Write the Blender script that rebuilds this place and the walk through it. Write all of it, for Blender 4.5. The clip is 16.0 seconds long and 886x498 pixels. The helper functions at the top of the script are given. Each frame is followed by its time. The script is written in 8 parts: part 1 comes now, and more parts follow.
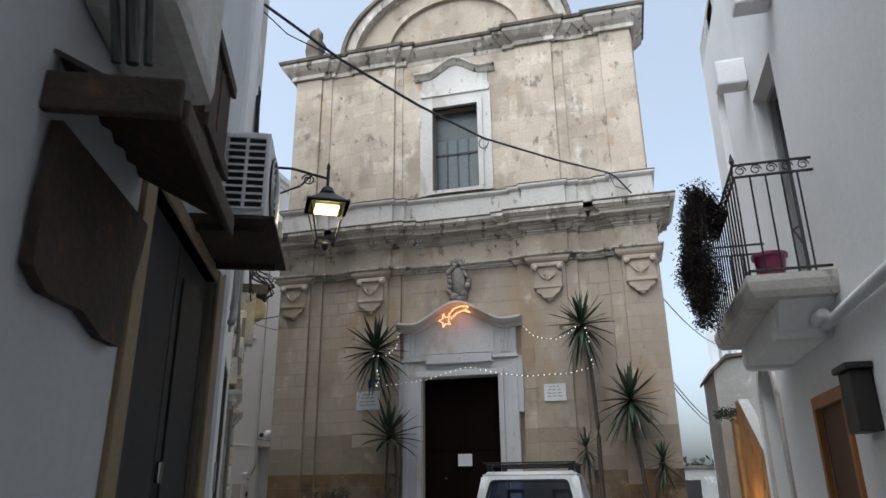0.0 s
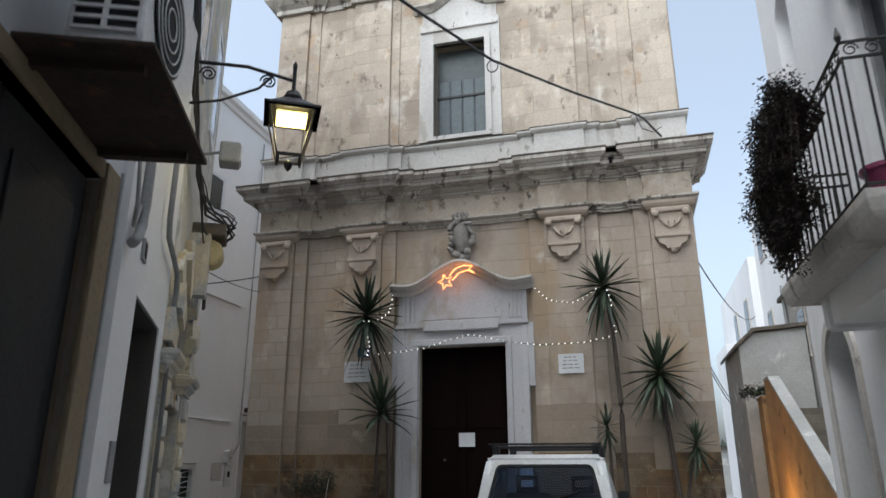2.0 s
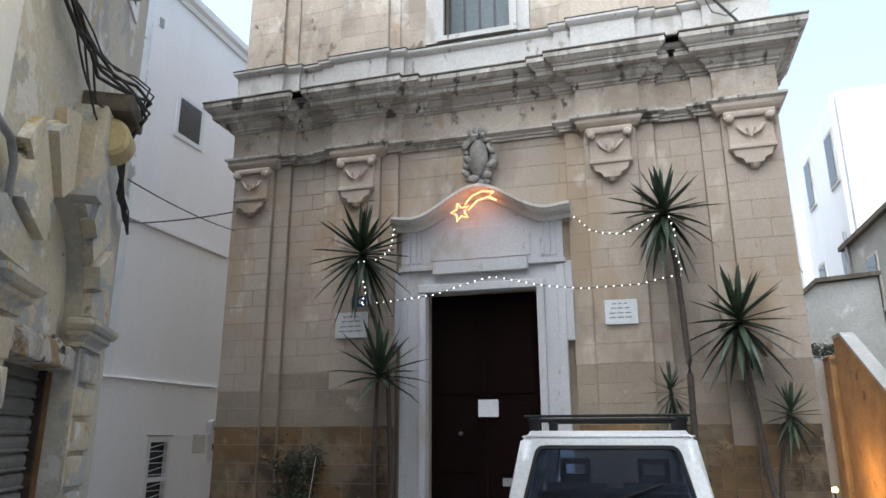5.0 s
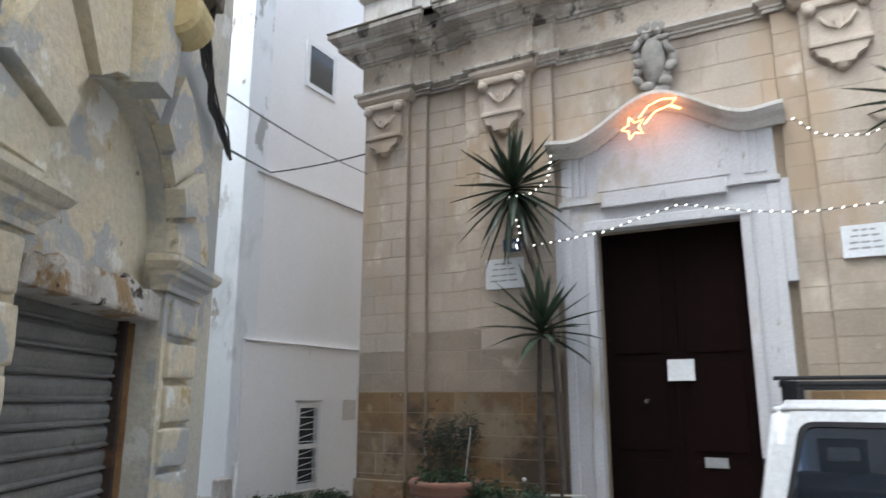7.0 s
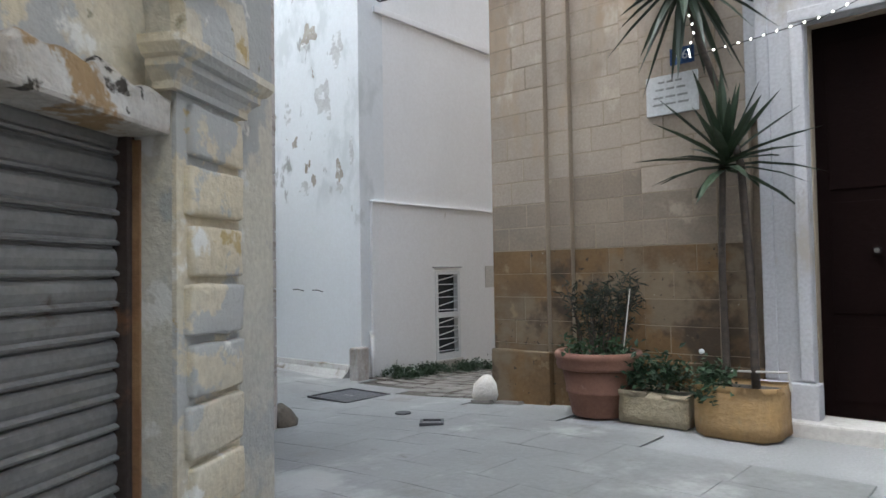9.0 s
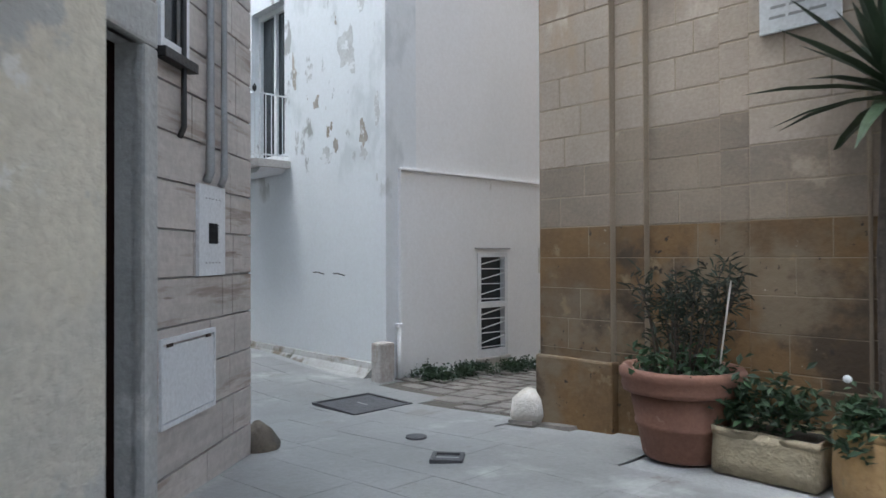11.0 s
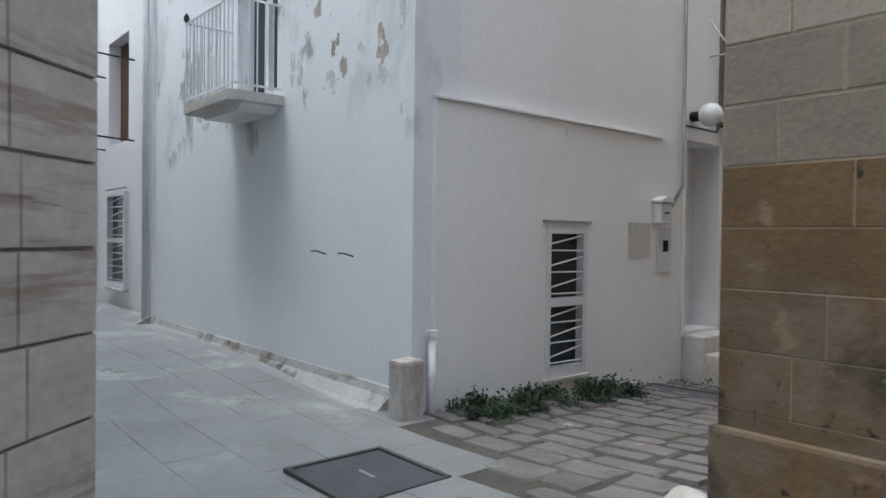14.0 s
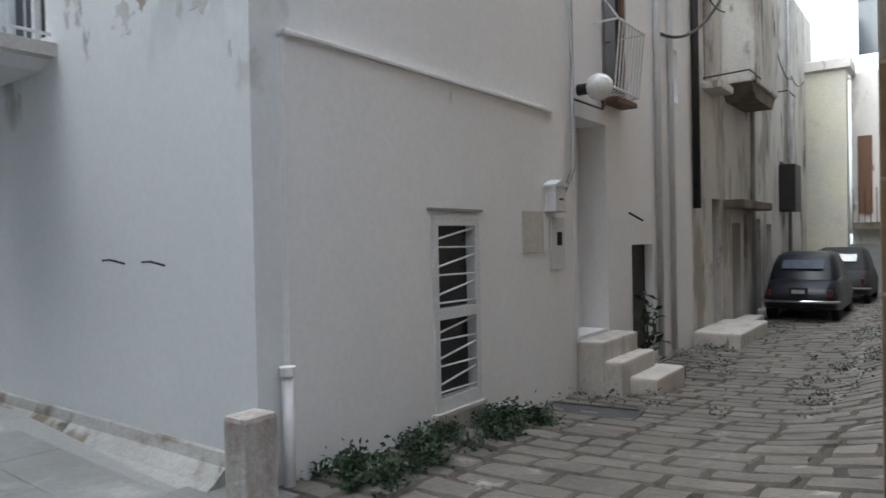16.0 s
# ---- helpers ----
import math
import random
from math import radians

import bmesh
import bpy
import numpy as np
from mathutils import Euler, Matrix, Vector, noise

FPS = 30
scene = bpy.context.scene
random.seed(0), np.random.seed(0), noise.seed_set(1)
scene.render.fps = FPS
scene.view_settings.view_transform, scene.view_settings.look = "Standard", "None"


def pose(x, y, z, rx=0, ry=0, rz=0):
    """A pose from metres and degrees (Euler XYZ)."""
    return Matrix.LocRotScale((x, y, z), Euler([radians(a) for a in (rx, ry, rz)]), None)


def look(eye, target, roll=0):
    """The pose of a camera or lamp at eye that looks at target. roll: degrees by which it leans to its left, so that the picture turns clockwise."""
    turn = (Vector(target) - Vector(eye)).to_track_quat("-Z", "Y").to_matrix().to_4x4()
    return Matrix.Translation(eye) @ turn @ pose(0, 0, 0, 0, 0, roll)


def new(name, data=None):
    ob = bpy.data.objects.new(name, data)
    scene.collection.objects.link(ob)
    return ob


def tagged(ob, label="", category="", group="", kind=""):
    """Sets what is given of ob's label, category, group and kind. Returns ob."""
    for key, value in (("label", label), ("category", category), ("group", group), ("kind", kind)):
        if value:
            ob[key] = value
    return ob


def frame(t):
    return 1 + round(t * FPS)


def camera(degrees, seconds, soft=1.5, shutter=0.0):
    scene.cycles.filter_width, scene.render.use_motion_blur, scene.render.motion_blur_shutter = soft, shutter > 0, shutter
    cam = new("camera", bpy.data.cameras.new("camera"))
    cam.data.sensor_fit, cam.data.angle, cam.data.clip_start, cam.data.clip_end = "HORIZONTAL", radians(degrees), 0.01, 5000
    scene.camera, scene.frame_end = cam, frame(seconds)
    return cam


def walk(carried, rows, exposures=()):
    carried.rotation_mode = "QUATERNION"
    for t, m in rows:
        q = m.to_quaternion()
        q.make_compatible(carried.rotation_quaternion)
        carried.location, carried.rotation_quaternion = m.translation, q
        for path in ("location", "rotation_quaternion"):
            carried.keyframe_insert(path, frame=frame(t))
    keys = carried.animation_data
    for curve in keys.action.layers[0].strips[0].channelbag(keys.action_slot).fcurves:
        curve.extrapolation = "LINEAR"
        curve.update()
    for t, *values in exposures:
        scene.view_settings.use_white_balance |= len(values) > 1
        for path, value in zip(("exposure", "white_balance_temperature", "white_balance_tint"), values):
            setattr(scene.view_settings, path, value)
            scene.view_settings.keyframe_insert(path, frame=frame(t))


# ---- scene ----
cam = camera(65.8, 16.0, 1.5, 0.4)
METRES, EYE, TILT, LEAN, TURN = 14.0, 1.55, 0.0, 0.0, 14.5
ROWS = [
    (0.0, 0.0, 0.0, 0.0, 0.22, 19.36, 0.62),
    (0.5, 0.0032, 0.0283, 0.0019, 0.12, 18.82, 0.95),
    (1.0, 0.0038, 0.0579, 0.0031, 0.03, 18.72, 0.74),
    (1.5, 0.0041, 0.0903, 0.0049, -0.08, 18.64, 0.63),
    (2.0, 0.0039, 0.1253, 0.006, 0.39, 17.7, 0.05),
    (2.5, 0.0023, 0.1567, 0.0084, 0.58, 16.84, -0.51),
    (3.0, 0.0045, 0.1867, 0.0109, 0.48, 16.97, -0.36),
    (5.5, -0.0021, 0.3293, 0.0158, 2.79, 13.49, 0.63),
    (6.0, -0.0086, 0.358, 0.0175, 6.55, 11.71, 0.23),
    (6.5, -0.0142, 0.3869, 0.0189, 8.89, 12.49, -0.16),
    (7.0, -0.0197, 0.4151, 0.0159, 14.1, 12.32, -0.12),
    (7.5, -0.0278, 0.444, 0.013, 19.59, 9.51, 0.46),
    (8.0, -0.0318, 0.4742, 0.0103, 23.41, 6.04, 0.99),
    (8.5, -0.0376, 0.5002, 0.0084, 25.45, 3.72, 1.11),
    (9.0, -0.0443, 0.5272, 0.0056, 26.85, 2.01, 0.92),
    (11.5, -0.0992, 0.6916, 0.0049, 33.23, 0.33, -0.36),
    (12.0, -0.1179, 0.7222, 0.0026, 33.85, -0.0, -0.88),
    (12.5, -0.1373, 0.7529, 0.0009, 33.47, -0.49, -0.84),
    (13.0, -0.1612, 0.7793, 0.0005, 34.4, -1.04, -1.26),
    (13.5, -0.182, 0.806, 0.0001, 34.68, -0.93, -1.09),
    (14.0, -0.2056, 0.8336, 0.0001, 35.17, -0.96, -0.73),
    (14.5, -0.2249, 0.8585, -0.0023, 34.47, -0.48, -0.46),
    (15.0, -0.2433, 0.8837, -0.0027, 30.72, -1.23, 0.03),
    (15.5, -0.2611, 0.9034, -0.0023, 26.48, -1.04, 0.26),
    (16.0, -0.2775, 0.9231, -0.0041, 21.81, -0.73, 1.18),
]
EXPOSURES = [(0.0, 0.5, 5850, 4), (3.0, 0.55, 5850, 4), (5.5, 1.2, 5700, 4), (8.5, 1.75, 5800, 4), (12.5, 1.7, 5600, 4), (16.0, 1.45, 5800, 4)]


def drift(t):
    """How far the later part of the walk lies from the first rows: (metres in x, metres in y)."""
    for (t0, a), (t1, b) in (((-1, 0), (6.5, 0)), ((6.5, 0), (8.0, 0.12)), ((8.0, 0.12), (9.0, 0.32)), ((9.0, 0.32), (11.5, 0.90)), ((11.5, 0.90), (12.5, 1.0)), ((12.5, 1.0), (17.0, 1.0))):
        if t0 <= t <= t1:
            k = a + (b - a) * (t - t0) / (t1 - t0)
            return 0.14 * k, -0.35 * k
    return 0.0, 0.0


walk(cam, [(t, pose(*drift(t), EYE, TILT, LEAN, TURN) @ pose(METRES * x, METRES * y, METRES * z, 90 + pitch, roll, yaw)) for t, x, y, z, yaw, pitch, roll in ROWS], EXPOSURES)

# world and sun: clear dusk sky, soft light from the evening sky
world = bpy.data.worlds.new("dusk")
scene.world = world
world.use_nodes = True
wn = world.node_tree
sky = wn.nodes.new("ShaderNodeTexSky")
sky.sky_type, sky.sun_disc = "NISHITA", False
sky.sun_elevation, sky.sun_rotation = radians(68), radians(205)
sky.air_density, sky.dust_density, sky.ozone_density = 1.0, 5.0, 1.2
wn.nodes["Background"].inputs[1].default_value = 0.205
pale = wn.nodes.new("ShaderNodeHueSaturation")
pale.inputs["Saturation"].default_value = 0.45
wn.links.new(sky.outputs[0], pale.inputs["Color"])
wn.links.new(pale.outputs[0], wn.nodes["Background"].inputs[0])
sun_data = bpy.data.lights.new("sun", "SUN")
sun_data.energy, sun_data.angle, sun_data.color = 1.4, radians(38), (1.0, 0.97, 0.94)
sun = new("sun", sun_data)
sun.matrix_world = look((0, 0, 0), (0.16, 0.90, -0.40))

# ---- building tools ----
def bmx():
    return bmesh.new()


def finish(name, bm, material, smooth=False):
    bmesh.ops.recalc_face_normals(bm, faces=bm.faces)
    me = bpy.data.meshes.new(name)
    bm.to_mesh(me)
    bm.free()
    me.materials.append(material)
    if smooth:
        for p in me.polygons:
            p.use_smooth = True
    return me


def thing(name, x, y, z, label, category, group="", kind="", rz=0):
    ob = new(name)
    ob.matrix_basis = pose(x, y, z, 0, 0, rz)
    return tagged(ob, label, category, group, kind)


def part(name, bm, material, parent, label="", smooth=False, m=None):
    """bm as one mesh object under parent, in the parent's own space (or in world space, moved by m, when m is given)."""
    ob = new(name, finish(name, bm, material, smooth))
    if parent is not None:
        ob.parent = parent
    if m is not None:
        ob.matrix_basis = m
    if label:
        ob["label"] = label
    return ob


def share(name, mesh, parent, m, label=""):
    ob = new(name, mesh)
    ob.parent = parent
    ob.matrix_basis = m
    if label:
        ob["label"] = label
    return ob


def single(name, bm, material, label, category, group="", kind="", smooth=False, m=None):
    ob = new(name, finish(name, bm, material, smooth))
    if m is not None:
        ob.matrix_basis = m
    return tagged(ob, label, category, group, kind)


def box(bm, x0, x1, y0, y1, z0, z1, bevel=0.0):
    r = bmesh.ops.create_cube(bm, size=1)
    vs = r["verts"]
    bmesh.ops.scale(bm, vec=(x1 - x0, y1 - y0, z1 - z0), verts=vs)
    bmesh.ops.translate(bm, vec=((x0 + x1) / 2, (y0 + y1) / 2, (z0 + z1) / 2), verts=vs)
    if bevel:
        es = list({e for v in vs for e in v.link_edges})
        bmesh.ops.bevel(bm, geom=es, offset=bevel, segments=2, affect="EDGES", profile=0.6)
    return bm


def bx(x0, x1, y0, y1, z0, z1, bevel=0.0):
    return box(bmx(), x0, x1, y0, y1, z0, z1, bevel)


def prism(bm, outline, y0, y1):
    """An outline in x, z carried from y0 to y1."""
    a = [bm.verts.new((x, y0, z)) for x, z in outline]
    b = [bm.verts.new((x, y1, z)) for x, z in outline]
    n = len(a)
    bm.faces.new(a)
    bm.faces.new(b[::-1])
    for i in range(n):
        bm.faces.new((a[i], b[i], b[(i + 1) % n], a[(i + 1) % n]))
    return bm


def slab(bm, outline, z0, z1):
    a = [bm.verts.new((x, y, z0)) for x, y in outline]
    b = [bm.verts.new((x, y, z1)) for x, y in outline]
    n = len(a)
    bm.faces.new(a[::-1])
    bm.faces.new(b)
    for i in range(n):
        bm.faces.new((a[i], a[(i + 1) % n], b[(i + 1) % n], b[i]))
    return bm


def lathe(bm, profile, n=24, cx=0, cy=0):
    rings = []
    for r, z in profile:
        rings.append([bm.verts.new((cx + r * math.cos(2 * math.pi * i / n), cy + r * math.sin(2 * math.pi * i / n), z)) for i in range(n)])
    for a, b in zip(rings, rings[1:]):
        for i in range(n):
            bm.faces.new((a[i], a[(i + 1) % n], b[(i + 1) % n], b[i]))
    bm.faces.new(rings[0][::-1])
    bm.faces.new(rings[-1])
    return bm


def tube(bm, pts, r, n=8, r1=None):
    """A round bar through the points, tapering from r to r1."""
    pts = [Vector(p) for p in pts]
    r1 = r if r1 is None else r1
    rings = []
    for i, p in enumerate(pts):
        d = (pts[min(i + 1, len(pts) - 1)] - pts[max(i - 1, 0)]).normalized()
        side = d.cross(Vector((0, 0, 1)))
        side = Vector((1, 0, 0)) if side.length < 1e-3 else side.normalized()
        up = side.cross(d)
        rr = r + (r1 - r) * i / max(1, len(pts) - 1)
        rings.append([bm.verts.new(p + rr * (math.cos(2 * math.pi * k / n) * side + math.sin(2 * math.pi * k / n) * up)) for k in range(n)])
    for a, b in zip(rings, rings[1:]):
        for k in range(n):
            bm.faces.new((a[k], a[(k + 1) % n], b[(k + 1) % n], b[k]))
    bm.faces.new(rings[0][::-1])
    bm.faces.new(rings[-1])
    return bm


def sag(a, b, drop, n=14):
    a, b = Vector(a), Vector(b)
    return [a.lerp(b, i / n) - Vector((0, 0, 4 * drop * (i / n) * (1 - i / n))) for i in range(n + 1)]


def molding(bm, path, profile):
    """A profile of (out, z) swept with mitres along a plan path; out is to the right of the way."""
    n = len(path)
    P = [Vector((x, y)) for x, y in path]
    cols = []
    for i in range(n):
        da = (P[i] - P[i - 1]).normalized() if i else (P[1] - P[0]).normalized()
        db = (P[i + 1] - P[i]).normalized() if i < n - 1 else da
        na, nb = Vector((da.y, -da.x)), Vector((db.y, -db.x))
        m = na + nb
        m = na if m.length < 1e-6 else m / (m.dot(na))
        cols.append([bm.verts.new((P[i].x + m.x * o, P[i].y + m.y * o, z)) for o, z in profile])
    k = len(profile)
    for a, b in zip(cols, cols[1:]):
        for j in range(k):
            bm.faces.new((a[j], b[j], b[(j + 1) % k], a[(j + 1) % k]))
    bm.faces.new(cols[0])
    bm.faces.new(cols[-1][::-1])
    return bm


def pierced(bm, s0, s1, z0, z1, y0, y1, holes=()):
    """A wall of thickness y0..y1 with square openings (a, b, c, d) through it."""
    xs = sorted({s0, s1, *[v for h in holes for v in h[:2] if s0 < v < s1]})
    zs = sorted({z0, z1, *[v for h in holes for v in h[2:4] if z0 < v < z1]})

    def solid(i, j):
        if not (0 <= i < len(xs) - 1 and 0 <= j < len(zs) - 1):
            return False
        cx, cz = (xs[i] + xs[i + 1]) / 2, (zs[j] + zs[j + 1]) / 2
        return not any(a < cx < b and c < cz < d for a, b, c, d in holes)

    V = {}

    def v(i, j, y):
        if (i, j, y) not in V:
            V[i, j, y] = bm.verts.new((xs[i], y, zs[j]))
        return V[i, j, y]

    for i in range(len(xs) - 1):
        for j in range(len(zs) - 1):
            if not solid(i, j):
                continue
            bm.faces.new((v(i, j, y0), v(i + 1, j, y0), v(i + 1, j + 1, y0), v(i, j + 1, y0)))
            bm.faces.new((v(i, j, y1), v(i, j + 1, y1), v(i + 1, j + 1, y1), v(i + 1, j, y1)))
            for di, dj, a, b in ((-1, 0, (i, j), (i, j + 1)), (1, 0, (i + 1, j), (i + 1, j + 1)), (0, -1, (i, j), (i + 1, j)), (0, 1, (i, j + 1), (i + 1, j + 1))):
                if not solid(i + di, j + dj):
                    bm.faces.new((v(*a, y0), v(*b, y0), v(*b, y1), v(*a, y1)))
    return bm


def smooth01(t):
    t = max(0.0, min(1.0, t))
    return t * t * (3 - 2 * t)


def ground_z(x, y):
    rise = 0.22 * smooth01((y + 1) / 7) * (1 - smooth01((-x - 5) / 4.5))
    fall = 0.30 * smooth01((y - 13.6) / 6) * smooth01((-x - 6.5) / 1.5) * (1 - smooth01((-x - 10.6) / 1.5))
    return 0.1 + rise - fall + 0.1 * smooth01((-x - 10.3) / 3)


# ---- materials ----
def mat(name, c1, c2=None, rough=0.85, metal=0.0, big=0.9, fine=28.0, bump=0.25, spots=(), vary=0.0, streak=1.0, coat=0.0, grit=0.78, spec=0.5, above=None):
    """A worn surface: two tones in large clouds, fine grain, patches (colour, size, from, to) and relief."""
    m = bpy.data.materials.new(name)
    m.use_nodes = True
    t = m.node_tree
    N, L = t.nodes, t.links
    bsdf = N["Principled BSDF"]
    bsdf.inputs["Roughness"].default_value = rough
    bsdf.inputs["Metallic"].default_value = metal
    bsdf.inputs["Coat Weight"].default_value = coat
    bsdf.inputs["Specular IOR Level"].default_value = spec
    c2 = c2 or tuple(v * 0.8 for v in c1)
    geo = N.new("ShaderNodeNewGeometry")
    mp = N.new("ShaderNodeMapping")
    mp.inputs["Scale"].default_value = (1, 1, streak)
    L.new(geo.outputs["Position"], mp.inputs["Vector"])

    def cloud(scale, detail, off=0.0, vec=None):
        n = N.new("ShaderNodeTexNoise")
        n.noise_dimensions = "4D"
        n.inputs["W"].default_value = off
        n.inputs["Scale"].default_value, n.inputs["Detail"].default_value = scale, detail
        n.inputs["Roughness"].default_value = 0.62
        L.new(vec or mp.outputs[0], n.inputs["Vector"])
        return n.outputs["Fac"]

    def ramp(src, lo, hi):
        r = N.new("ShaderNodeMapRange")
        r.inputs["From Min"].default_value, r.inputs["From Max"].default_value = lo, hi
        r.interpolation_type = "SMOOTHSTEP"
        L.new(src, r.inputs["Value"])
        return r.outputs["Result"]

    def mix(f, a, b, how="MIX"):
        x = N.new("ShaderNodeMix")
        x.data_type, x.blend_type = "RGBA", how
        if isinstance(f, float):
            x.inputs["Factor"].default_value = f
        else:
            L.new(f, x.inputs["Factor"])
        for sock, val in (("A", a), ("B", b)):
            s = [q for q in x.inputs if q.name == sock and q.type == "RGBA"][0]
            if isinstance(val, tuple):
                s.default_value = (*val, 1)
            else:
                L.new(val, s)
        return [q for q in x.outputs if q.type == "RGBA"][0]

    col = mix(ramp(cloud(big, 5), 0.32, 0.68), c1, c2)
    grain = cloud(fine, 4, 3.0, geo.outputs["Position"])
    col = mix(ramp(grain, 0.2, 0.8), col, mix(1.0, col, (grit, grit * 0.99, grit * 0.98), "MULTIPLY"))
    gate = None
    if above is not None:
        # patches only above a ragged line, where the lower wall was painted over
        sep = N.new("ShaderNodeSeparateXYZ")
        L.new(geo.outputs["Position"], sep.inputs[0])
        wob = N.new("ShaderNodeMath")
        wob.operation = "MULTIPLY_ADD"
        L.new(cloud(1.3, 5, 31.0), wob.inputs[0])
        wob.inputs[1].default_value = 2.6
        L.new(sep.outputs[2], wob.inputs[2])
        gate = ramp(wob.outputs[0], above + 1.1, above + 1.7)
    for k, (pc, size, lo, hi) in enumerate(spots):
        f = ramp(cloud(size, 6, 11.0 + 7 * k), lo, hi)
        if gate is not None:
            mu = N.new("ShaderNodeMath")
            mu.operation = "MULTIPLY"
            L.new(f, mu.inputs[0]), L.new(gate, mu.inputs[1])
            f = mu.outputs[0]
        col = mix(f, col, pc)
    if vary:
        info = N.new("ShaderNodeObjectInfo")
        r = N.new("ShaderNodeMapRange")
        r.inputs["To Min"].default_value, r.inputs["To Max"].default_value = 1 - vary, 1 + vary
        L.new(info.outputs["Random"], r.inputs["Value"])
        isl = N.new("ShaderNodeMapRange")
        isl.inputs["To Min"].default_value, isl.inputs["To Max"].default_value = 1 - vary, 1 + vary
        L.new(geo.outputs["Random Per Island"], isl.inputs["Value"])
        pr = N.new("ShaderNodeMath")
        pr.operation = "MULTIPLY"
        L.new(r.outputs[0], pr.inputs[0])
        L.new(isl.outputs[0], pr.inputs[1])
        cb = N.new("ShaderNodeCombineColor")
        for q in range(3):
            L.new(pr.outputs[0], cb.inputs[q])
        col = mix(1.0, col, cb.outputs[0], "MULTIPLY")
    L.new(col, bsdf.inputs["Base Color"])
    rr = N.new("ShaderNodeMapRange")
    rr.inputs["To Min"].default_value, rr.inputs["To Max"].default_value = max(0.02, rough - 0.12), min(1, rough + 0.1)
    L.new(grain, rr.inputs["Value"])
    L.new(rr.outputs[0], bsdf.inputs["Roughness"])
    if bump:
        b = N.new("ShaderNodeBump")
        b.inputs["Strength"].default_value, b.inputs["Distance"].default_value = bump, 0.02
        add = N.new("ShaderNodeMath")
        add.operation = "ADD"
        L.new(grain, add.inputs[0])
        L.new(cloud(fine * 0.22, 6, 5.0, geo.outputs["Position"]), add.inputs[1])
        L.new(add.outputs[0], b.inputs["Height"])
        L.new(b.outputs[0], bsdf.inputs["Normal"])
    return m


def glow(name, color, strength):
    m = bpy.data.materials.new(name)
    m.use_nodes = True
    b = m.node_tree.nodes["Principled BSDF"]
    b.inputs["Base Color"].default_value = (*color, 1)
    b.inputs["Emission Color"].default_value = (*color, 1)
    b.inputs["Emission Strength"].default_value = strength
    return m


def glassy(name, color=(0.9, 0.95, 0.95), rough=0.03, see=True):
    m = bpy.data.materials.new(name)
    m.use_nodes = True
    b = m.node_tree.nodes["Principled BSDF"]
    b.inputs["Base Color"].default_value = (*color, 1)
    b.inputs["Roughness"].default_value = rough
    b.inputs["Transmission Weight"].default_value = 1.0 if see else 0.0
    b.inputs["IOR"].default_value = 1.45
    return m


LIME = mat("limestone", (0.56, 0.475, 0.38), (0.46, 0.38, 0.295), big=0.9, fine=30, bump=0.25, spots=(((0.35, 0.285, 0.22), 1.3, 0.49, 0.60), ((0.61, 0.55, 0.475), 1.9, 0.56, 0.70), ((0.40, 0.295, 0.20), 2.8, 0.58, 0.66), ((0.21, 0.17, 0.13), 3.4, 0.57, 0.66), ((0.12, 0.10, 0.08), 7.0, 0.63, 0.69)), streak=0.7, vary=0.10)
LIME_STREAKED = mat("blackened_limestone", (0.54, 0.49, 0.43), (0.44, 0.395, 0.34), big=1.1, fine=30, bump=0.3, spots=(((0.30, 0.265, 0.225), 2.6, 0.50, 0.58), ((0.62, 0.58, 0.52), 3.0, 0.56, 0.64), ((0.10, 0.09, 0.075), 4.6, 0.56, 0.63)), streak=0.3)
LIME_BLOCK = mat("limestone_block", (0.47, 0.39, 0.315), (0.39, 0.325, 0.26), big=0.8, fine=40, bump=0.2, spots=(((0.36, 0.27, 0.185), 1.1, 0.50, 0.36), ((0.25, 0.20, 0.155), 0.9, 0.52, 0.66), ((0.50, 0.43, 0.35), 1.9, 0.56, 0.68), ((0.21, 0.135, 0.08), 3.4, 0.63, 0.71), ((0.09, 0.075, 0.06), 8.0, 0.70, 0.76)), vary=0.05, streak=0.5)
TUFA = mat("ochre_tufa", (0.205, 0.122, 0.05), (0.13, 0.08, 0.038), big=1.4, fine=22, bump=0.35, spots=(((0.185, 0.14, 0.09), 1.1, 0.47, 0.60), ((0.06, 0.04, 0.024), 1.5, 0.50, 0.62), ((0.26, 0.19, 0.11), 3.0, 0.60, 0.68), ((0.035, 0.026, 0.018), 12.0, 0.62, 0.67), ((0.36, 0.31, 0.24), 17.0, 0.68, 0.71)), vary=0.08)
MORTAR = mat("mortar", (0.37, 0.30, 0.22), (0.28, 0.22, 0.155), fine=50, bump=0.5)
LIME_PALE = mat("pale_limestone", (0.62, 0.59, 0.55), (0.52, 0.49, 0.45), big=1.2, fine=30, bump=0.15, spots=(((0.40, 0.365, 0.32), 1.7, 0.55, 0.62), ((0.24, 0.21, 0.175), 4.0, 0.60, 0.66), ((0.14, 0.12, 0.10), 9.0, 0.65, 0.71)), streak=0.4)
LICHEN = mat("lichened_stone", (0.19, 0.155, 0.115), (0.075, 0.062, 0.048), big=2.2, fine=30, bump=0.6, spots=(((0.07, 0.065, 0.055), 3.0, 0.5, 0.66),))
PORTAL = mat("whitewashed_stone", (0.56, 0.555, 0.57), (0.49, 0.48, 0.485), big=1.4, fine=40, bump=0.12, spots=(((0.40, 0.36, 0.31), 2.2, 0.60, 0.72), ((0.28, 0.25, 0.21), 5.0, 0.63, 0.70)), streak=0.5)
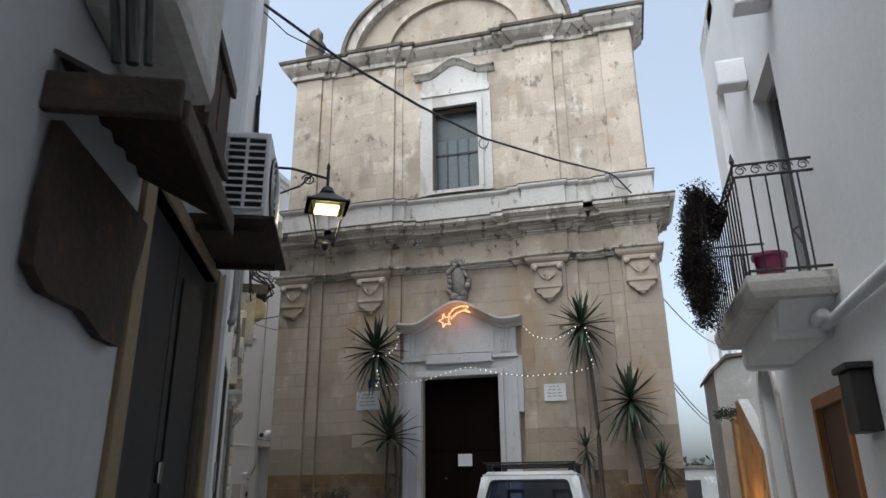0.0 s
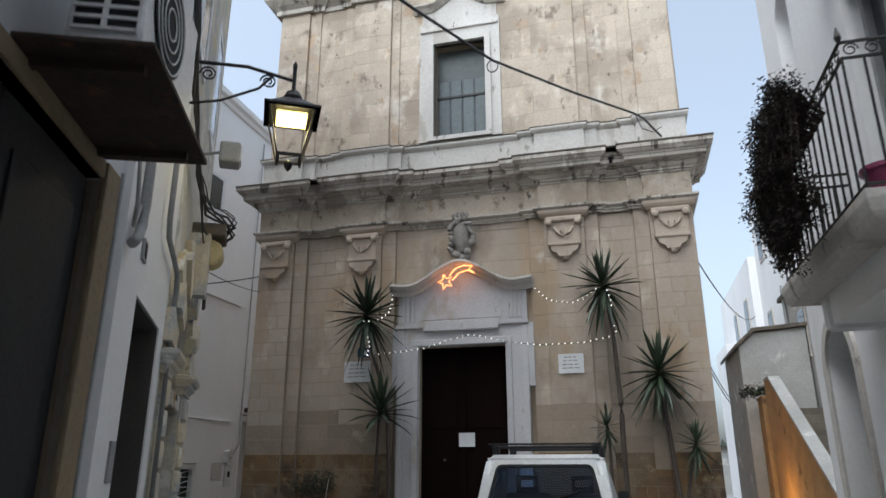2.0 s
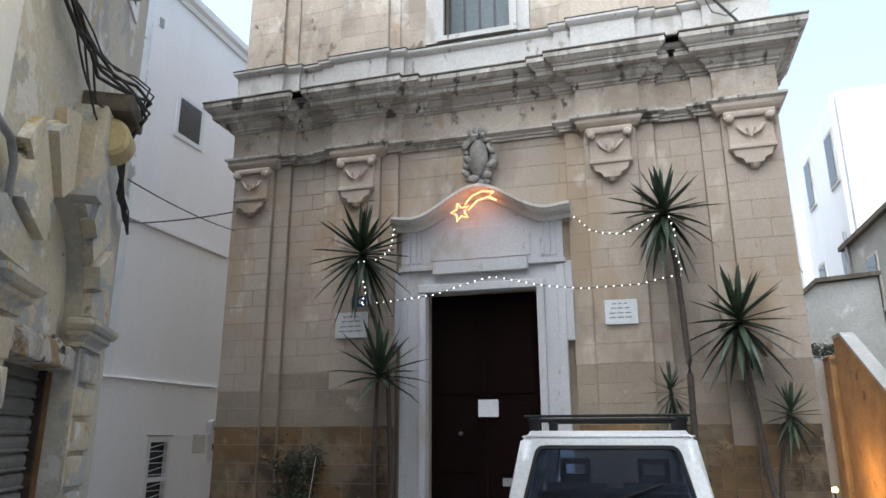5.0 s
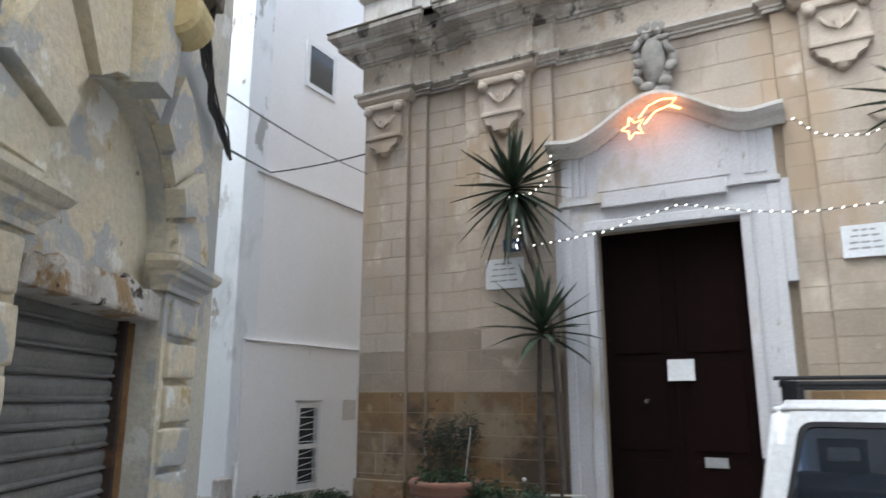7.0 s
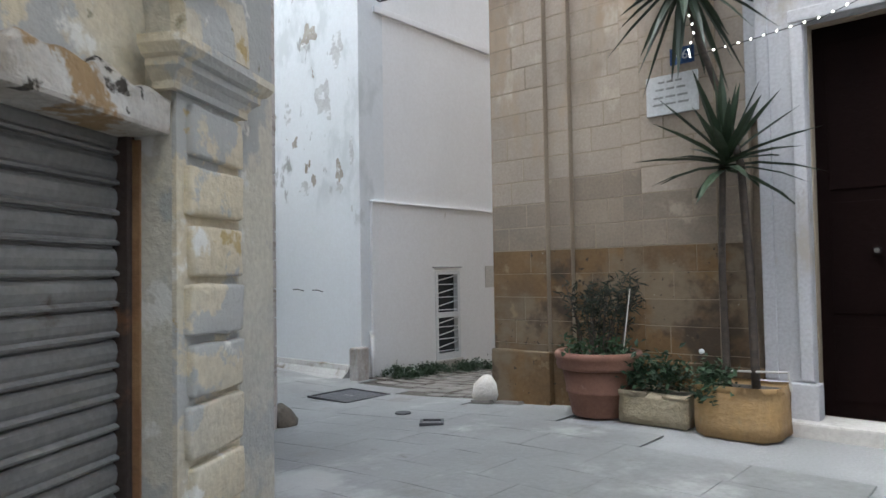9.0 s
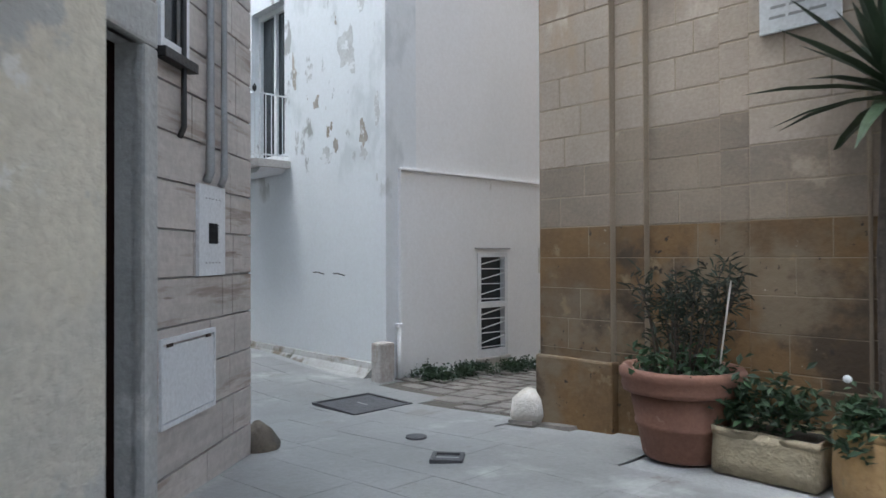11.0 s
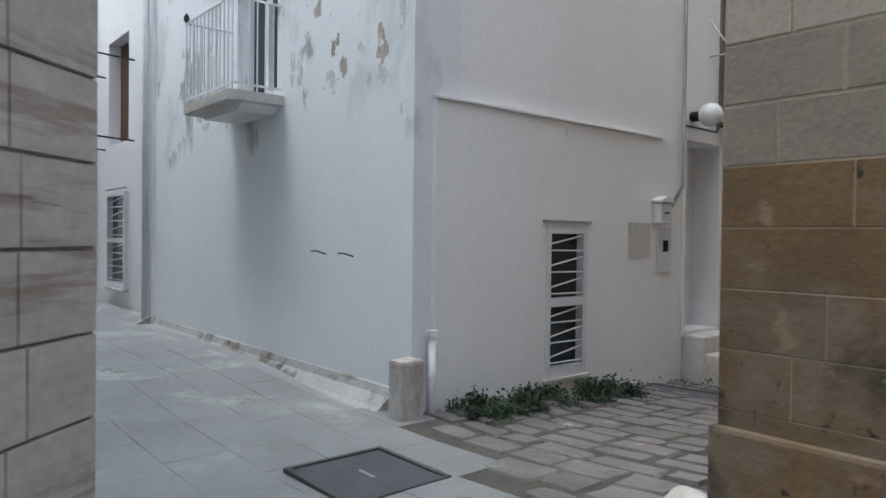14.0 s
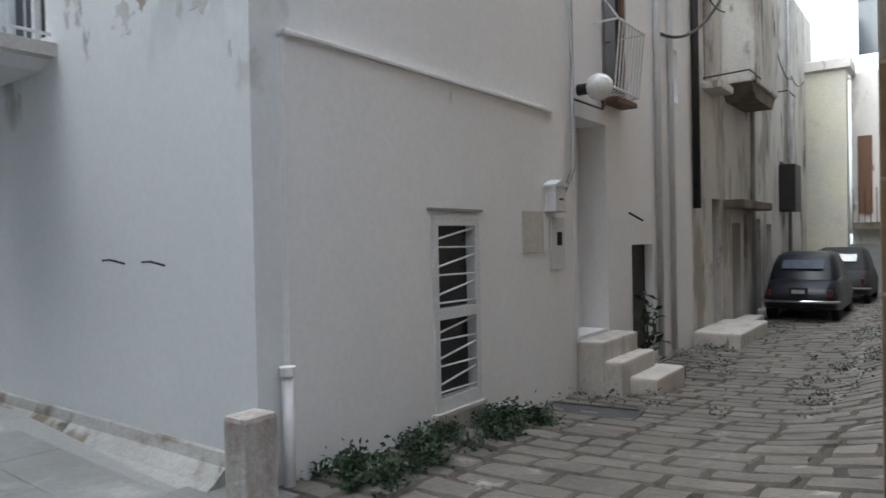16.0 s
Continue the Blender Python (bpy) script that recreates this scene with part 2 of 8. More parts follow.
WHITE = mat("white_limewash", (0.80, 0.795, 0.80), (0.75, 0.745, 0.745), big=0.5, fine=24, bump=0.12, grit=0.92, spots=(((0.62, 0.62, 0.61), 0.9, 0.55, 0.8), ((0.52, 0.50, 0.47), 3.5, 0.70, 0.76)), streak=0.4)
# flaking limewash; base darker and bluer than WHITE, standing for the lane's shade
WHITE_WORN_SHADED = mat("shaded_flaking_limewash", (0.75, 0.77, 0.79), (0.70, 0.72, 0.74), big=0.5, fine=24, bump=0.12, grit=0.93, spots=(((0.58, 0.60, 0.61), 1.1, 0.50, 0.58), ((0.34, 0.34, 0.33), 1.7, 0.575, 0.615), ((0.26, 0.22, 0.17), 3.6, 0.64, 0.665)), streak=0.55, above=2.75)
CREAM = mat("cream_plaster", (0.68, 0.59, 0.42), (0.58, 0.535, 0.43), big=1.4, fine=26, bump=0.6, spots=(((0.42, 0.415, 0.39), 1.9, 0.52, 0.55), ((0.72, 0.70, 0.64), 2.6, 0.57, 0.62), ((0.44, 0.33, 0.15), 2.9, 0.61, 0.66), ((0.17, 0.15, 0.09), 3.6, 0.64, 0.70)))
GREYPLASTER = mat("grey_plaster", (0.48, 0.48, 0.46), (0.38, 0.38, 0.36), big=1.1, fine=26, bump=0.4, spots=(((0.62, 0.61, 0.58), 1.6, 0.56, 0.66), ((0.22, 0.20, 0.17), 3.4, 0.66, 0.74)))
TRAV = mat("travertine", (0.54, 0.49, 0.45), (0.45, 0.41, 0.37), big=1.2, fine=18, bump=0.2, streak=10.0, spots=(((0.27, 0.22, 0.18), 0.9, 0.53, 0.66), ((0.20, 0.15, 0.12), 1.6, 0.64, 0.70)), vary=0.06, rough=0.6)
PAVE = mat("paving_stone", (0.245, 0.245, 0.24), (0.185, 0.185, 0.18), big=0.9, fine=30, bump=0.25, rough=0.6, grit=0.88, spots=(((0.36, 0.355, 0.34), 0.9, 0.52, 0.66), ((0.17, 0.162, 0.148), 1.7, 0.58, 0.72), ((0.15, 0.14, 0.125), 4.5, 0.62, 0.72)), vary=0.012)
COBBLE = mat("old_paving", (0.20, 0.18, 0.16), (0.12, 0.108, 0.096), big=2.2, fine=30, bump=0.6, rough=0.55, vary=0.16, spots=(((0.10, 0.092, 0.08), 1.8, 0.55, 0.66), ((0.33, 0.31, 0.28), 3.0, 0.60, 0.70),))
SOIL = mat("dirt_joint", (0.10, 0.085, 0.065), (0.06, 0.055, 0.045), big=3.0, fine=50, bump=0.8)
DARKWOOD = mat("dark_wood", (0.010, 0.0048, 0.0042), (0.006, 0.0032, 0.003), big=2.0, fine=40, bump=0.2, rough=0.85, streak=0.1, spec=0.04)
GREENWOOD = mat("dark_paint", (0.014, 0.015, 0.018), (0.009, 0.010, 0.012), big=1.0, fine=40, bump=0.15, rough=0.75)
BROWNWOOD = mat("brown_wood", (0.16, 0.07, 0.03), (0.10, 0.045, 0.02), big=2.5, fine=40, bump=0.2, rough=0.6, streak=0.1)
RUST = mat("rusty_iron", (0.055, 0.034, 0.025), (0.035, 0.025, 0.02), big=3.0, fine=30, bump=0.5, rough=0.85, spots=(((0.12, 0.055, 0.025), 5.0, 0.56, 0.7),))
IRON = mat("black_iron", (0.022, 0.021, 0.022), (0.03, 0.026, 0.024), big=4, fine=60, bump=0.2, rough=0.5, metal=0.4)
STEEL = mat("grey_shutter", (0.25, 0.245, 0.235), (0.18, 0.176, 0.168), big=1.6, fine=40, bump=0.1, rough=0.55, metal=0.35, spots=(((0.26, 0.255, 0.24), 2.2, 0.54, 0.66), ((0.42, 0.43, 0.43), 4.5, 0.66, 0.70), ((0.10, 0.075, 0.055), 3.0, 0.62, 0.72)))
PEELING = mat("peeling_plaster", (0.60, 0.555, 0.45), (0.50, 0.48, 0.42), big=1.2, fine=26, bump=0.5, spots=(((0.38, 0.375, 0.35), 1.7, 0.50, 0.56), ((0.50, 0.40, 0.22), 2.3, 0.58, 0.68), ((0.62, 0.60, 0.55), 2.9, 0.58, 0.63), ((0.20, 0.17, 0.12), 4.0, 0.66, 0.74)))
PIPE = mat("grey_pipe", (0.34, 0.34, 0.34), (0.26, 0.26, 0.26), big=3, fine=40, bump=0.2, rough=0.6)
WIRE = mat("black_cable", (0.02, 0.02, 0.022), (0.035, 0.033, 0.03), big=3, fine=60, bump=0.1, rough=0.6)
ENAMEL = mat("white_enamel", (0.74, 0.75, 0.76), (0.66, 0.67, 0.68), big=2.0, fine=40, bump=0.04, rough=0.4)
CARWHITE = mat("white_car_paint", (0.72, 0.73, 0.74), (0.66, 0.67, 0.68), big=1.5, fine=40, bump=0.02, rough=0.32, coat=0.4)
CARBLUE = mat("dark_blue_car_paint", (0.010, 0.011, 0.017), (0.008, 0.008, 0.012), big=1.5, fine=40, bump=0.02, rough=0.38, spec=0.3)
BLACKPLASTIC = mat("black_plastic", (0.018, 0.018, 0.02), (0.020, 0.020, 0.022), big=2, fine=50, bump=0.1, rough=0.75, spec=0.25)
CHROME = mat("chrome", (0.6, 0.6, 0.62), (0.5, 0.5, 0.52), big=2, fine=40, bump=0.0, rough=0.2, metal=1.0)
TERRA = mat("terracotta", (0.24, 0.118, 0.078), (0.185, 0.09, 0.063), big=3.0, fine=40, bump=0.2, spots=(((0.50, 0.36, 0.28), 4.0, 0.60, 0.72), ((0.22, 0.12, 0.08), 3.0, 0.64, 0.75)))
LEAF = mat("yucca_leaf", (0.040, 0.062, 0.030), (0.024, 0.042, 0.020), big=4, fine=20, bump=0.1, rough=0.5, vary=0.25)
LEAFDRY = mat("dark_leaf", (0.024, 0.040, 0.019), (0.034, 0.034, 0.020), big=4, fine=20, bump=0.1, rough=0.7, vary=0.3)
GREEN = mat("herb_leaf", (0.028, 0.062, 0.020), (0.018, 0.042, 0.015), big=6, fine=20, bump=0.1, rough=0.6, vary=0.3)
TRUNK = mat("yucca_bark", (0.085, 0.065, 0.05), (0.055, 0.043, 0.035), big=5, fine=30, bump=0.8, streak=4.0)
BUSH = mat("dry_bush", (0.045, 0.028, 0.022), (0.030, 0.022, 0.018), big=4, fine=20, bump=0.1, rough=0.9, vary=0.3)
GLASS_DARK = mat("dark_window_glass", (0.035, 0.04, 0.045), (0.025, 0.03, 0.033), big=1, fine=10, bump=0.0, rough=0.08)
FILLET = mat("dirty_fillet", (0.46, 0.455, 0.44), (0.38, 0.37, 0.35), big=1.5, fine=30, bump=0.3, spots=(((0.17, 0.14, 0.10), 1.8, 0.52, 0.64), ((0.09, 0.085, 0.06), 4.0, 0.60, 0.70)))
GLASS = glassy("tinted_glass", (0.34, 0.42, 0.56))
BED = mat("paving_bed", (0.34, 0.34, 0.335), (0.28, 0.278, 0.275), big=0.7, fine=50, bump=0.4)
WINDOW_GREY = mat("dusty_window_glass", (0.10, 0.11, 0.11), (0.07, 0.078, 0.078), big=1.2, fine=10, bump=0.0, rough=0.45, spec=0.3)
GLOW_LAMP = glow("lamp_glow", (1.0, 0.76, 0.24), 2.6)
GLOW_STAR = glow("neon_orange", (1.0, 0.32, 0.09), 3.2)
GLOW_BULB = glow("fairy_bulb", (1.0, 0.93, 0.80), 2.6)

# ---- ground ----
bm = bmx()
xs = [-600, -120, -60, -35] + [-26 + i for i in range(0, 12)] + [-14 + 0.5 * i for i in range(0, 40)] + [6, 8, 12, 20, 60, 120, 600]
ys = [-600, -120, -40, -20, -10, -6, -3] + [-1 + 0.5 * i for i in range(0, 46)] + [22 + i for i in range(0, 14)] + [40, 60, 120, 600]
V = [[bm.verts.new((x, y, ground_z(x, y) - 0.02)) for y in ys] for x in xs]
for i in range(len(xs) - 1):
    for j in range(len(ys) - 1):
        bm.faces.new((V[i][j], V[i + 1][j], V[i + 1][j + 1], V[i][j + 1]))
ground = single("ground", bm, BED, "pale dusty bed between the paving stones", "ground", kind="structure", smooth=True)

# ---- church ----
church = thing("church", -3.05, 13.05, 0.0, "baroque church with a weathered honey limestone front", "church")
CX = -3.05


def half(a, b):
    """A span measured from the church's axis, on both sides."""
    return ((-b, -a), (a, b))


H1 = 3.92  # half width of the front
front = pierced(bmx(), -H1, H1, 0.0, 11.2, 0.0, 0.7, [(-0.75, 0.75, 0.3, 3.6), (-0.51, 0.51, 7.58, 9.6)])
church_wall = part("front_wall", front, MORTAR, church, "mortar core of the church front")
part("nave", bx(-H1 + 0.002, H1 - 0.002, 0.702, 14.0, -0.3, 10.8), LIME, church, "plain limestone side walls of the church")
DOORSTEP = 0.42
PIL = [(3.23, 3.92, 0.14), (1.48, 2.17, 0.14)]      # pilasters: from the axis
STRIP = [(2.98, 3.23, 0.07), (1.22, 1.48, 0.07), (2.17, 2.40, 0.07)]
for a, b, d in PIL + STRIP:
    for s0, s1 in half(a, b):
        part("pilaster", bx(s0, s1, -d, 0.0, 0.70, 5.86, 0.004), MORTAR, church, "flat limestone pilaster")
for a, b, d in [(3.20, 3.945, 0.175), (1.44, 2.21, 0.175)]:
    for s0, s1 in half(a, b):
        part("pilaster_base", bx(s0, s1, -d, 0.0, 0.05, 0.80, 0.02), TUFA, church, "ochre stone pilaster base")


def broken():
    """Plan of the entablature, stepping forward over the pilaster pairs."""
    pts = [(-H1, 0.9), (-H1, -0.16), (-3.20, -0.16), (-3.20, -0.09), (-2.95, -0.09), (-2.95, -0.03), (-2.44, -0.03), (-2.44, -0.09), (-2.22, -0.09), (-2.22, -0.16), (-1.44, -0.16), (-1.44, -0.08), (-1.19, -0.08), (-1.19, 0.0)]
    left = pts
    right = [(-x, y) for x, y in reversed(pts)]
    return left + right


ENT = broken()
part("architrave", molding(bmx(), ENT, [(0, 5.78), (0.035, 5.78), (0.035, 5.815), (0.06, 5.82), (0.06, 5.845), (0.09, 5.865), (0.12, 5.885), (0.12, 5.92), (0.04, 5.945), (0, 5.945)]), LIME_STREAKED, church, "limestone architrave band")
part("frieze", molding(bmx(), ENT, [(0, 5.94), (0.03, 5.94), (0.03, 6.36), (0, 6.36)]), LIME, church, "limestone frieze")
part("cornice", molding(bmx(), ENT, [(0, 6.34), (0.05, 6.34), (0.05, 6.375), (0.085, 6.38), (0.085, 6.41), (0.12, 6.43), (0.15, 6.47), (0.15, 6.495), (0.20, 6.50), (0.20, 6.525), (0.29, 6.54), (0.29, 6.60), (0.31, 6.605), (0.31, 6.63), (0, 6.63)]), LIME_STREAKED, church, "moulded limestone cornice")
part("cornice_top", molding(bmx(), ENT, [(0, 6.63), (0.32, 6.63), (0.35, 6.65), (0.38, 6.69), (0.40, 6.70), (0.40, 6.765), (0, 6.79)]), LIME_STREAKED, church, "stained limestone cornice edge")
part("cornice_lip", molding(bmx(), ENT, [(0.02, 6.790), (0.402, 6.767), (0.415, 6.78), (0.41, 6.80), (0.10, 6.835), (0.02, 6.84)]), LICHEN, church, "cornice lip blackened by lichen")
part("attic_band", molding(bmx(), [(x, y + 0.01) for x, y in ENT], [(0, 6.82), (0.05, 6.82), (0.05, 7.34), (0, 7.34)]), LIME_PALE, church, "pale worn attic band")
part("attic_cap", molding(bmx(), [(x, y + 0.01) for x, y in ENT], [(0, 7.34), (0.06, 7.34), (0.09, 7.37), (0.11, 7.40), (0.11, 7.435), (0, 7.45)]), LIME_PALE, church)
part("attic_lip", molding(bmx(), [(x, y + 0.01) for x, y in ENT], [(0.02, 7.45), (0.112, 7.436), (0.12, 7.45), (0.05, 7.49), (0.02, 7.49)]), LICHEN, church)
for a, b, d in [(3.23, 3.88, 0.12), (1.40, 2.20, 0.12), (2.98, 3.23, 0.06), (1.22, 1.40, 0.06), (2.20, 2.42, 0.06)]:
    for s0, s1 in half(a, b):
        part("upper_pilaster", bx(s0, s1, -d, 0.0, 7.46, 11.0, 0.012), LIME, church, "flat limestone pilaster of the upper storey")
part("upper_front", pierced(bmx(), -H1 + 0.01, H1 - 0.01, 7.47, 11.0, -0.03, 0.0, [(-0.51, 0.51, 7.58, 9.6)]), LIME, church, "weathered limestone of the upper storey")
part("top_cornice", molding(bmx(), [(x, y + 0.02) for x, y in ENT], [(0, 10.85), (0.06, 10.85), (0.06, 10.95), (0.16, 11.02), (0.26, 11.12), (0.26, 11.20), (0, 11.24)]), LIME_STREAKED, church, "upper limestone cornice")
part("top_cornice_edge", molding(bmx(), [(x, y + 0.02) for x, y in ENT], [(0, 11.20), (0.30, 11.205), (0.32, 11.27), (0.05, 11.33), (0, 11.33)]), LICHEN, church)
arc = [(2.55 * math.cos(a), 11.2 + 1.95 * math.sin(a)) for a in [math.pi * i / 32 for i in range(33)]]
part("gable", prism(bmx(), arc, -0.02, 0.6), LIME, church, "curved limestone gable")


def arch_band(r0, r1, e, z0, y0, y1, a0=0.0, a1=math.pi, n=32):
    bm = bmx()
    rows = []
    for i in range(n + 1):
        a = a0 + (a1 - a0) * i / n
        c, s = math.cos(a), math.sin(a) * e
        rows.append([bm.verts.new((r * c, y, z0 + r * s)) for r, y in ((r0, y0), (r1, y0), (r1, y1), (r0, y1))])
    for p, q in zip(rows, rows[1:]):
        for k in range(4):
            bm.faces.new((p[k], q[k], q[(k + 1) % 4], p[(k + 1) % 4]))
    bm.faces.new(rows[0])
    bm.faces.new(rows[-1][::-1])
    return bm


part("gable_moulding", arch_band(2.38, 2.62, 0.765, 11.2, -0.22, 0.0), LIME_STREAKED, church)
part("gable_edge", arch_band(2.62, 2.72, 0.765, 11.2, -0.30, 0.6), LICHEN, church)
part("gable_inner_moulding", arch_band(1.55, 1.68, 0.765, 11.3, -0.12, 0.0), LIME, church)


# facing stones: ashlar courses between and over the pilasters, joints recessed
def block_mesh(name, w, h, d, material, chip=0.004):
    me = bpy.data.meshes.new(name)
    v = [(-w / 2, 0, -h / 2), (w / 2, 0, -h / 2), (w / 2, 0, h / 2), (-w / 2, 0, h / 2)]
    f = [(-w / 2 + chip, -d, -h / 2 + chip), (w / 2 - chip, -d, -h / 2 + chip), (w / 2 - chip, -d, h / 2 - chip), (-w / 2 + chip, -d, h / 2 - chip)]
    me.from_pydata(v + f, [], [(4, 5, 6, 7), (0, 1, 5, 4), (1, 2, 6, 5), (2, 3, 7, 6), (3, 0, 4, 7)])
    me.materials.append(material)
    return me


def stone_tone(z, x, rnd):
    edge = 1.70 + 0.10 * math.sin(x * 1.9) + rnd.uniform(-0.12, 0.06)
    if z < edge:
        return TUFA
    if z < edge + 0.66 + rnd.uniform(-0.12, 0.12):
        return GREYSTONE
    return LIME_BLOCK


CREST = mat("grey_carved_stone", (0.32, 0.295, 0.265), (0.19, 0.175, 0.155), big=6, fine=40, bump=0.6)
GREYSTONE = mat("grey_limestone_block", (0.33, 0.265, 0.20), (0.26, 0.212, 0.165), big=1.3, fine=40, bump=0.25, spots=(((0.22, 0.18, 0.14), 2.4, 0.52, 0.70), ((0.40, 0.33, 0.25), 3.4, 0.58, 0.70)), vary=0.10)
rnd = random.Random(4)
SPANS = [(-3.92, -3.23, 0.14), (-3.23, -2.98, 0.07), (-2.98, -2.40, 0.0), (-2.40, -2.17, 0.07), (-2.17, -1.48, 0.14), (-1.48, -1.22, 0.07),
         (1.22, 1.48, 0.07), (1.48, 2.17, 0.14), (2.17, 2.40, 0.07), (2.40, 2.98, 0.0), (2.98, 3.23, 0.07), (3.23, 3.92, 0.14)]
COURSE = 0.245
rest = {}
count = 0
z = 0.625
row = 0
while z < 5.78:
    h = min(COURSE, 5.80 - z)
    for a, b, d in SPANS:
        w = b - a
        cuts = [a, b]
        if w > 0.5:
            cuts = [a, a + w * (0.36 if row % 2 else 0.66) + rnd.uniform(-0.05, 0.05), b]
            if rnd.random() < 0.3:
                cuts = [a, b]
        for p, q in zip(cuts, cuts[1:]):
            m = stone_tone(z, p, rnd)
            near = a < -1.0 and count < 290
            if near:
                gap = 0.005 if m is TUFA else 0.011
                me = block_mesh("stone", q - p - gap, h - gap, rnd.uniform(0.002, 0.0045), m, 0.003)
                share("stone", me, church_wall, pose((p + q) / 2, -d, z + h / 2))
                count += 1
            else:
                v, f = rest.setdefault(m.name, ([], []))
                i = len(v)
                x0, x1, z0, z1, c = p + 0.0025, q - 0.0025, z + 0.002, z + h - 0.002, 0.002
                v += [(x0, -d, z0), (x1, -d, z0), (x1, -d, z1), (x0, -d, z1), (x0 + c, -d - 0.004, z0 + c), (x1 - c, -d - 0.004, z0 + c), (x1 - c, -d - 0.004, z1 - c), (x0 + c, -d - 0.004, z1 - c)]
                f += [tuple(i + k for k in q4) for q4 in ((4, 5, 6, 7), (0, 1, 5, 4), (1, 2, 6, 5), (2, 3, 7, 6), (3, 0, 4, 7))]
    z += COURSE
    row += 1
# centre bay over the door, up to the architrave
z = 3.62
while z < 5.78:
    h = min(0.29, 5.80 - z)
    x = -1.22
    while x < 1.22 - 0.05:
        w = min(rnd.uniform(0.45, 0.75), 1.22 - x)
        v, f = rest.setdefault(LIME_BLOCK.name, ([], []))
        i = len(v)
        x0, x1, z0, z1, c = x + 0.0025, x + w - 0.0025, z + 0.002, z + h - 0.002, 0.002
        v += [(x0, 0, z0), (x1, 0, z0), (x1, 0, z1), (x0, 0, z1), (x0 + c, -0.004, z0 + c), (x1 - c, -0.004, z0 + c), (x1 - c, -0.004, z1 - c), (x0 + c, -0.004, z1 - c)]
        f += [tuple(i + k for k in q4) for q4 in ((4, 5, 6, 7), (0, 1, 5, 4), (1, 2, 6, 5), (2, 3, 7, 6), (3, 0, 4, 7))]
        x += w
    z += 0.29
for nm, (v, f) in rest.items():
    me = bpy.data.meshes.new("ashlar")
    me.from_pydata(v, [], f)
    me.materials.append(bpy.data.materials[nm])
    tagged(share("ashlar", me, church_wall, Matrix()), "coursed limestone ashlar", kind="stuff")

# upper storey ashlar, joined
v, f = [], []
z = 7.52
while z < 10.8:
    h = 0.31
    for a, b, d in [(-3.88, -3.23, 0.12), (-3.23, -2.98, 0.06), (-2.98, -2.42, 0.03), (-2.42, -2.20, 0.06), (-2.20, -1.40, 0.12), (-1.40, -1.22, 0.06), (-1.22, -0.80, 0.03),
                    (0.80, 1.22, 0.03), (1.22, 1.40, 0.06), (1.40, 2.20, 0.12), (2.20, 2.42, 0.06), (2.42, 2.98, 0.03), (2.98, 3.23, 0.06), (3.23, 3.88, 0.12)]:
        cuts = [a, b] if b - a < 0.5 else [a, a + (b - a) * rnd.uniform(0.3, 0.7), b]
        for p, q in zip(cuts, cuts[1:]):
            i = len(v)
            x0, x1, z0, z1, c, e = p + 0.001, q - 0.001, z + 0.001, z + h - 0.001, 0.003, d + rnd.uniform(0.002, 0.004)
            v += [(x0, -d, z0), (x1, -d, z0), (x1, -d, z1), (x0, -d, z1), (x0 + c, -e, z0 + c), (x1 - c, -e, z0 + c), (x1 - c, -e, z1 - c), (x0 + c, -e, z1 - c)]
            f += [tuple(i + k for k in q4) for q4 in ((4, 5, 6, 7), (0, 1, 5, 4), (1, 2, 6, 5), (2, 3, 7, 6), (3, 0, 4, 7))]
    z += h
me = bpy.data.meshes.new("ashlar")
me.from_pydata(v, [], f)
me.materials.append(LIME)
tagged(share("ashlar", me, church_wall, Matrix()), "coursed limestone ashlar of the upper storey", kind="stuff")

# capitals hanging on the pilasters
for c in (-3.565, -1.825, 1.825, 3.565):
    cap = part("capital", bx(c - 0.27, c + 0.27, -0.21, -0.14, 5.18, 5.66, 0.015), LIME_BLOCK, church, "carved limestone capital")
    part("abacus", molding(bmx(), [(c - 0.33, 0.0), (c - 0.33, -0.15), (c + 0.33, -0.15), (c + 0.33, 0.0)], [(0, 5.72), (0.04, 5.72), (0.08, 5.76), (0.10, 5.80), (0.10, 5.85), (0, 5.86)]), LIME_BLOCK, cap)
    part("echinus", bx(c - 0.31, c + 0.31, -0.26, -0.14, 5.63, 5.72, 0.03), LIME_BLOCK, cap)
    for k in (-1, 1):
        part("volute", lathe(bmx(), [(0.01, -0.05), (0.05, -0.05), (0.065, 0.0), (0.05, 0.05), (0.01, 0.05)], 14), LIME_BLOCK, cap, smooth=True, m=pose(c + k * 0.24, -0.24, 5.61, 90))
        part("leaf_carving", tube(bmx(), [(c + k * 0.16, -0.215, 5.52), (c + k * 0.10, -0.235, 5.42), (c + k * 0.02, -0.235, 5.36), (c + k * 0.05, -0.225, 5.48)], 0.022, 7, 0.012), LIME_BLOCK, cap, smooth=True)
    part("bracket_band", bx(c - 0.28, c + 0.28, -0.25, -0.14, 5.20, 5.26, 0.015), LIME_BLOCK, cap)
    part("bracket", prism(bmx(), [(c - 0.24, 5.20), (c + 0.24, 5.20), (c + 0.21, 5.11), (c + 0.13, 5.07), (c + 0.10, 5.01), (c - 0.10, 5.01), (c - 0.13, 5.07), (c - 0.21, 5.11)], -0.23, -0.13), LIME_BLOCK, cap)
    part("drop", lathe(bmx(), [(0.01, 4.94), (0.05, 4.96), (0.07, 5.01), (0.02, 5.03)], 10, c, -0.17), LIME_BLOCK, cap)

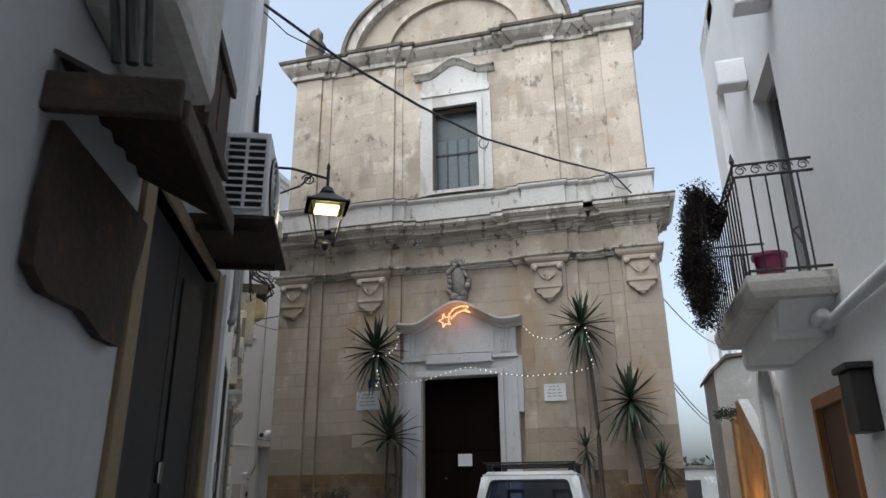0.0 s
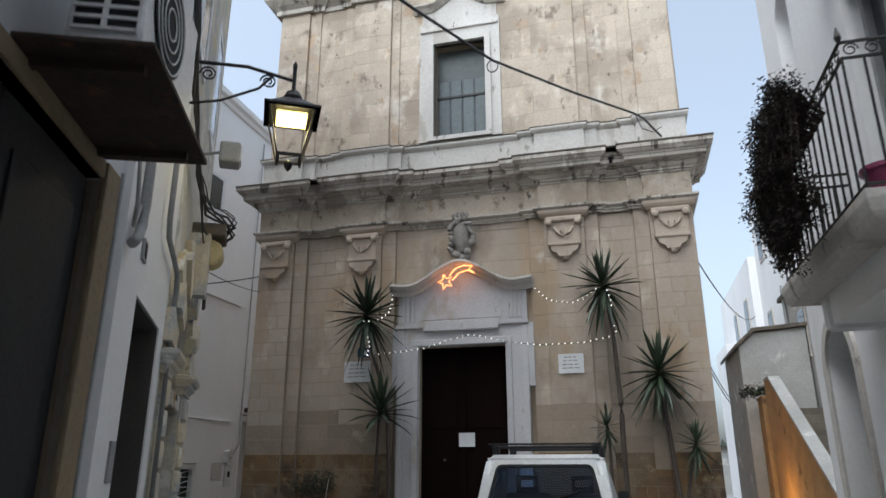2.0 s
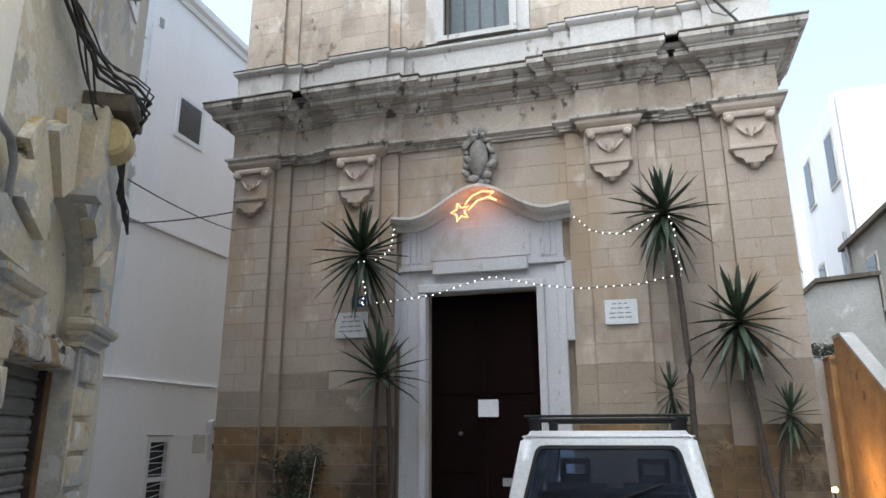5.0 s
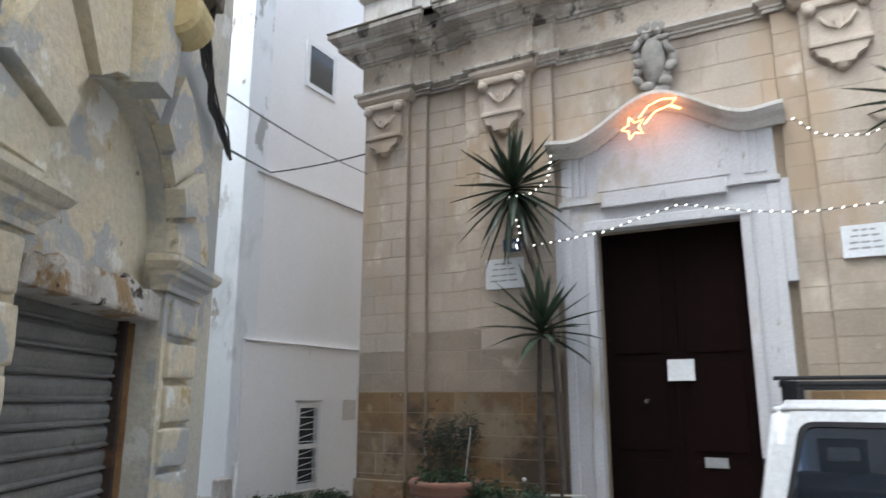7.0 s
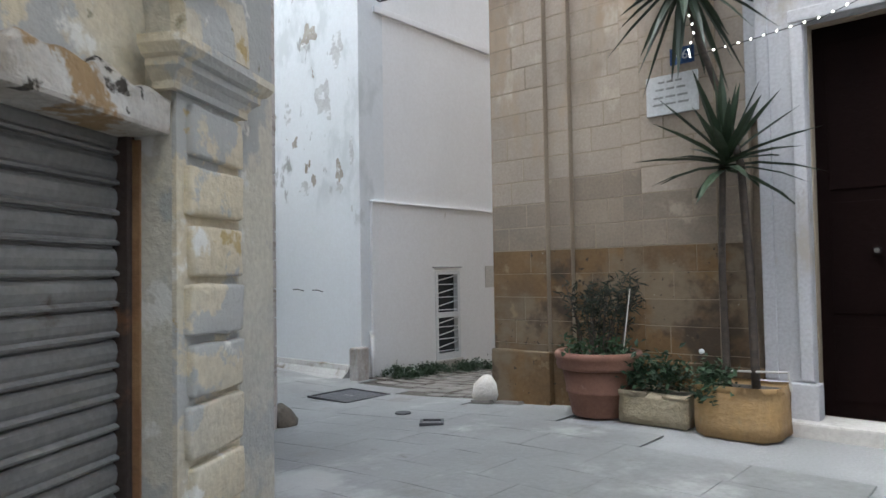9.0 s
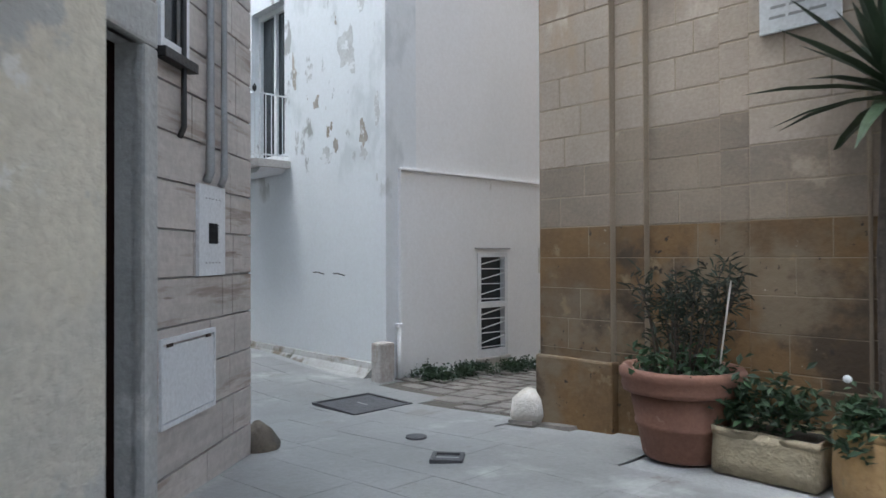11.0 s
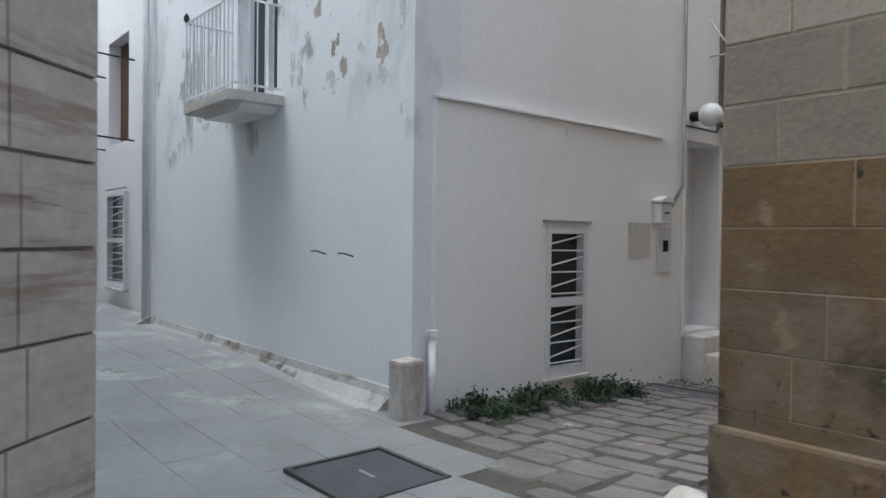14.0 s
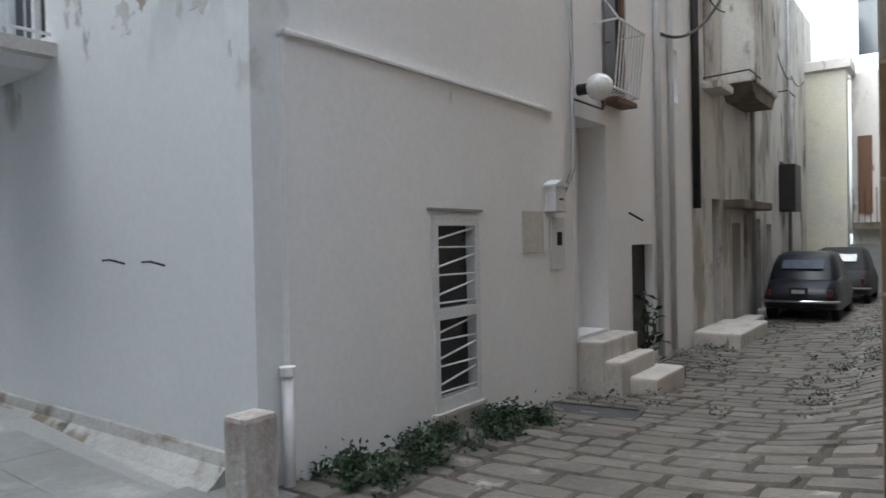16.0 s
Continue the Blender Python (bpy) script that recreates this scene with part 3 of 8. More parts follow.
# portal
portal = part("portal", pierced(bmx(), -1.13, 1.13, DOORSTEP, 4.62, -0.10, 0.05, [(-0.76, 0.76, 0.3, 3.61)]), PORTAL, church, "whitewashed stone door surround")
for k in (-1, 1):
    part("jamb_moulding", bx(k * 0.76 - (0.10 if k < 0 else 0), k * 0.76 + (0.10 if k > 0 else 0), -0.15, -0.1, DOORSTEP + 0.3, 3.71, 0.012), PORTAL, portal)
    part("outer_strip", bx(k * 1.13 - (0.10 if k > 0 else 0.0), k * 1.13 + (0.10 if k < 0 else 0.0), -0.13, -0.1, DOORSTEP + 0.3, 3.9, 0.008), PORTAL, portal)
    part("ear", bx(k * 1.17 - 0.06, k * 1.17 + 0.06, -0.10, 0.0, 2.9, 3.95, 0.008), PORTAL, portal)
    part("plinth", bx(k * 0.96 - 0.24, k * 0.96 + 0.24, -0.19, -0.02, 0.15, DOORSTEP + 0.28, 0.012), PORTAL, portal)
    for j in range(3):
        part("flute", bx(k * (0.86 + 0.08 * j) - 0.025, k * (0.86 + 0.08 * j) + 0.025, -0.125, -0.1, 4.04, 4.52, 0.006), PORTAL, portal)
part("lintel_moulding", bx(-0.87, 0.87, -0.16, -0.1, 3.61, 3.72, 0.012), PORTAL, portal)
part("lintel_band", bx(-1.16, 1.16, -0.145, -0.1, 3.93, 3.99, 0.01), PORTAL, portal)
part("panel_band", bx(-0.66, 0.66, -0.175, -0.1, 3.86, 4.03, 0.01), PORTAL, portal)
part("tympanum", bx(-0.70, 0.70, -0.118, -0.1, 4.06, 4.52, 0.006), PORTAL, portal)


def hood_curve(x):
    """The swan-necked line of the door hood."""
    a = abs(x)
    return 4.62 + 0.40 * smooth01(1 - a / 0.95) + 0.03 * smooth01((a - 0.95) / 0.3)


bm = bmx()
prof = [(0.0, -0.06), (0.06, -0.06), (0.09, 0.0), (0.17, 0.03), (0.22, 0.08), (0.22, 0.12), (0.0, 0.15)]
cols = []
for i in range(41):
    x = -1.26 + 2.52 * i / 40
    cols.append([bm.verts.new((x, -0.08 - o, hood_curve(x) - 0.06 + dz)) for o, dz in prof])
for p, q in zip(cols, cols[1:]):
    for j in range(len(prof)):
        bm.faces.new((p[j], q[j], q[(j + 1) % len(prof)], p[(j + 1) % len(prof)]))
bm.faces.new(cols[0]), bm.faces.new(cols[-1][::-1])
part("hood", bm, LIME_PALE, church, "curved stone hood over the door")
infill = [(-1.13, 4.60)] + [(-1.13 + 2.26 * i / 30, hood_curve(-1.13 + 2.26 * i / 30) - 0.1) for i in range(31)] + [(1.13, 4.60)]
part("hood_panel", prism(bmx(), infill, -0.098, -0.02), PORTAL, church)
part("threshold", bx(-1.0, 1.0, -0.30, 0.1, 0.1, DOORSTEP, 0.02), LIME_PALE, church, "worn stone doorstep")

# church door, closed
door = part("door", bx(-0.755, 0.755, 0.10, 0.16, DOORSTEP, 3.60), DARKWOOD, church, "tall dark brown wooden double door, closed")
for k in (-1, 1):
    for z0, z1 in ((0.55, 1.15), (1.25, 2.15), (2.25, 3.45)):
        part("door_panel", bx(k * 0.385 - 0.27, k * 0.385 + 0.27, 0.088, 0.1, z0, z1, 0.008), DARKWOOD, door)
part("meeting_strip", bx(-0.03, 0.03, 0.07, 0.1, DOORSTEP, 3.6, 0.008), DARKWOOD, door)
part("handle", lathe(bmx(), [(0.01, 0), (0.03, 0), (0.035, 0.03), (0.02, 0.05)], 12), CHROME, door, "dull metal knob", m=pose(-0.33, 0.07, 1.75, 90))
single("paper_notice", bx(-0.135, 0.135, -0.003, 0.0, -0.11, 0.11), ENAMEL, "white paper notice fixed to the dark church door", "notice", m=pose(CX + 0.04, 13.05 + 0.07, 2.07))
single("paper_notice", bx(-0.11, 0.11, -0.003, 0.0, -0.05, 0.05), PIPE, "small grey paper on the dark church door", "notice", m=pose(CX + 0.32, 13.05 + 0.07, 1.15))

# big window and its hood
win = part("window", pierced(bmx(), -0.62, 0.62, 7.50, 9.72, -0.12, 0.05, [(-0.51, 0.51, 7.58, 9.60)]), LIME_PALE, church, "stone-framed church window")
part("outer_frame", pierced(bmx(), -0.80, 0.80, 7.50, 10.1, -0.07, 0.0, [(-0.62, 0.62, 7.4, 9.72)]), LIME_PALE, win)
part("pane", bx(-0.51, 0.51, 0.22, 0.23, 7.58, 9.60), WINDOW_GREY, win, "dusty grey glass")
part("cross_bar", bx(-0.51, 0.51, 0.17, 0.22, 8.52, 8.56), IRON, win)
# paler strips put the lit look of the lower panes into colour
for xx in (-0.36, -0.12, 0.12, 0.36):
    part("curtain", bx(xx - 0.10, xx + 0.10, 0.19, 0.215, 7.6, 8.9, 0.005), mat("pale_lit_pane", (0.17, 0.195, 0.20), fine=12, streak=0.1), win)
# near-black sheet behind the pane, its colour standing for the unlit inside
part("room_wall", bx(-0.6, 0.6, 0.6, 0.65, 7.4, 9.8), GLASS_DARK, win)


def peak_curve(x):
    a = abs(x)
    return 10.42 + 0.30 * smooth01(1 - a / 0.62) + 0.0 * a


bm = bmx()
prof = [(0.0, -0.05), (0.06, -0.05), (0.12, 0.02), (0.18, 0.06), (0.18, 0.10), (0.0, 0.13)]
cols = []
for i in range(33):
    x = -0.92 + 1.84 * i / 32
    cols.append([bm.verts.new((x, -0.03 - o, peak_curve(x) + dz)) for o, dz in prof])
for p, q in zip(cols, cols[1:]):
    for j in range(len(prof)):
        bm.faces.new((p[j], q[j], q[(j + 1) % len(prof)], p[(j + 1) % len(prof)]))
bm.faces.new(cols[0]), bm.faces.new(cols[-1][::-1])
part("window_hood", bm, LIME_STREAKED, church, "swan-necked window hood")
part("hood_field", prism(bmx(), [(-0.75, 9.95)] + [(-0.75 + 1.5 * i / 20, peak_curve(-0.75 + 1.5 * i / 20) - 0.04) for i in range(21)] + [(0.75, 9.95)], -0.06, -0.02), LIME_PALE, church)
part("hood_ledge", bx(-0.78, 0.78, -0.11, -0.03, 9.9, 9.98, 0.012), LIME_PALE, church)

# coat of arms, carved
shield = part("shield", lathe(bmx(), [(0.02, -0.07), (0.11, -0.06), (0.14, 0.0), (0.14, 0.05)], 20), CREST, church, "carved stone coat of arms", smooth=True, m=pose(0, -0.06, 5.53, 90) @ Matrix.Diagonal((0.95, 2.0, 1, 1)))
b_ = bmx()
bmesh.ops.create_icosphere(b_, subdivisions=2, radius=0.05)
for vtx in b_.verts:
    vtx.co += 0.012 * noise.noise_vector(vtx.co * 22)
scroll_mesh = finish("scroll", b_, CREST, True)
for i in range(22):
    a = 2 * math.pi * i / 22
    share("scroll", scroll_mesh, church, pose((0.19 + 0.03 * math.cos(5 * a)) * math.cos(a), -0.07 - 0.02 * (i % 2), 5.53 + (0.36 + 0.03 * math.cos(5 * a)) * math.sin(a), 0, math.degrees(-a) + rnd.uniform(-40, 40)) @ Matrix.Diagonal((rnd.uniform(0.7, 1.3), 0.9, rnd.uniform(0.8, 1.7), 1)))
for dx in (-0.12, -0.04, 0.04, 0.12):
    share("crown_point", scroll_mesh, church, pose(dx, -0.09, 5.96 - abs(dx) * 0.3) @ Matrix.Diagonal((0.9, 0.9, 1.5, 1)))

# finial statue on the cornice end
bm = bmx()
lathe(bm, [(0.20, 11.33), (0.20, 11.42), (0.15, 11.45), (0.17, 11.6), (0.20, 11.72), (0.13, 11.85), (0.15, 11.98), (0.10, 12.1), (0.03, 12.17)], 14)
for vtx in bm.verts:
    vtx.co += 0.09 * noise.noise_vector(vtx.co * 5)
    vtx.co.x *= 1.35
    vtx.co.y *= 1.35
    vtx.co.z = 11.33 + (vtx.co.z - 11.33) * 1.3
single("statue", bm, LICHEN, "weathered stone finial figure on the church cornice", "statue", smooth=True, m=pose(CX - 3.50, 13.0, 0))

# plaques and the house number, lettering too small to read as bars
for px, pz, w, h in ((CX - 1.84, 3.215, 0.48, 0.36), (CX + 1.82, 3.22, 0.40, 0.31)):
    pl = thing("wall_plaque", px, 13.05 - (0.17 if px < CX else 0.17), pz, "white ceramic plaque with dark lettering on the church front", "plaque", "church plaques")
    part("tile", bx(-w / 2, w / 2, -0.012, 0.012, -h / 2, h / 2, 0.004), ENAMEL, pl)
    for k, (ln, zz) in enumerate(((0.5, 0.30), (0.62, 0.12), (0.7, -0.08), (0.74, -0.26))):
        for q in range(3):
            x0 = -w * ln / 2 + q * w * ln / 3
            part("lettering", bx(x0, x0 + w * ln / 3 - 0.02, -0.014, -0.012, zz * h, zz * h + 0.018), PIPE, pl)
num = thing("house_number", -4.78, 12.86, 3.54, "blue enamel house number plate reading 46", "number plate")
part("plate", bx(-0.11, 0.11, -0.008, 0.008, -0.075, 0.075, 0.003), mat("blue_enamel", (0.03, 0.08, 0.22), fine=30, bump=0.05, rough=0.4), num)


def writing(text, size, material, parent, m):
    cu = bpy.data.curves.new("writing", "FONT")
    cu.body, cu.size, cu.extrude, cu.align_x, cu.align_y = text, size, 0.002, "CENTER", "CENTER"
    tmp = bpy.data.objects.new("writing", cu)
    me = bpy.data.meshes.new_from_object(tmp)
    bpy.data.objects.remove(tmp)
    me.materials.append(material)
    return share("numerals", me, parent, m)


writing("46", 0.12, ENAMEL, num, pose(0, -0.011, 0, 90))


# ---- street on the left: the near house with a dark double door ----
MN = pose(-3.08, 4.75, 0, 0, 0, 113)       # near house: along the wall, into the wall, up
ML = pose(-3.35, 5.30, 0, 0, 0, 120)       # arched shop house
near_house = new("house")
near_house.matrix_basis = MN
tagged(near_house, "old white plastered house with a dark double door", "house")
part("wall", pierced(bmx(), -8.0, 0.16, -0.3, 10.4, 0.0, 0.5, [(-2.24, -0.36, -0.3, 3.06)]), mat("grimy_whitewash", (0.58, 0.60, 0.63), (0.47, 0.48, 0.50), big=0.6, fine=24, bump=0.1, grit=0.92, spots=(((0.24, 0.23, 0.21), 1.3, 0.60, 0.74),), streak=0.5), near_house, "stained white plaster wall")
part("roof", bx(-8.0, 0.16, -0.16, 4.0, 10.4, 10.52, 0.02), LICHEN, near_house, "dark eave")
frame_mat = mat("yellowed_stone", (0.30, 0.23, 0.13), (0.22, 0.17, 0.11), fine=30, bump=0.4)
for x0, x1, z0, z1 in ((-2.42, -2.24, -0.3, 3.16), (-0.36, -0.15, -0.3, 3.16)):
    part("door_frame", bx(x0, x1, -0.03, 0.1, z0, z1, 0.015), frame_mat, near_house, "yellowed stone door frame")
part("door_lintel", bx(-2.24, -0.36, -0.02, 0.1, 3.06, 3.16, 0.015), frame_mat, near_house, "yellowed stone door lintel")
for x0, x1 in ((-2.24, -1.305), (-1.295, -0.36)):
    leaf = part("door", bx(x0, x1, 0.06, 0.11, -0.2, 3.05, 0.01), GREENWOOD, near_house, "dark painted wooden door leaf, closed")
    for z0, z1 in ((0.3, 1.2), (1.35, 2.85)):
        part("door_panel", bx(x0 + 0.14, x1 - 0.14, 0.045, 0.06, z0, z1, 0.012), GREENWOOD, leaf)
part("door_lock", bx(-1.27, -1.19, 0.03, 0.06, 1.60, 1.72, 0.008), CHROME, near_house, "small metal lock")

# small rusty canopy with a hanging board
canopy = new("canopy")
canopy.matrix_basis = MN
tagged(canopy, "small rusty sheet metal canopy on the house wall", "canopy")
bm = bmx()
cols = []
for i in range(25):
    x = -3.50 + 1.05 * i / 24
    w = 0.02 * math.sin(i * 1.55) + 0.05 * i / 24
    cols.append([bm.verts.new(p) for p in ((x, -0.42, 2.70 + w), (x, 0.0, 2.92 + w), (x, 0.0, 2.94 + w), (x, -0.42, 2.72 + w))])
for p, q in zip(cols, cols[1:]):
    for k in range(4):
        bm.faces.new((p[k], q[k], q[(k + 1) % 4], p[(k + 1) % 4]))
bm.faces.new(cols[0]), bm.faces.new(cols[-1][::-1])
part("sheet", bm, RUST, canopy, "corrugated rusty sheet")
part("end_board", bx(-3.53, -3.49, -0.43, 0.0, 2.70, 2.84, 0.01), RUST, canopy, "weathered end board")
part("edge_board", bx(-3.50, -2.45, -0.45, -0.42, 2.68, 2.78, 0.01), RUST, canopy)
bm = prism(bmx(), [(-3.45, 2.70), (-3.48, 2.42), (-3.47, 2.20), (-3.34, 2.15), (-3.02, 2.17), (-2.78, 2.12), (-2.56, 2.13), (-2.50, 2.42), (-2.43, 2.60), (-2.40, 2.74)], -0.05, -0.012)
part("hanging_board", bm, RUST, canopy, "rusty board fixed under the canopy")

# plastered box projecting above the canopy, and the dark wooden one beside it
single("plastered_box", bx(-3.45, -2.70, -0.36, 0.0, 3.20, 5.6, 0.07), mat("stained_whitewash", (0.66, 0.65, 0.63), (0.46, 0.44, 0.41), big=1.2, fine=24, bump=0.2, streak=0.5), "stained white plastered box projecting from the house wall", "wall box", m=MN)
casing = new("wooden_casing")
casing.matrix_basis = MN
tagged(casing, "dark weathered wooden casing on the house wall", "wall box")
for i in range(4):
    part("board", bx(-2.30 + 0.17 * i, -2.135 + 0.17 * i, -0.22 + 0.006 * (i % 2), 0.0, 3.30 + 0.02 * (i % 3), 4.0 - 0.03 * (i % 2), 0.008), RUST, casing)
part("batten", bx(-2.31, -1.61, -0.245, -0.215, 3.92, 4.0, 0.006), RUST, casing)
part("batten", bx(-2.31, -1.61, -0.245, -0.215, 3.34, 3.42, 0.006), RUST, casing)

# air conditioner on its rusty shelf
shelf = new("metal_shelf")
shelf.matrix_basis = MN
tagged(shelf, "rusty sheet metal shelf under an air conditioner", "shelf")
part("plate", bx(-1.45, -0.36, -0.52, 0.0, 3.17, 3.195, 0.006), RUST, shelf)
for x in (-1.3, -0.5):
    part("bracket", bx(x - 0.02, x + 0.02, -0.45, 0.0, 3.13, 3.17), RUST, shelf)
ac = new("air_conditioner")
ac.matrix_basis = MN
tagged(ac, "white outdoor air conditioner unit on a rusty shelf", "air conditioner")
part("casing", bx(-1.42, -0.62, -0.46, -0.17, 3.20, 3.80, 0.015), ENAMEL, ac)
part("grille_recess", bx(-1.426, -1.42, -0.43, -0.20, 3.25, 3.75), BLACKPLASTIC, ac, "black side grille")
for i in range(11):
    z = 3.25 + 0.05 * i
    part("grille_bar", bx(-1.436, -1.426, -0.435, -0.195, z - 0.007, z + 0.007), ENAMEL, ac)
part("grille_post", bx(-1.438, -1.426, -0.325, -0.305, 3.25, 3.76), ENAMEL, ac)
part("fan_recess", lathe(bmx(), [(0.05, 0), (0.23, 0), (0.24, 0.008), (0.05, 0.008)], 28), BLACKPLASTIC, ac, "black round fan opening", m=pose(-1.12, -0.462, 3.5, 90))
for r in (0.07, 0.12, 0.17, 0.22):
    part("fan_guard", tube(bmx(), [(-1.12 + r * math.cos(a), -0.475, 3.5 + r * math.sin(a)) for a in [2 * math.pi * i / 28 for i in range(29)]], 0.004, 5), ENAMEL, ac)

# ---- arched shop house ----
arch_house = new("house")
arch_house.matrix_basis = ML
tagged(arch_house, "old house with a rusticated cream stone shop arch", "house")
AC_, AR, ZS = 2.66, 0.72, 2.60            # arch: middle, inner radius, springing
part("wall", pierced(bmx(), -0.62, 1.45, -0.3, 10.8, 0.0, 0.5, [(0.0, 1.18, -0.3, 2.68)]), WHITE, arch_house, "white plaster wall")
# wall with the arched opening: flat panels and the spandrels over the arch
bm = bmx()
pierced(bm, 1.45, 4.3, -0.3, 10.8, 0.0, 0.6, [(AC_ - AR, AC_ + AR, -0.3, ZS + AR + 0.02)])
arcpts = [(AC_ + AR * math.cos(math.pi * i / 24), ZS + AR * math.sin(math.pi * i / 24)) for i in range(25)]
part("wall", bm, PEELING, arch_house, "peeling grey plaster wall")
for pts in ([(AC_ + AR, ZS + AR + 0.02)] + arcpts[:13] + [(AC_, ZS + AR + 0.02)], [(AC_, ZS + AR + 0.02)] + arcpts[12:] + [(AC_ - AR, ZS + AR + 0.02)]):
    part("spandrel", prism(bmx(), pts, 0.002, 0.598), PEELING, arch_house)
part("tympanum", bx(AC_ - AR - 0.02, AC_ + AR + 0.02, 0.12, 0.3, 2.34, ZS + AR + 0.05), CREAM, arch_house, "patchy cream plaster under the arch")
bm = bx(AC_ - AR + 0.002, AC_ + AR - 0.002, 0.0, 0.3, 2.20, 2.36, 0.02)
bmesh.ops.subdivide_edges(bm, edges=[e for e in bm.edges if e.calc_length() > 0.5], cuts=40)
for vtx in bm.verts:
    if vtx.co.z > 2.28:
        vtx.co += Vector((0, 0.07, 0.09)) * noise.noise(vtx.co * 7)
part("lintel", bm, mat("cracked_plaster", (0.56, 0.54, 0.50), (0.44, 0.38, 0.30), big=2.5, fine=26, bump=0.8, spots=(((0.30, 0.20, 0.10), 3.0, 0.55, 0.60), ((0.05, 0.04, 0.03), 6.0, 0.60, 0.64),)), arch_house, "cracked plaster lintel with bare stone showing")
sh = part("roller_shutter", bx(AC_ - AR, AC_ + AR, 0.24, 0.30, -0.1, 2.3), STEEL, arch_house, "grey metal roller shutter, closed")
bm = bmx()
outline = [(0.0, 0.0), (-0.030, 0.002), (-0.034, 0.012), (-0.026, 0.020), (-0.014, 0.026), (-0.020, 0.040), (-0.024, 0.066), (-0.020, 0.094), (-0.010, 0.108), (0.0, 0.112)]
a = [bm.verts.new((AC_ - AR, y, z)) for y, z in outline]
b = [bm.verts.new((AC_ + AR, y, z)) for y, z in outline]
for i in range(len(a) - 1):
    bm.faces.new((a[i], b[i], b[i + 1], a[i + 1]))
bm.faces.new(a), bm.faces.new(b[::-1])
slat_mesh = finish("slat", bm, STEEL)
for i in range(18):
    share("slat", slat_mesh, sh, pose(0, 0.238, 0.05 + 0.122 * i))
for k in (-1, 1):
    part("guide_rail", bx(AC_ + k * AR - 0.045, AC_ + k * AR + 0.045, 0.17, 0.24, -0.1, 2.22, 0.008), RUST, arch_house, "rusty shutter guide rail")
rust_line = mat("rust_stained_plaster", (0.34, 0.20, 0.09), (0.22, 0.11, 0.05), big=3, fine=30, bump=0.6)
part("stained_reveal", bx(AC_ + AR - 0.016, AC_ + AR - 0.004, 0.135, 0.17, -0.1, 2.19, 0.002), rust_line, arch_house, "rust-stained plaster edge")


def rough_block(x0, x1, z0, z1, out, seed):
    bm = bx(x0, x1, -out, 0.01, z0, z1, 0.016)
    bmesh.ops.subdivide_edges(bm, edges=[e for e in bm.edges if e.calc_length() > 0.12], cuts=2, use_grid_fill=True)
    for vtx in bm.verts:
        if vtx.co.y < -0.004:
            vtx.co += 0.012 * noise.noise_vector(vtx.co * 5 + Vector((seed, 0, 0))) + 0.005 * noise.noise_vector(vtx.co * 17)
    return bm


for k, (x0, x1) in enumerate(((AC_ + AR + 0.03, AC_ + AR + 0.49), (AC_ - AR - 0.34, AC_ - AR - 0.03))):
    pil = part("pilaster", bx(x0 - 0.03, x1 + 0.02, -0.02, 0.002, -0.2, 2.4), CREAM, arch_house, "rusticated cream stone pilaster")
    for i in range(10):
        z = -0.12 + 0.25 * i
        inset = 0.025 if i % 2 else 0.0
        part("quoin", rough_block(x0 + 0.02 + (inset if k == 0 else 0), x1 - (inset if k else 0), z, z + 0.215, 0.058, 3 * i + 40 * k), CREAM, pil, smooth=True)
    part("impost", molding(bmx(), [(x0 - 0.06, 0.05), (x0 - 0.06, -0.02), (x1 + 0.03, -0.02), (x1 + 0.03, 0.05)], [(0, 2.38), (0.03, 2.38), (0.03, 2.41), (0.05, 2.44), (0.075, 2.46), (0.075, 2.49), (0.10, 2.50), (0.125, 2.535), (0.125, 2.57), (0, 2.60)]), CREAM, arch_house, "moulded impost")
NV = 11
ARCH = part("archivolt", arch_band(AR + 0.02, AR + 0.44, 1.0, ZS, -0.03, 0.002, 0.06, math.pi - 0.06), CREAM, arch_house, "rusticated arch of cream stone", m=pose(AC_, 0, 0))
for i in range(NV):
    a0, a1 = math.pi * (i + 0.06) / NV, math.pi * (i + 0.90) / NV
    if a1 < 0.1 or a0 > math.pi - 0.1:
        continue
    out = 0.15 if i == NV // 2 else (0.11 if i % 2 else 0.07)
    r1 = AR + (0.52 if i % 2 == 0 else 0.42)
    bm = arch_band(AR + 0.0, r1, 1.0, ZS, -out, 0.0, a0, a1, 4)
    for vtx in bm.verts:
        vtx.co += 0.012 * noise.noise_vector(vtx.co * 6)
    bmesh.ops.bevel(bm, geom=[e for e in bm.edges if e.calc_face_angle(0) > 0.9], offset=0.018, segments=1, affect="EDGES")
    part("voussoir", bm, CREAM, ARCH)
# scrolled keystone
bm = bmx()
lathe(bm, [(0.03, -0.13), (0.12, -0.13), (0.145, -0.10), (0.145, 0.10), (0.12, 0.13), (0.03, 0.13)], 20)
key = part("keystone_scroll", bm, mat("yellow_stone", (0.58, 0.47, 0.24), (0.50, 0.42, 0.25), fine=26, bump=0.4), arch_house, "yellow scrolled keystone", m=pose(AC_ + 0.16, -0.19, 3.80, 0, 90))
part("keystone", prism(bmx(), [(AC_ - 0.10, 3.30), (AC_ + 0.10, 3.30), (AC_ + 0.22, 3.96), (AC_ - 0.10, 3.96)], -0.2, 0.0), CREAM, arch_house)
part("ledge", bx(AC_ - 0.02, AC_ + 0.40, -0.34, 0.0, 3.97, 4.11, 0.02), LICHEN, arch_house, "dark stone ledge")
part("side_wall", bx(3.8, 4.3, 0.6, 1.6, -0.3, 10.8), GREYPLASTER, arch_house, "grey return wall")
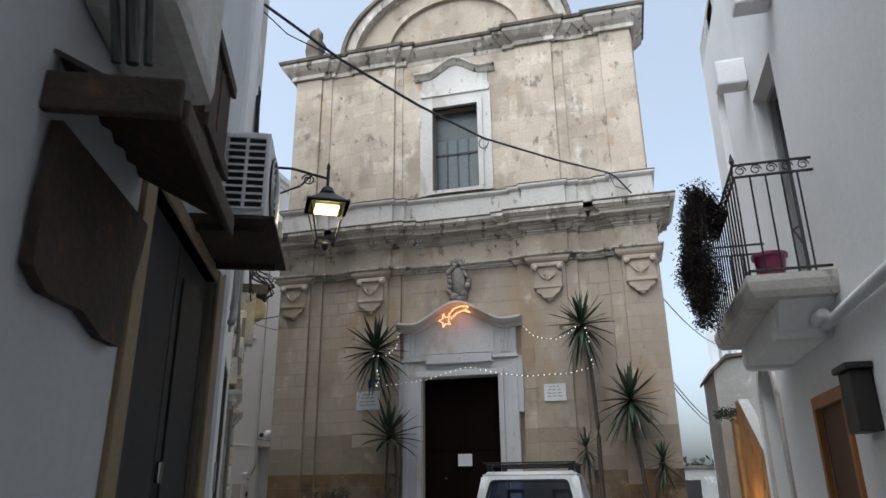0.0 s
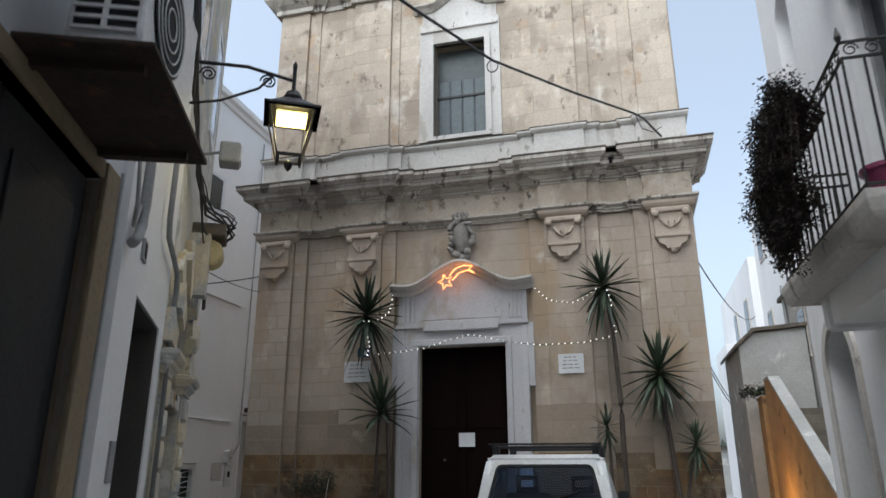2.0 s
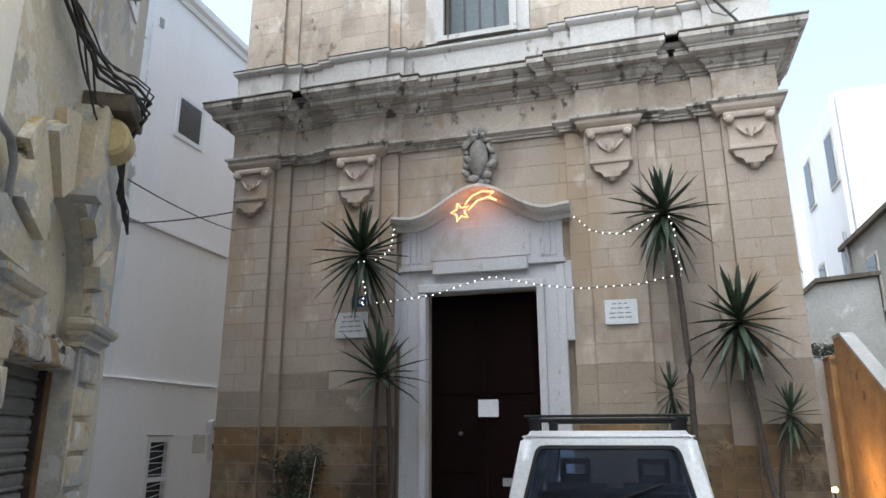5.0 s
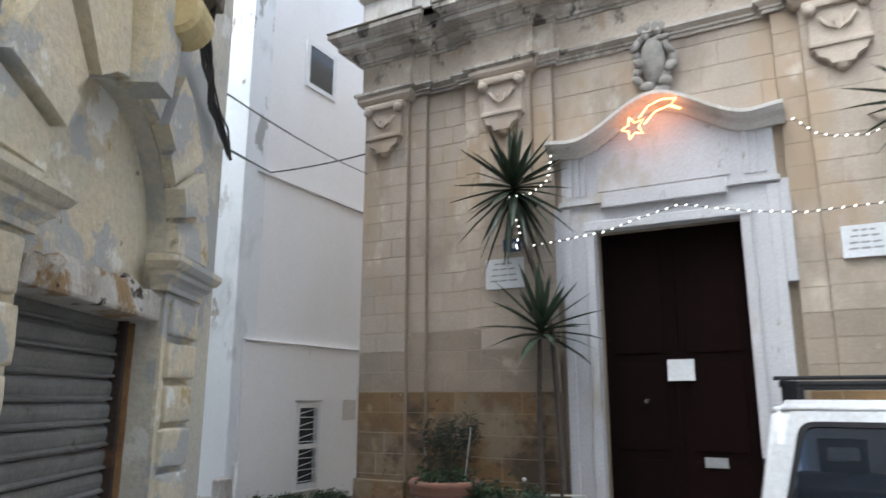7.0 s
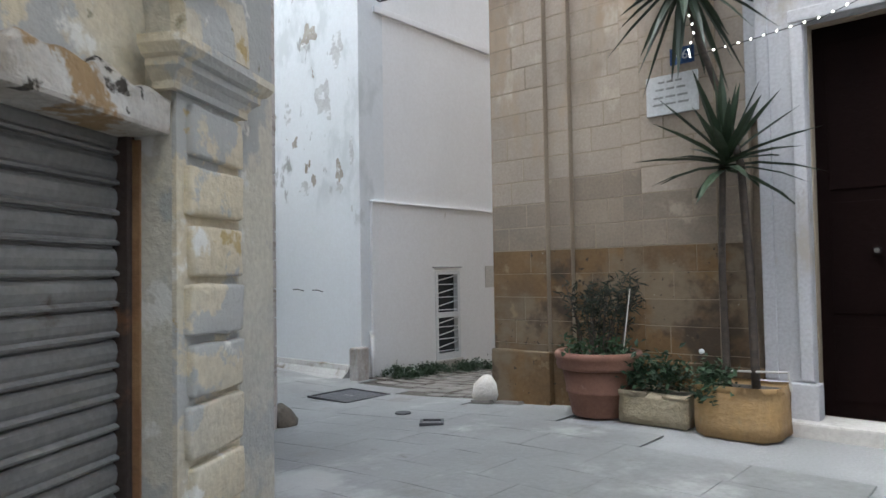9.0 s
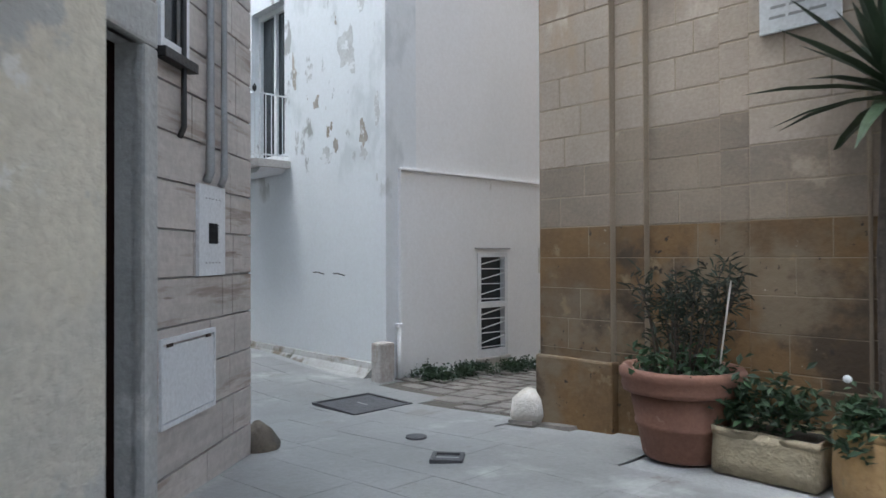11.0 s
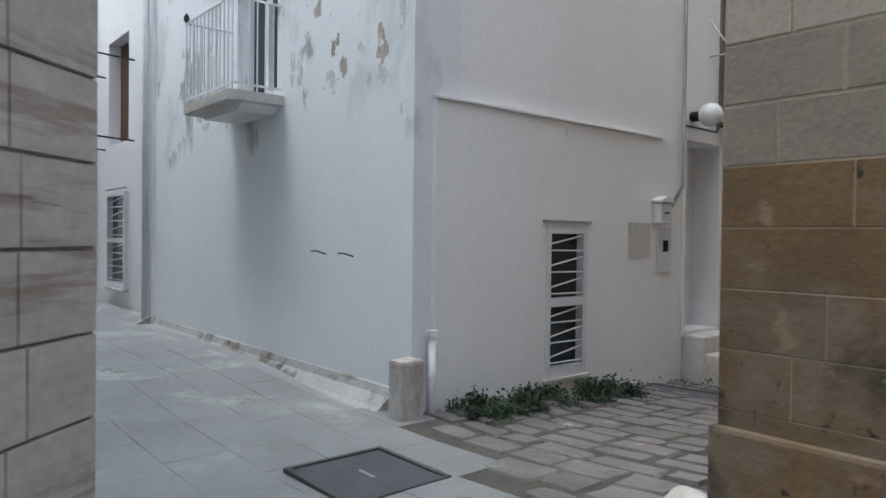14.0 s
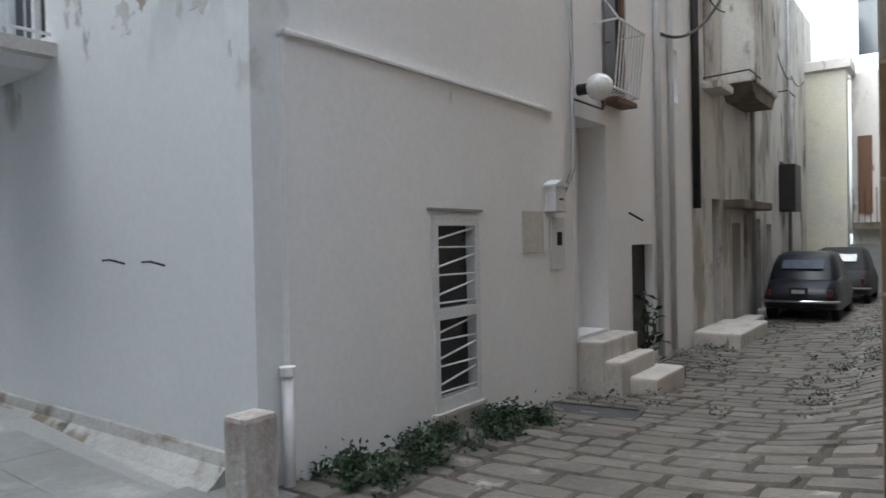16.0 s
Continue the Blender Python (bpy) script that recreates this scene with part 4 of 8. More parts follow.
part("roof", bx(-0.62, 4.42, -0.16, 1.6, 10.8, 10.92, 0.02), LICHEN, arch_house, "dark eave")
for x0 in (1.3, 3.1):
    w = part("window", pierced(bmx(), x0, x0 + 0.75, 5.4, 6.9, -0.02, 0.0, [(x0 + 0.1, x0 + 0.65, 5.5, 6.8)]), WHITE, arch_house, "narrow upper window")
    part("pane", bx(x0 + 0.1, x0 + 0.65, -0.012, -0.006, 5.5, 6.8), GLASS_DARK, w)
# side door, set deep; its near-black colour holds the shade of the opening
part("door_reveal", bx(0.0, 1.18, 0.44, 0.48, -0.2, 2.68), mat("shade_dark_door", (0.03, 0.029, 0.028), fine=30), arch_house, "door set deep in its opening, coloured near black for its shade")
LINING = mat("brown_door_lining", (0.085, 0.075, 0.068), (0.06, 0.054, 0.05), big=2, fine=40, bump=0.15)
part("door_lining", bx(1.160, 1.178, 0.012, 0.44, -0.2, 2.66, 0.003), LINING, arch_house, "dark brown door lining")
part("door_lining", bx(0.0, 1.160, 0.012, 0.44, 2.662, 2.678, 0.003), LINING, arch_house, "dark brown door lining")
# house number tile, nameplate
plate = new("number_tile")
plate.matrix_basis = ML
tagged(plate, "small dark ceramic number tile on the white wall", "number plate")
part("tile", bx(-0.07, 0.06, -0.02, 0.0, 2.90, 3.04, 0.004), PIPE, plate)
part("mark", bx(-0.04, 0.03, -0.024, -0.02, 2.925, 3.015), IRON, plate)
single("nameplate", bx(-0.22, -0.08, -0.015, 0.0, 1.55, 1.78, 0.004), PIPE, "small grey nameplate beside a door", "plate", m=ML)

# pipes and cables on the left walls
for pts, r, lab in (
    ([(0.60, -0.05, 5.6), (0.64, -0.05, 3.42), (0.72, -0.05, 3.30), (1.44, -0.05, 3.22), (1.54, -0.05, 3.12), (1.54, -0.05, 0.2)], 0.022, "grey metal downpipe on a plaster wall"),
    ([(-0.44, -0.05, 4.6), (-0.42, -0.05, 3.12), (-0.44, -0.05, 3.0), (-0.52, -0.05, 2.90), (-0.60, -0.04, 2.84)], 0.032, "grey curved drain pipe"),
):
    single("downpipe", tube(bmx(), pts, r, 10), PIPE, lab, "pipe", smooth=True, m=ML)
rnd = random.Random(17)
for i in range(6):
    key = [(0.25, -0.05, 5.5), (0.9, -0.06, 4.75), (1.8, -0.07, 4.32), (2.45, -0.12, 4.22), (2.80, -0.40, 4.13), (3.2, -0.16, 3.95), (3.7, -0.07, 3.72), (4.3, -0.06, 3.52)]
    pts = []
    for p, q in zip(key, key[1:]):
        for k in range(3):
            c = Vector(p).lerp(Vector(q), k / 3)
            pts.append(c + Vector((rnd.uniform(-0.02, 0.02), rnd.uniform(-0.04, 0.0), rnd.uniform(-0.05, 0.05) + 0.03 * (i - 2.5))))
    pts.append(Vector(key[-1]))
    single("cable", tube(bmx(), pts, rnd.choice((0.007, 0.010, 0.013)), 6), WIRE, "black cable strung along the house wall", "cable", "cables along the left wall", m=ML)
for i in range(3):
    x = 1.9 + 0.25 * i
    single("cable", tube(bmx(), sag((x, -0.09, 4.35), (x + 0.9, -0.20, 4.12), 0.30 + 0.1 * i, 10), 0.008, 6), WIRE, "slack black cable loop on the house wall", "cable", "cables along the left wall", m=ML)
single("wall_conduit", tube(bmx(), [(-0.11, -0.02, 3.2), (-0.12, -0.02, 1.6), (-0.12, -0.02, 0.1)], 0.011, 6), PIPE, "thin grey conduit beside a door frame", "pipe", m=MN)
single("wall_conduit", tube(bmx(), [(-0.70, -0.03, 3.4), (-0.66, -0.05, 3.05), (-0.58, -0.03, 2.95), (-0.30, -0.03, 3.3)], 0.012, 6), PIPE, "thin bent conduit under the shelf", "pipe", m=ML)
for i in range(3):
    pts = [(-3.58, -0.06 - 0.09 * i, 5.3), (-3.56, -0.08 - 0.09 * i, 3.7 - 0.2 * i), (-3.54, -0.16 - 0.06 * i, 3.2), (-3.50, -0.2 - 0.05 * i, 2.9)]
    single("cable", tube(bmx(), pts, 0.016 + 0.006 * (i == 1), 6), WIRE, "thick black cable down a plaster wall", "cable", "cables along the left wall", m=MN)
# flood lamp and small wall lamp
fl = new("floodlight")
fl.matrix_basis = ML
tagged(fl, "grey floodlight on an arm over the shop arch", "floodlight")
part("arm", tube(bmx(), [(1.95, 0.0, 4.55), (1.95, -0.28, 4.62)], 0.015, 6), PIPE, fl)
part("head", bx(1.84, 2.06, -0.45, -0.25, 4.48, 4.70, 0.03), PIPE, fl)
part("lens", bx(1.87, 2.03, -0.46, -0.448, 4.51, 4.67), ENAMEL, fl)

# ---- wall lantern, lit ----
LX, LY = -3.03, 6.53
lamp = thing("wall_lantern", LX, LY, 0.0, "black iron wall lantern with a lit yellow lamp", "lantern", rz=120)
part("bracket_arm", tube(bmx(), [(0.0, 0.90, 4.96), (0.0, 0.4, 4.98), (0.0, 0.0, 4.90)], 0.016, 8), IRON, lamp)
part("wall_plate", bx(-0.05, 0.05, 0.86, 0.89, 4.45, 5.05, 0.006), IRON, lamp)
part("brace", tube(bmx(), [(0, 0.88, 4.55), (0, 0.6, 4.62), (0, 0.3, 4.78), (0, 0.18, 4.93)], 0.012, 7), IRON, lamp)
for cy, cz in ((0.22, 4.86), (0.72, 4.86)):
    part("scroll", tube(bmx(), [(0, cy + (0.07 - 0.0016 * i) * math.cos(i * 0.35), cz + (0.07 - 0.0016 * i) * math.sin(i * 0.35)) for i in range(32)], 0.008, 6), IRON, lamp)
part("stem", tube(bmx(), [(0, 0, 5.05), (0, 0, 4.72)], 0.018, 8), IRON, lamp)
part("finial", lathe(bmx(), [(0.005, 5.10), (0.022, 5.06), (0.02, 5.02), (0.012, 5.0)], 10), IRON, lamp, smooth=True)


def frustum(bm, r0, z0, r1, z1):
    a = [bm.verts.new((r0 * sx, r0 * sy, z0)) for sx, sy in ((-1, -1), (1, -1), (1, 1), (-1, 1))]
    b = [bm.verts.new((r1 * sx, r1 * sy, z1)) for sx, sy in ((-1, -1), (1, -1), (1, 1), (-1, 1))]
    for i in range(4):
        bm.faces.new((a[i], a[(i + 1) % 4], b[(i + 1) % 4], b[i]))
    bm.faces.new(a[::-1])
    bm.faces.new(b)
    return bm


part("roof", frustum(bmx(), 0.235, 4.545, 0.07, 4.70), IRON, lamp)
part("crown", lathe(bmx(), [(0.08, 4.69), (0.09, 4.72), (0.06, 4.78), (0.02, 4.8)], 12), IRON, lamp)
part("rim", pierced(bmx(), -0.235, 0.235, -0.235, 0.235, 0, 0.02, [(-0.19, 0.19, -0.19, 0.19)]), IRON, lamp, m=pose(0, 0, 4.545, 90))
for sx, sy in ((-1, -1), (1, -1), (1, 1), (-1, 1)):
    part("post", tube(bmx(), [(0.19 * sx, 0.19 * sy, 4.54), (0.095 * sx, 0.095 * sy, 4.12)], 0.009, 6), IRON, lamp)
part("base_ring", pierced(bmx(), -0.105, 0.105, -0.105, 0.105, 0, 0.02, [(-0.08, 0.08, -0.08, 0.08)]), IRON, lamp, m=pose(0, 0, 4.14, 90))
part("pendant", lathe(bmx(), [(0.02, 4.13), (0.04, 4.10), (0.03, 4.06), (0.005, 4.03)], 10), IRON, lamp, smooth=True)
part("lamp_plate", bx(-0.13, 0.13, -0.13, 0.13, 4.505, 4.535, 0.01), GLOW_LAMP, lamp, "glowing yellow lamp")
bulb = bpy.data.lights.new("lantern_light", "POINT")
bulb.energy, bulb.color, bulb.shadow_soft_size = 8, (1.0, 0.78, 0.42), 0.08
lo = new("lantern_light", bulb)
lo.matrix_basis = pose(LX, LY, 4.40)

# ---- travertine-clad house ----
MC = pose(-7.13, 9.75, 0, 0, 0, 131.35)
clad = new("house")
clad.matrix_basis = MC
tagged(clad, "house clad in striped travertine slabs", "house")
clad_wall = part("wall", pierced(bmx(), -1.9, 1.42, -0.3, 10.2, 0.0, 0.4, [(-0.80, -0.14, -0.3, 2.75)]), GREYPLASTER, clad, "joints behind the slabs")
part("lane_side", bx(1.02, 1.42, 0.402, 16.0, -0.3, 10.2), TRAV, clad, "plain side wall on the lane", m=pose(0, 0, 0, 0, 0, 0))
part("roof", bx(-1.9, 1.5, -0.1, 14, 10.2, 10.35, 0.02), LICHEN, clad, "flat roof edge")
part("door", bx(-0.82, -0.12, 0.12, 0.17, -0.2, 2.75), DARKWOOD, clad, "dark brown wooden door")
for x0, x1, z0, z1 in ((-0.14, -0.002, -0.2, 2.75), (-1.1, -0.80, -0.2, 2.75), (-1.1, -0.002, 2.75, 3.0)):
    part("door_surround", bx(x0, x1, -0.05, 0.05, z0, z1, 0.02), GREYPLASTER, clad, "smooth grey stone door surround")
rnd = random.Random(9)
z = -0.17
row = 0
while z < 4.6:
    h = 0.2785
    cuts = [0.005, 0.45 + 0.25 * (row % 3) + rnd.uniform(-0.05, 0.05), 1.06 + rnd.uniform(-0.05, 0.1), 1.415]
    for p, q in zip(cuts, cuts[1:]):
        share("cladding_slab", block_mesh("cladding_slab", q - p - 0.006, h - 0.009, 0.022, TRAV, 0.003), clad_wall, pose((p + q) / 2, 0, z + h / 2))
    z += h
    row += 1
part("window", pierced(bmx(), 0.02, 0.36, 2.78, 3.6, -0.05, -0.02, [(0.06, 0.32, 2.84, 3.55)]), ENAMEL, clad, "small white-framed window")
part("window_pane", bx(0.06, 0.32, -0.03, -0.022, 2.84, 3.55), GLASS_DARK, clad)
part("window_sill", bx(0.0, 0.40, -0.09, -0.02, 2.72, 2.78, 0.006), IRON, clad)
mb = new("meter_box")
mb.matrix_basis = MC
tagged(mb, "white metal meter box with a black vent on a stone-clad wall", "meter box", "meter boxes")
part("box", bx(0.50, 0.893, -0.045, -0.02, 1.502, 2.08, 0.004), ENAMEL, mb)
part("vent", bx(0.638, 0.768, -0.047, -0.044, 1.707, 1.838), BLACKPLASTIC, mb, "black louvred vent")
for i in range(7):
    part("louvre", bx(0.638, 0.768, -0.055, -0.047, 1.715 + 0.018 * i, 1.721 + 0.018 * i), BLACKPLASTIC, mb)
for i in range(5):
    for zz in (1.58, 1.99):
        part("rivet", bx(0.59 + 0.05 * i, 0.61 + 0.05 * i, -0.0465, -0.044, zz, zz + 0.008), PIPE, mb)
mb2 = new("meter_box")
mb2.matrix_basis = MC
tagged(mb2, "low white metal hatch with rusty hinges on a stone-clad wall", "meter box", "meter boxes")
part("frame", pierced(bmx(), 0.05, 0.755, 0.66, 1.165, -0.04, -0.02, [(0.07, 0.735, 0.69, 1.135)]), ENAMEL, mb2)
part("door", bx(0.075, 0.73, -0.036, -0.022, 0.695, 1.12, 0.004), ENAMEL, mb2)
for x in (0.14, 0.64):
    part("hinge", bx(x - 0.03, x + 0.03, -0.046, -0.036, 1.115, 1.135), RUST, mb2)
for x, zb, r in ((0.63, 2.10, 0.028), (0.84, 2.09, 0.024), (0.27, 2.32, 0.018)):
    single("wall_pipe", tube(bmx(), [(x, -0.06, 4.6), (x, -0.06, zb + 0.06), (x - 0.03, -0.05, zb)], r, 10), PIPE if r > 0.02 else WIRE, "grey conduit pipe running down a stone-clad wall", "pipe", "conduits", smooth=True, m=MC)
bm = bmx()
lathe(bm, [(0.20, 0.0), (0.19, 0.12), (0.12, 0.24), (0.03, 0.30)], 12)
for vtx in bm.verts:
    vtx.co += 0.05 * noise.noise_vector(vtx.co * 5)
single("guard_stone", bm, LICHEN, "dark worn guard stone at a house corner", "guard stone", "guard stones", smooth=True, m=pose(-8.14, 10.93, 0.09) @ Matrix.Diagonal((0.8, 0.8, 0.85, 1)))
bm = bmx()
lathe(bm, [(0.17, 0.0), (0.19, 0.15), (0.17, 0.32), (0.11, 0.40), (0.03, 0.42)], 14)
for vtx in bm.verts:
    vtx.co += 0.06 * noise.noise_vector(vtx.co * 4.3)
single("guard_stone", bm, mat("whitewashed_guard", (0.66, 0.63, 0.58), (0.52, 0.46, 0.38), big=4, fine=30, bump=0.8, spots=(((0.38, 0.25, 0.13), 5, 0.6, 0.7),)), "whitewashed worn guard stone at the church corner", "guard stone", "guard stones", smooth=True, m=pose(-7.08, 12.92, 0.18) @ Matrix.Diagonal((0.85, 0.85, 0.70, 1)))

for a, b in ((2.21, 3.20), (1.14, 1.44)):
    for s0, s1 in half(a, b):
        part("plinth", bx(s0, s1, -0.10, 0.0, 0.05, 0.78, 0.015), TUFA, church, "ochre stone plinth")

# ---- tall white house at the corner of lane and alley ----
WX, WY = -9.98, 13.65
white_house = thing("house", WX, WY, 0.0, "tall white limewashed corner house", "house")
part("lane_wall", pierced(bmx(), -6.4, 0.0, -0.5, 11.0, 0.0, 0.5, [(-3.45, -2.42, 3.05, 5.5)]), WHITE_WORN_SHADED, white_house, "white limewash, flaking above, on the lane side")
MA = pose(0, 0, 0, 0, 0, 90)
GRILLE = (1.575, 2.19, 0.20, 1.665)
alley_wall = part("alley_wall", pierced(bmx(), 0.5, 8.2, -0.6, 11.0, 0.0, 0.5, [GRILLE, (4.13, 4.92, 0.45, 2.76), (5.71, 6.48, -0.5, 1.39), (4.95, 5.65, 3.10, 5.0), (7.35, 7.62, 3.4, 4.15)]), WHITE, white_house, "smooth white limewash on the alley side", m=MA)
bm = pierced(bmx(), 0.20, 3.80, -0.6, 2.70, -0.05, 0.0, [GRILLE])
part("lower_wall", bm, WHITE, white_house, "thicker whitewashed lower wall", m=MA)
part("ledge", bx(0.19, 3.53, -0.08, 0.0, 2.70, 2.735, 0.012), WHITE, white_house, "thin plaster ledge", m=MA)
part("upper_band", bx(0.3, 3.6, -0.05, 0.0, 5.62, 5.72, 0.012), WHITE, white_house, "plaster string course", m=MA)
part("roof", molding(bmx(), [(-6.4, 0.0), (0.0, 0.0), (0.0, 8.2)], [(0, 10.7), (0.05, 10.7), (0.08, 10.8), (0.16, 10.86), (0.18, 11.0), (0, 11.02)]), WHITE, white_house, "white eaves cornice")
part("skirting", molding(bmx(), [(-6.4, 0.0), (-0.25, 0.0)], [(0, 0.0), (0.20, 0.0), (0.20, 0.08), (0.13, 0.12), (0.04, 0.20), (0.015, 0.27), (0, 0.28)]), FILLET, white_house, "sloping stone fillet along the wall foot")


def barred_window(parent, m, x0, x1, z0, z1):
    w = part("window", pierced(bmx(), x0, x1, z0, z1, -0.07, 0.02, [(x0 + 0.06, x1 - 0.06, z0 + 0.10, (z0 + z1) / 2 - 0.04), (x0 + 0.06, x1 - 0.06, (z0 + z1) / 2 + 0.04, z1 - 0.06)]), ENAMEL, parent, "white window with slanting bars", m=m)
    part("pane", bx(x0 + 0.04, x1 - 0.04, 0.02, 0.03, z0 + 0.06, z1 - 0.04), GLASS_DARK, w, "dark glass")
    for lo_, hi_ in ((z0 + 0.10, (z0 + z1) / 2 - 0.04), ((z0 + z1) / 2 + 0.04, z1 - 0.06)):
        h = (hi_ - lo_) / 6
        for i in range(6):
            t = (0.35 if i % 2 else -0.1) * h
            part("bar", tube(bmx(), [(x0 + 0.05, -0.05, lo_ + h * (i + 0.35) - t), (x1 - 0.05, -0.05, lo_ + h * (i + 0.5) + t)], 0.008, 6), ENAMEL, w)
    part("sill", bx(x0 - 0.03, x1 + 0.03, -0.10, 0.0, z0 - 0.04, z0, 0.008), LIME_PALE, w, "stone sill")
    part("lintel", bx(x0 - 0.05, x1 + 0.05, -0.08, -0.04, z1 + 0.05, z1 + 0.07), PIPE, w)


barred_window(white_house, MA, *GRILLE)
part("base_panel", bx(1.59, 2.17, -0.08, -0.04, -0.1, 0.2, 0.008), LIME_PALE, white_house, "bare stone panel under the window", m=MA)
# upper window of the alley side
part("high_window", pierced(bmx(), 1.42, 2.35, 7.72, 8.72, -0.03, 0.0, [(1.52, 2.25, 7.82, 8.62)]), ENAMEL, white_house, "small high window", m=MA)
part("high_window_pane", bx(1.52, 2.25, -0.015, -0.005, 7.82, 8.62), GLASS_DARK, white_house, m=MA)
part("vent", bx(0.66, 0.78, -0.02, 0.0, 9.8, 10.0), PIPE, white_house, m=MA)
# house door in its recess, door frame, steps
part("door", bx(4.13, 4.92, 0.32, 0.36, 0.45, 2.76), ENAMEL, white_house, "white house door set in a deep recess", m=MA)
part("door_glass", bx(4.15, 4.27, 0.30, 0.32, 0.75, 2.5), GLASS_DARK, white_house, "dark glass strip of the door", m=MA)
part("door_frame", pierced(bmx(), 4.08, 4.97, 0.40, 2.81, -0.02, 0.0, [(4.13, 4.92, 0.3, 2.76)]), WHITE, white_house, m=MA)
part("cellar_door", bx(5.71, 6.48, 0.12, 0.16, -0.4, 1.39), IRON, white_house, "dark low cellar door", m=MA)
steps = thing("front_steps", WX, WY + 4.02, 0.0, "worn stone steps in front of a white house", "steps")
for x0, x1, y0, y1, z0, z1 in ((0.0, 0.30, 0.08, 1.05, -0.35, 0.42), (0.002, 0.48, 0.12, 1.10, -0.35, 0.22), (0.3, 0.76, 0.34, 1.25, -0.35, 0.04)):
    part("step", bx(x0, x1, y0, y1, z0, z1, 0.025), LIME_PALE, steps)
# balcony cage of white bars and the reddish window
part("window_frame", pierced(bmx(), 4.95, 5.65, 3.10, 5.0, 0.02, 0.10, [(5.05, 5.55, 3.20, 4.9)]), BROWNWOOD, white_house, "brown wooden window frame", m=MA)
part("window_pane", bx(5.05, 5.55, 0.06, 0.07, 3.20, 4.9), GLASS_DARK, white_house, m=MA)
cage = new("window_cage")
cage.matrix_basis = pose(WX, WY, 0) @ MA
tagged(cage, "white iron bar cage leaning out from a window", "window grille")
for i in range(9):
    x = 4.70 + 0.09 * i
    part("bar", tube(bmx(), [(x, -0.03, 3.06), (x + 0.02, -0.22, 3.12), (x, -0.30, 3.85)], 0.009, 6), ENAMEL, cage)
for z, y in ((3.12, -0.22), (3.85, -0.30)):
    part("rail", tube(bmx(), [(4.66, 0.0, z), (4.66, y, z), (5.46, y, z), (5.46, 0.0, z)], 0.012, 6), ENAMEL, cage)
part("stay", tube(bmx(), [(4.66, 0.0, 4.3), (4.66, -0.3, 3.85)], 0.01, 6), ENAMEL, cage)
part("bottom_board", bx(4.85, 5.45, -0.2, 0.0, 3.0, 3.06, 0.01), BROWNWOOD, cage)
globe = new("globe_lamp")
globe.matrix_basis = pose(WX, WY, 0) @ MA
tagged(globe, "white milk-glass globe lamp, unlit, on a black arm", "wall lamp")
bm = bmx()
bmesh.ops.create_uvsphere(bm, u_segments=24, v_segments=14, radius=0.14)
bmesh.ops.translate(bm, vec=(4.26, -0.24, 3.05), verts=bm.verts)
part("globe", bm, mat("milk_glass", (0.8, 0.8, 0.79), (0.76, 0.76, 0.75), rough=0.25, bump=0.0), globe, smooth=True)
part("holder", lathe(bmx(), [(0.03, 0), (0.06, 0), (0.06, 0.10), (0.03, 0.12)], 14), IRON, globe, m=pose(4.26, 0.0, 3.05, 90))
# letter box, meter boxes, plaque
post = new("letter_box")
post.matrix_basis = pose(WX, WY, 0) @ MA
tagged(post, "white metal letter box on the white wall", "letter box")
part("box", bx(3.36, 3.58, -0.17, -0.05, 1.74, 1.98, 0.012), ENAMEL, post)
part("lid", prism(bmx(), [(3.34, 1.98), (3.60, 1.98), (3.60, 2.0), (3.47, 2.05), (3.34, 2.0)], -0.19, -0.05), ENAMEL, post)
part("slot", bx(3.43, 3.52, -0.175, -0.17, 1.85, 1.87), IRON, post)
gas = new("meter_box")
gas.matrix_basis = pose(WX, WY, 0) @ MA
tagged(gas, "white meter cover with a small black vent on the white wall", "meter box", "meter boxes")
part("cover", bx(3.45, 3.73, -0.075, -0.05, 1.19, 1.69, 0.006), ENAMEL, gas)
part("vent", bx(3.56, 3.66, -0.08, -0.074, 1.42, 1.55), BLACKPLASTIC, gas)
single("stone_plaque", bx(2.913, 3.315, -0.062, -0.05, 1.36, 1.744, 0.004), mat("yellowed_cover", (0.62, 0.60, 0.56), (0.54, 0.52, 0.48), big=3, fine=30, bump=0.2), "whitewashed square cover plate on the white wall", "cover plate", m=pose(WX, WY, 0) @ MA)
# pipes on the alley wall
for pts, r, mt, lab in (
    ([(4.00, -0.05, 10.5), (4.00, -0.05, 2.2), (3.72, -0.08, 1.95)], 0.022, PIPE, "grey pipe down the white wall"),
    ([(0.145, -0.085, 0.76), (0.145, -0.09, 0.0)], 0.034, WHITE, "whitewashed drain pipe at the foot of the house corner"),
    ([(6.60, -0.05, 10.5), (6.60, -0.05, -0.1)], 0.045, ENAMEL, "white downpipe beside the cellar door"),
    ([(7.15, -0.05, 10.5), (7.15, -0.05, -0.1)], 0.04, ENAMEL, "white downpipe beside the cellar door"),
    ([(4.0, -0.04, 2.92), (4.8, -0.04, 2.92), (4.8, -0.04, 3.1)], 0.012, WIRE, "thin dark conduit over a door"),
    ([(4.85, -0.04, 10.0), (4.85, -0.04, 2.95)], 0.015, PIPE, "thin grey conduit on the white wall"),
):
    single("wall_pipe", tube(bmx(), pts, r, 10), mt, lab, "pipe", smooth=True, m=pose(WX, WY, 0) @ MA)
for z in (0.74,):
    part("pipe_collar", lathe(bmx(), [(0.03, z), (0.05, z), (0.05, z + 0.05), (0.03, z + 0.05)], 12, 0.145, -0.085), WHITE, white_house, m=MA)
